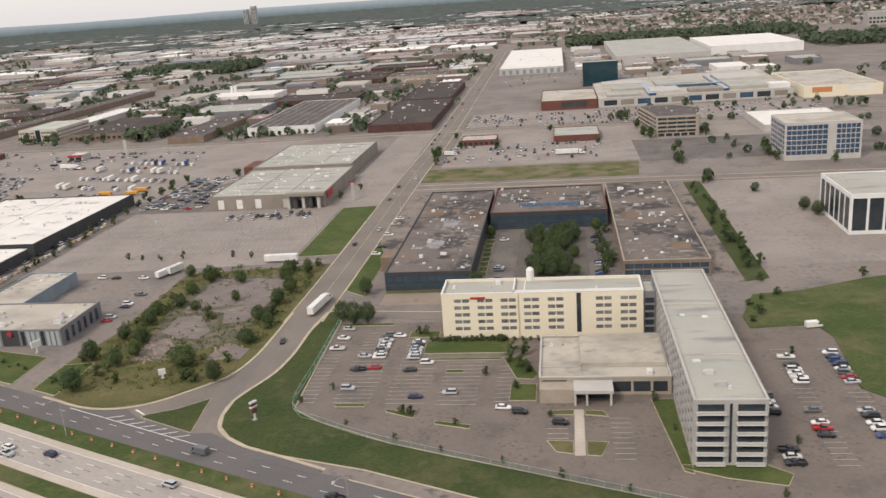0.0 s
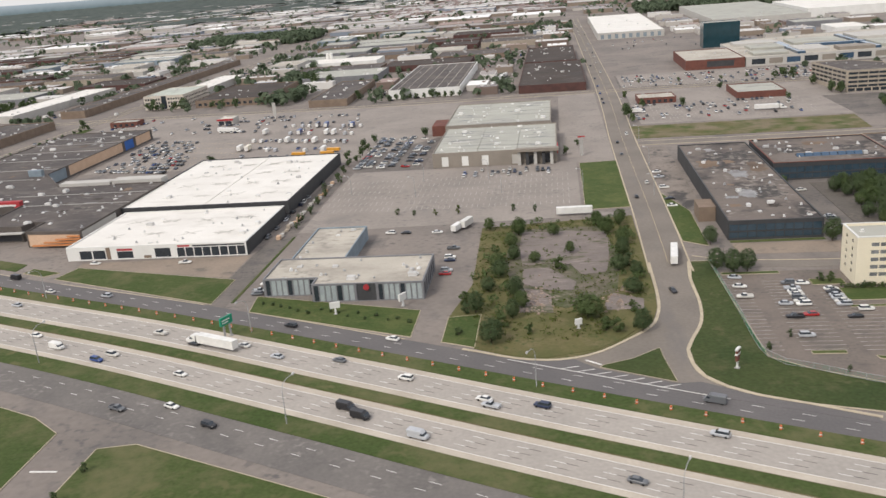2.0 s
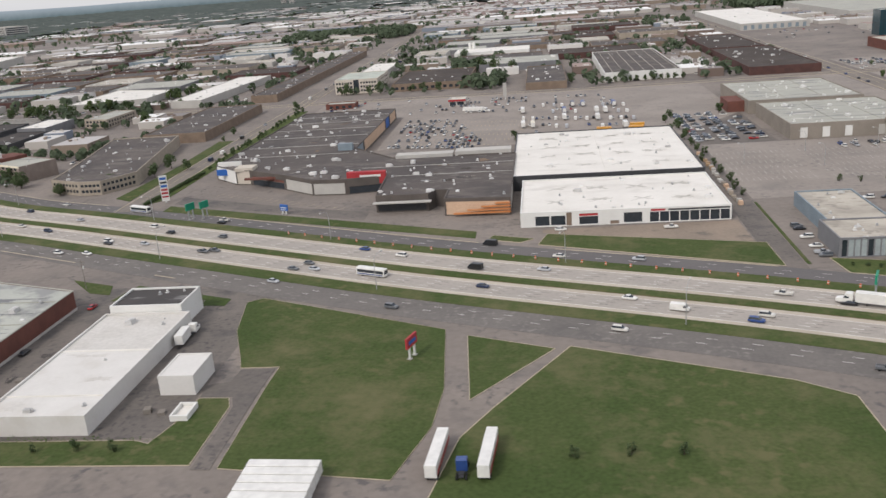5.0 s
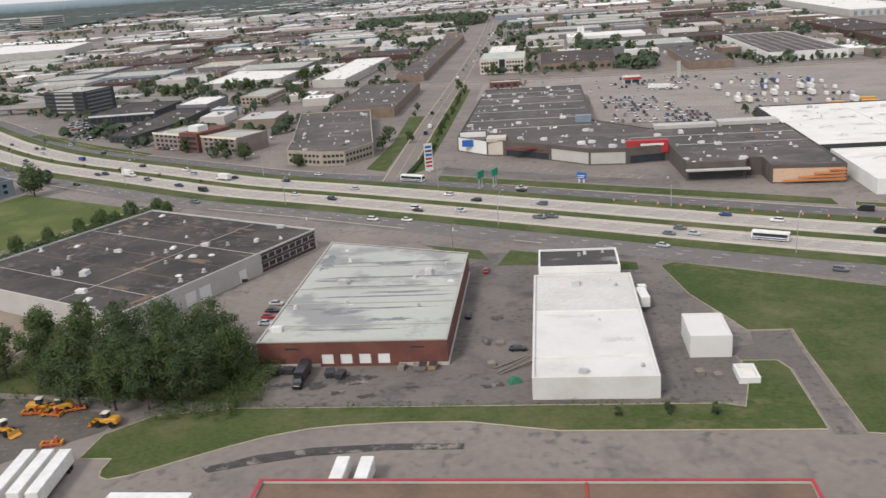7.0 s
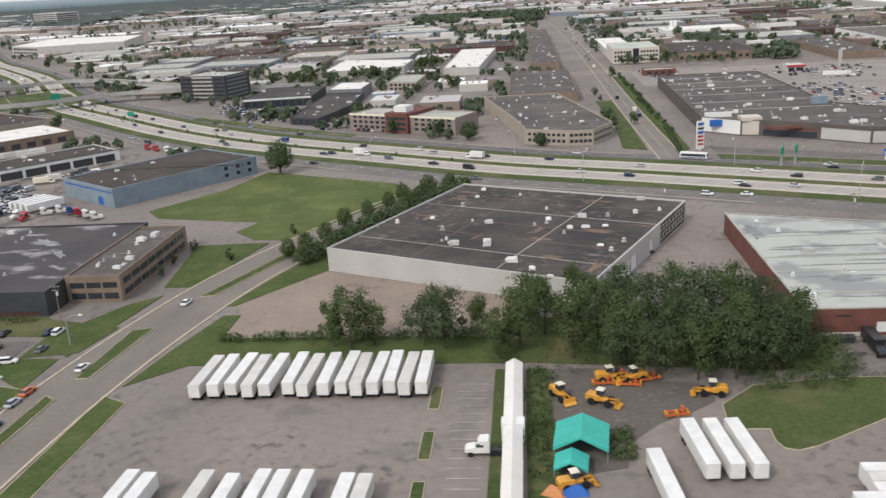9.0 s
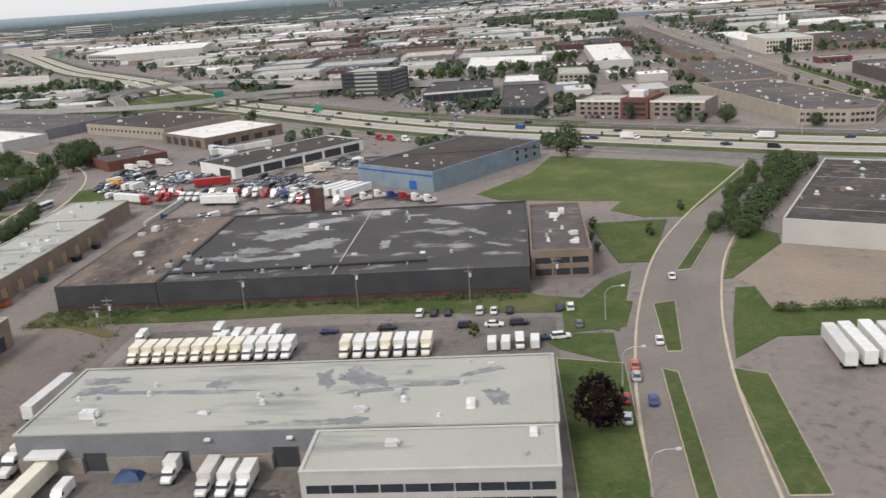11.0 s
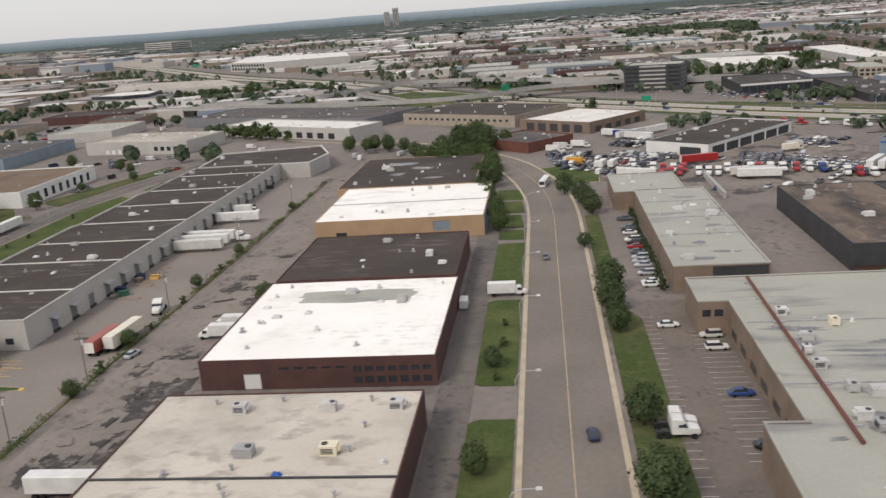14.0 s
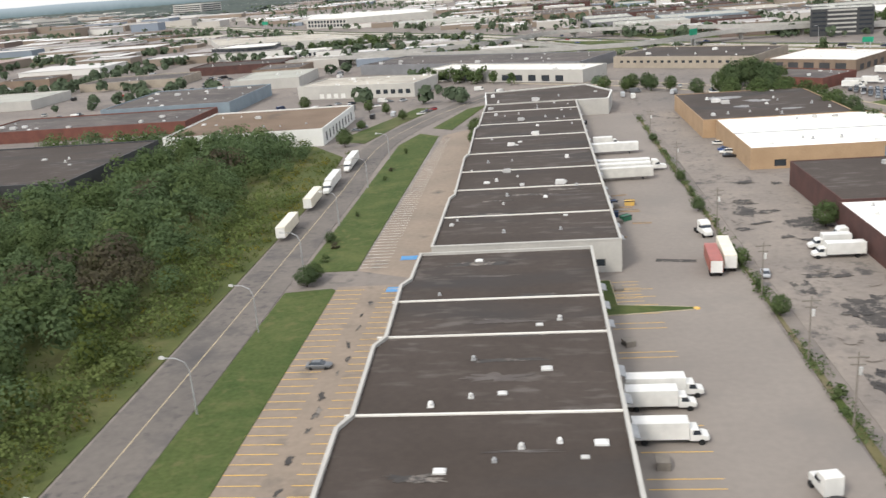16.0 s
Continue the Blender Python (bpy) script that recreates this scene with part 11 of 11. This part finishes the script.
# fence round the hotel parking
root = thing("fence", "green chain-link fence with steel posts", "fence")
fl = curve_pts([(-48.2, 175), (-47.5, 150), (-46.8, 130), (-41, 125), (-28, 118), (0, 107.5), (37, 94)], 2.6)
for p in fl:
    part("post", merge("fence_post", lambda: Solid().tube((0, 0, 0), (0, 0, 1.15), .035, n=6).mesh("post", M["metal"])), None, root, at=Matrix.Translation((p.x, p.y, .05)))
part("rail", strip_solid(fl, -.02, .02, 1.12, 1.17), M["metal"], root)
part("rail", strip_solid(fl, -.02, .02, .15, .2), M["metal"], root)
wire = Solid()
for p, q in zip(fl, fl[1:]):
    for i in range(6):
        a, b = p.lerp(q, i / 6), p.lerp(q, (i + 1) / 6)
        wire.tube((a.x, a.y, .2), (b.x, b.y, 1.12), .012, n=3).tube((a.x, a.y, 1.12), (b.x, b.y, .2), .012, n=3)
part("wire_mesh", wire, M["green_sign"], root)
# covered conveyor, tents and sheds
root = thing("covered_conveyor", "long white covered walkway with a pitched roof", "walkway")
part("body", Solid().box(-351.8, -350.3, 40, 100, 0, 1.8), M["white_wall"], root)
part("roof", Solid().loft([[(-352.1, y, 1.8), (-351.05, y, 2.4), (-350.0, y, 1.8)] for y in (39.8, 100.3)]), M["roof_white"], root)
part("collar", Solid().box(-352.3, -349.8, 84.2, 85.8, 0, 2.2), M["white_wall"], root)


def tent(x, y, deg, w, L, h, label):
    root = thing("tent", label, "tent", Matrix.Translation((x, y, .04)) @ Matrix.Rotation(radians(deg), 4, "Z"), "tents")
    part("canopy", Solid().loft([[(-w / 2, v, h * .6), (0, v, h), (w / 2, v, h * .6), (w / 2, v, h * .45), (0, v, h * .93), (-w / 2, v, h * .45)] for v in (-L / 2, L / 2)]), M["teal"], root)
    for u in (-w / 2 + .1, w / 2 - .1):
        for v in (-L / 2 + .1, 0, L / 2 - .1):
            part("pole", Solid().tube((u, v, 0), (u, v, h * .55), .05, n=6), M["metal"], root)
    part("back_wall", Solid().box(-w / 2 + .1, w / 2 - .1, L / 2 - .1, L / 2 - .04, 0, h * .6), M["teal"], root)


tent(-343.9, 82.5, -6, 5.6, 5.2, 2.9, "teal tarpaulin shelter over stored machines")
tent(-345.2, 78.3, -6, 3.4, 3.0, 1.9, "small teal tarpaulin shelter")
building("white_hut", rect(-248.2, -245.6, 103.6, 107.7), 0.9, "white_wall", "roof_white", "small white concrete pad enclosure", "hut", parapet=.5)
# pipes and ducts on roofs
root = thing("roof_pipe", "rust-red pipe run along a grey roof", "pipe")
part("pipe", Solid().tube((-517.2, 67, 4.44), (-516.4, 110, 4.44), .2, n=8), M["brick_red"], root)
for y in (70, 78, 86, 94, 102, 108):
    part("bracket", Solid().box(-517.2, -516.2, y - .1, y + .1, 4.2, 4.44), M["metal"], root)
root = thing("roof_duct", "black duct running across the dark roof", "duct")
part("duct", Solid().tube((-482, 128.5, 4.25), (-441, 129.5, 4.25), .28, n=8), M["black_wall"], root)
for x in range(-480, -442, 6):
    part("bracket", Solid().box(x - .1, x + .1, 128.2, 129.8, 3.85, 4.1), M["metal"], root)
for x, y in ((-481, 130), (-483.5, 133), (-479, 134.5), (-476, 131), (-485, 129.5), (-482, 137)):
    root = thing("roof_exhaust", "dark exhaust flue and fan box on the roof", "exhaust", Matrix.Translation((x, y, 3.9)))
    part("flue", Solid().tube((0, 0, 0), (0, 0, 1.2), .26, .2, 8), M["dark_metal"], root)
    part("fan_box", Solid().box(-.6, .6, -1.3, -.2, 0, .7), M["metal"], root)
for x, y in ((-470.2, 178.5), (-468.6, 177.4)):
    root = thing("chimney", "brown brick square chimney", "chimney", Matrix.Translation((x, y, 0)))
    part("shaft", Solid().box(-.7, .7, -.7, .7, 0, 6.0), M["brick_dark"], root)
    part("cap", Solid().box(-.8, .8, -.8, .8, 6.0, 6.3), M["concrete"], root)
for x, y in ((-7, 168.6), (-245.6, 640), (-243, 640)):
    root = thing("roof_silo", "white cylindrical storage tank with a cap", "tank", Matrix.Translation((x, y, 0)))
    part("shell", Solid().tube((0, 0, 0), (0, 0, 11.2 if y < 200 else 8), .8 if y < 200 else 1.2, n=14), M["white_wall"], root)
    part("cap", Solid().tube((0, 0, 11.2 if y < 200 else 8), (0, 0, 11.7 if y < 200 else 8.6), .8 if y < 200 else 1.2, .3, n=14), M["white_wall"], root)
# stacked goods along the lane beside the white stores
for i in range(24):
    y = 203 + i * 2.5 + rng.uniform(-.4, .4)
    root = thing("pallet_stack", "stack of orange and tan building goods on a pallet", "pallet stack", Matrix.Translation((-149.6 + rng.uniform(-.4, .4), y, 0.0)) @ Matrix.Rotation(rng.uniform(-.2, .2), 4, "Z"), "pallet stacks")
    h = rng.uniform(.5, 1.1)
    part("crate", Solid().box(-.5, .5, -.6, .6, .12, h), M[rng.choice(("brick_tan", "beige_brick", "peach", "light_wall", "taupe_wall"))], root)
    part("pallet", Solid().box(-.55, .55, -.65, -.45, 0, .12).box(-.55, .55, -.1, .1, 0, .12).box(-.55, .55, .45, .65, 0, .12), M["pole_wood"], root)
# pale block wall behind the dealer yard
root = thing("yard_wall", "pale concrete block wall beside the yard", "wall")
part("wall", Solid().box(-506.4, -505.9, 174, 196, 0, 1.1), M["light_wall"], root)
part("coping", Solid().box(-506.5, -505.8, 173.9, 196.1, 1.1, 1.2), M["concrete"], root)
# machine frames and tarpaulins in the dirt yard
M["tarp_navy"] = material("navy_tarpaulin", (0.02, 0.045, 0.11), (0.03, 0.06, 0.13), 0.8, 3.0, 0.6)
M["tarp_green"] = material("green_tarpaulin", (0.03, 0.13, 0.075), (0.04, 0.16, 0.09), 0.8, 3.0, 0.6)
for x, y, dg in ((-340.4, 97.6, 5), (-337.2, 97.2, -8), (-334.8, 98.6, 20), (-338.6, 99.4, 0), (-333.0, 89.6, 10)):
    root = thing("machine_frame", "orange steel machine frame lying on dirt", "machine frame", Matrix.Translation((x, y, .06)) @ Matrix.Rotation(radians(dg), 4, "Z"), "machines")
    part("beam", Solid().box(-1.4, 1.4, -.5, -.35, .2, .45).box(-1.4, 1.4, .35, .5, .2, .45), PAINT["orange"], root)
    part("crossbar", Solid().box(-1.3, -1.1, -.5, .5, .1, .5).box(-.1, .1, -.5, .5, .1, .5).box(1.1, 1.3, -.5, .5, .1, .5), PAINT["yellow"], root)
    part("mast", Solid().box(.5, .75, -.3, .3, .45, 1.1), PAINT["orange"], root)
for x, y, dg, w, mt, lb in ((-345.2, 74.8, 10, 1.5, "blue", "crumpled blue tarpaulin over stored goods"), (-347, 74.4, -20, 1.3, "orange", "orange tarpaulin over stored goods"), (-465.8, 75.2, 8, 1.6, "tarp_navy", "navy tarpaulin heap beside a loading dock"), (-276.6, 105, 30, 1.0, "tarp_green", "green tarpaulin heap beside the white warehouse")):
    root = thing("tarpaulin", lb, "tarpaulin", Matrix.Translation((x, y, .03)) @ Matrix.Rotation(radians(dg), 4, "Z"))
    part("sheet", Solid().loft([[(-w, -w * .6, 0), (w * .9, -w * .7, 0), (w, w * .5, 0), (-w * .8, w * .7, 0)], [(-w * .7, -w * .4, .45), (w * .6, -w * .35, .6), (w * .55, w * .3, .5), (-w * .5, w * .4, .65)], [(-w * .3, -w * .1, .7), (w * .2, -w * .15, .85), (w * .2, w * .1, .75), (-w * .2, w * .15, .85)]]), M[mt], root)
for i, (x0, y0, x1, y1, z0) in enumerate(((-279.2, 107.6, -274.4, 111.4, .9), (-278.8, 107.2, -274.2, 110.6, .6), (-279.6, 109, -275, 112.6, .3))):
    root = thing("timber_beam", "long weathered beam leaning by the white warehouse", "beam")
    part("beam", Solid().tube((x0, y0, .12), (x1, y1, z0), .14, .14, 6), M["pole_wood"], root)
# trucks and bins before the brick docks
for x, y, dg, c in ((-302.2, 107.6, 6, "black_wall"), (-300.6, 107.2, -10, "dark_metal"), (-308.4, 108.6, 80, "dark_metal"), (-310.6, 108.2, 85, "rubber"), (-288.4, 109.4, 85, "brick_tan"), (-289.8, 109.2, 92, "pole_wood")):
    root = thing("dumpster", "dark steel waste skip beside the brick dock", "skip", Matrix.Translation((x, y, 0.05)) @ Matrix.Rotation(radians(dg), 4, "Z"), "skips")
    part("bin", Solid().loft([[(-.5, -.8, 0.08), (.5, -.8, 0.08), (.5, .8, 0.08), (-.5, .8, 0.08)], [(-.62, -.95, .8), (.62, -.95, .8), (.62, .95, .8), (-.62, .95, .8)]]), M[c], root)
    part("lid", Solid().box(-.66, .66, -.98, .1, .8, .87), M["dark_metal"], root)
for x, y, L, dg in ((-606.6, 130.6, 3.4, -8), (-606.4, 131.2, 3.0, 4), (-607.1, 140.5, 2.4, 12), (-605.3, 124.2, 2.8, -4), (-609, 117.4, 2.0, 30), (-607, 133, 2.6, -15)):
    root = thing("plank_stack", "loose brown planks on the loading yard", "planks", Matrix.Translation((x, y, .05)) @ Matrix.Rotation(radians(dg), 4, "Z"))
    for q in range(3):
        part("plank", Solid().box(-L / 2, L / 2, -.3 + .22 * q, -.12 + .22 * q, .05 * (q % 2), .05 * (q % 2) + .08), M["brick_tan" if q != 1 else "pole_wood"], root)
for x, y, mt in ((-608.6, 134.6, "tarp_navy"), (-606.0, 134.3, "yellow_paint"), (-607.4, 126, "tarp_green"), (-608.9, 209, "black_wall"), (-606.4, 186.5, "roof_rust"), (-609, 128.2, "tarp_navy")):
    root = thing("crate", "painted steel crate on the loading yard", "crate", Matrix.Translation((x, y, .03)) @ Matrix.Rotation(x % 1, 4, "Z"))
    part("body", Solid().loft([[(-.7, -.45, 0), (.7, -.45, 0), (.7, .45, 0), (-.7, .45, 0)], [(-.78, -.5, .75), (.78, -.5, .75), (.78, .5, .75), (-.78, .5, .75)]]), M[mt], root)
    part("rim", Solid().box(-.82, .82, -.54, -.46, .7, .82).box(-.82, .82, .46, .54, .7, .82), M["dark_metal"], root)
# dock clutter
for x, y in ((-609.4, 135.6), (-608.2, 133.2), (-610, 127), (-608.6, 124.8), (-609.4, 146), (-608.4, 166), (-611, 97.6), (-611.5, 82), (-611.2, 60), (-308.8, 108.9), (-307.2, 109.2), (-312, 109), (-292.4, 109.6), (-280, 110), (-279, 117.4), (-252.6, 106.4), (-250.4, 106)):
    root = thing("pallet_stack", "stack of grey wooden pallets by a loading dock", "pallet stack", Matrix.Translation((x, y, .02)) @ Matrix.Rotation(rng.uniform(-.4, .4), 4, "Z"), "pallet stacks")
    for j in range(rng.randint(3, 7)):
        part("pallet", merge("pallet", lambda: Solid().box(-.5, .5, -.6, .6, .05, .1).box(-.5, .5, -.6, -.5, 0, .05).box(-.5, .5, .5, .6, 0, .05).mesh("pallet", M["pole_wood"])), None, root, at=Matrix.Translation((rng.uniform(-.05, .05), 0, .1 * j)))
patch("dock_island", [(-613.4, 100.6), (-611.8, 100.6), (-611.6, 92.6), (-603.6, 91.3), (-603.6, 90.7), (-613.4, 89.6)], "lush_grass", "wedge of grass between loading bays", z=0.06, kerb=0.12)
root = thing("island_tip", "yellow painted kerb nose of the grass wedge", "kerb")
part("nose", Solid().tube((-603.4, 91, 0), (-603.4, 91, .14), .42, .3, 10), M["yellow_paint"], root)
stripes("dock_lines_north", -611.6, 93.6, 0, 1.05, 7, 3.0, 0, "yellow_paint", "yellow loading bay lines")
patch("asphalt_repair", [(-605.4, 108), (-600.6, 107), (-600.8, 106), (-605.6, 106.9)], "tar", "dark rectangular asphalt repair", z=0.05, category="road patch")
for i, y in enumerate((100.4, 112.6)):
    patch("blue_bay_%d" % (i + 1), rect(-638.6, -636.4, y - 0.8, y + 0.8), "blue_bay", "blue painted accessible parking bay", z=0.05, category="road marking")
# hay-coloured shrubs rolled up on the western lawn
for x, y in ((-649, 118.2), (-648.6, 168)):
    tree(x, y, 0.8, "leaf_brown", shrub=True, wide=2.4, label="low brown flower bed on the lawn")
# chevrons on the motorway gore
gore = Solid()
for i in range(22):
    x, y, a = along(-312 + i * 2.1, 9.9 + 0.0 * i)
    c, q = math.cos(radians(a + 55)), math.sin(radians(a + 55))
    L = 0.9
    gore.add([(x - c * L, y - q * L, .05), (x - c * L + .3, y - q * L, .05), (x + c * L + .3, y + q * L, .05), (x + c * L, y + q * L, .05)], [(0, 1, 2, 3)])
tagged(new("gore_chevrons", gore.mesh("gore_chevrons", M["white_paint"])), "white chevron lines painted on the motorway shoulder", "road marking", kind="structure")
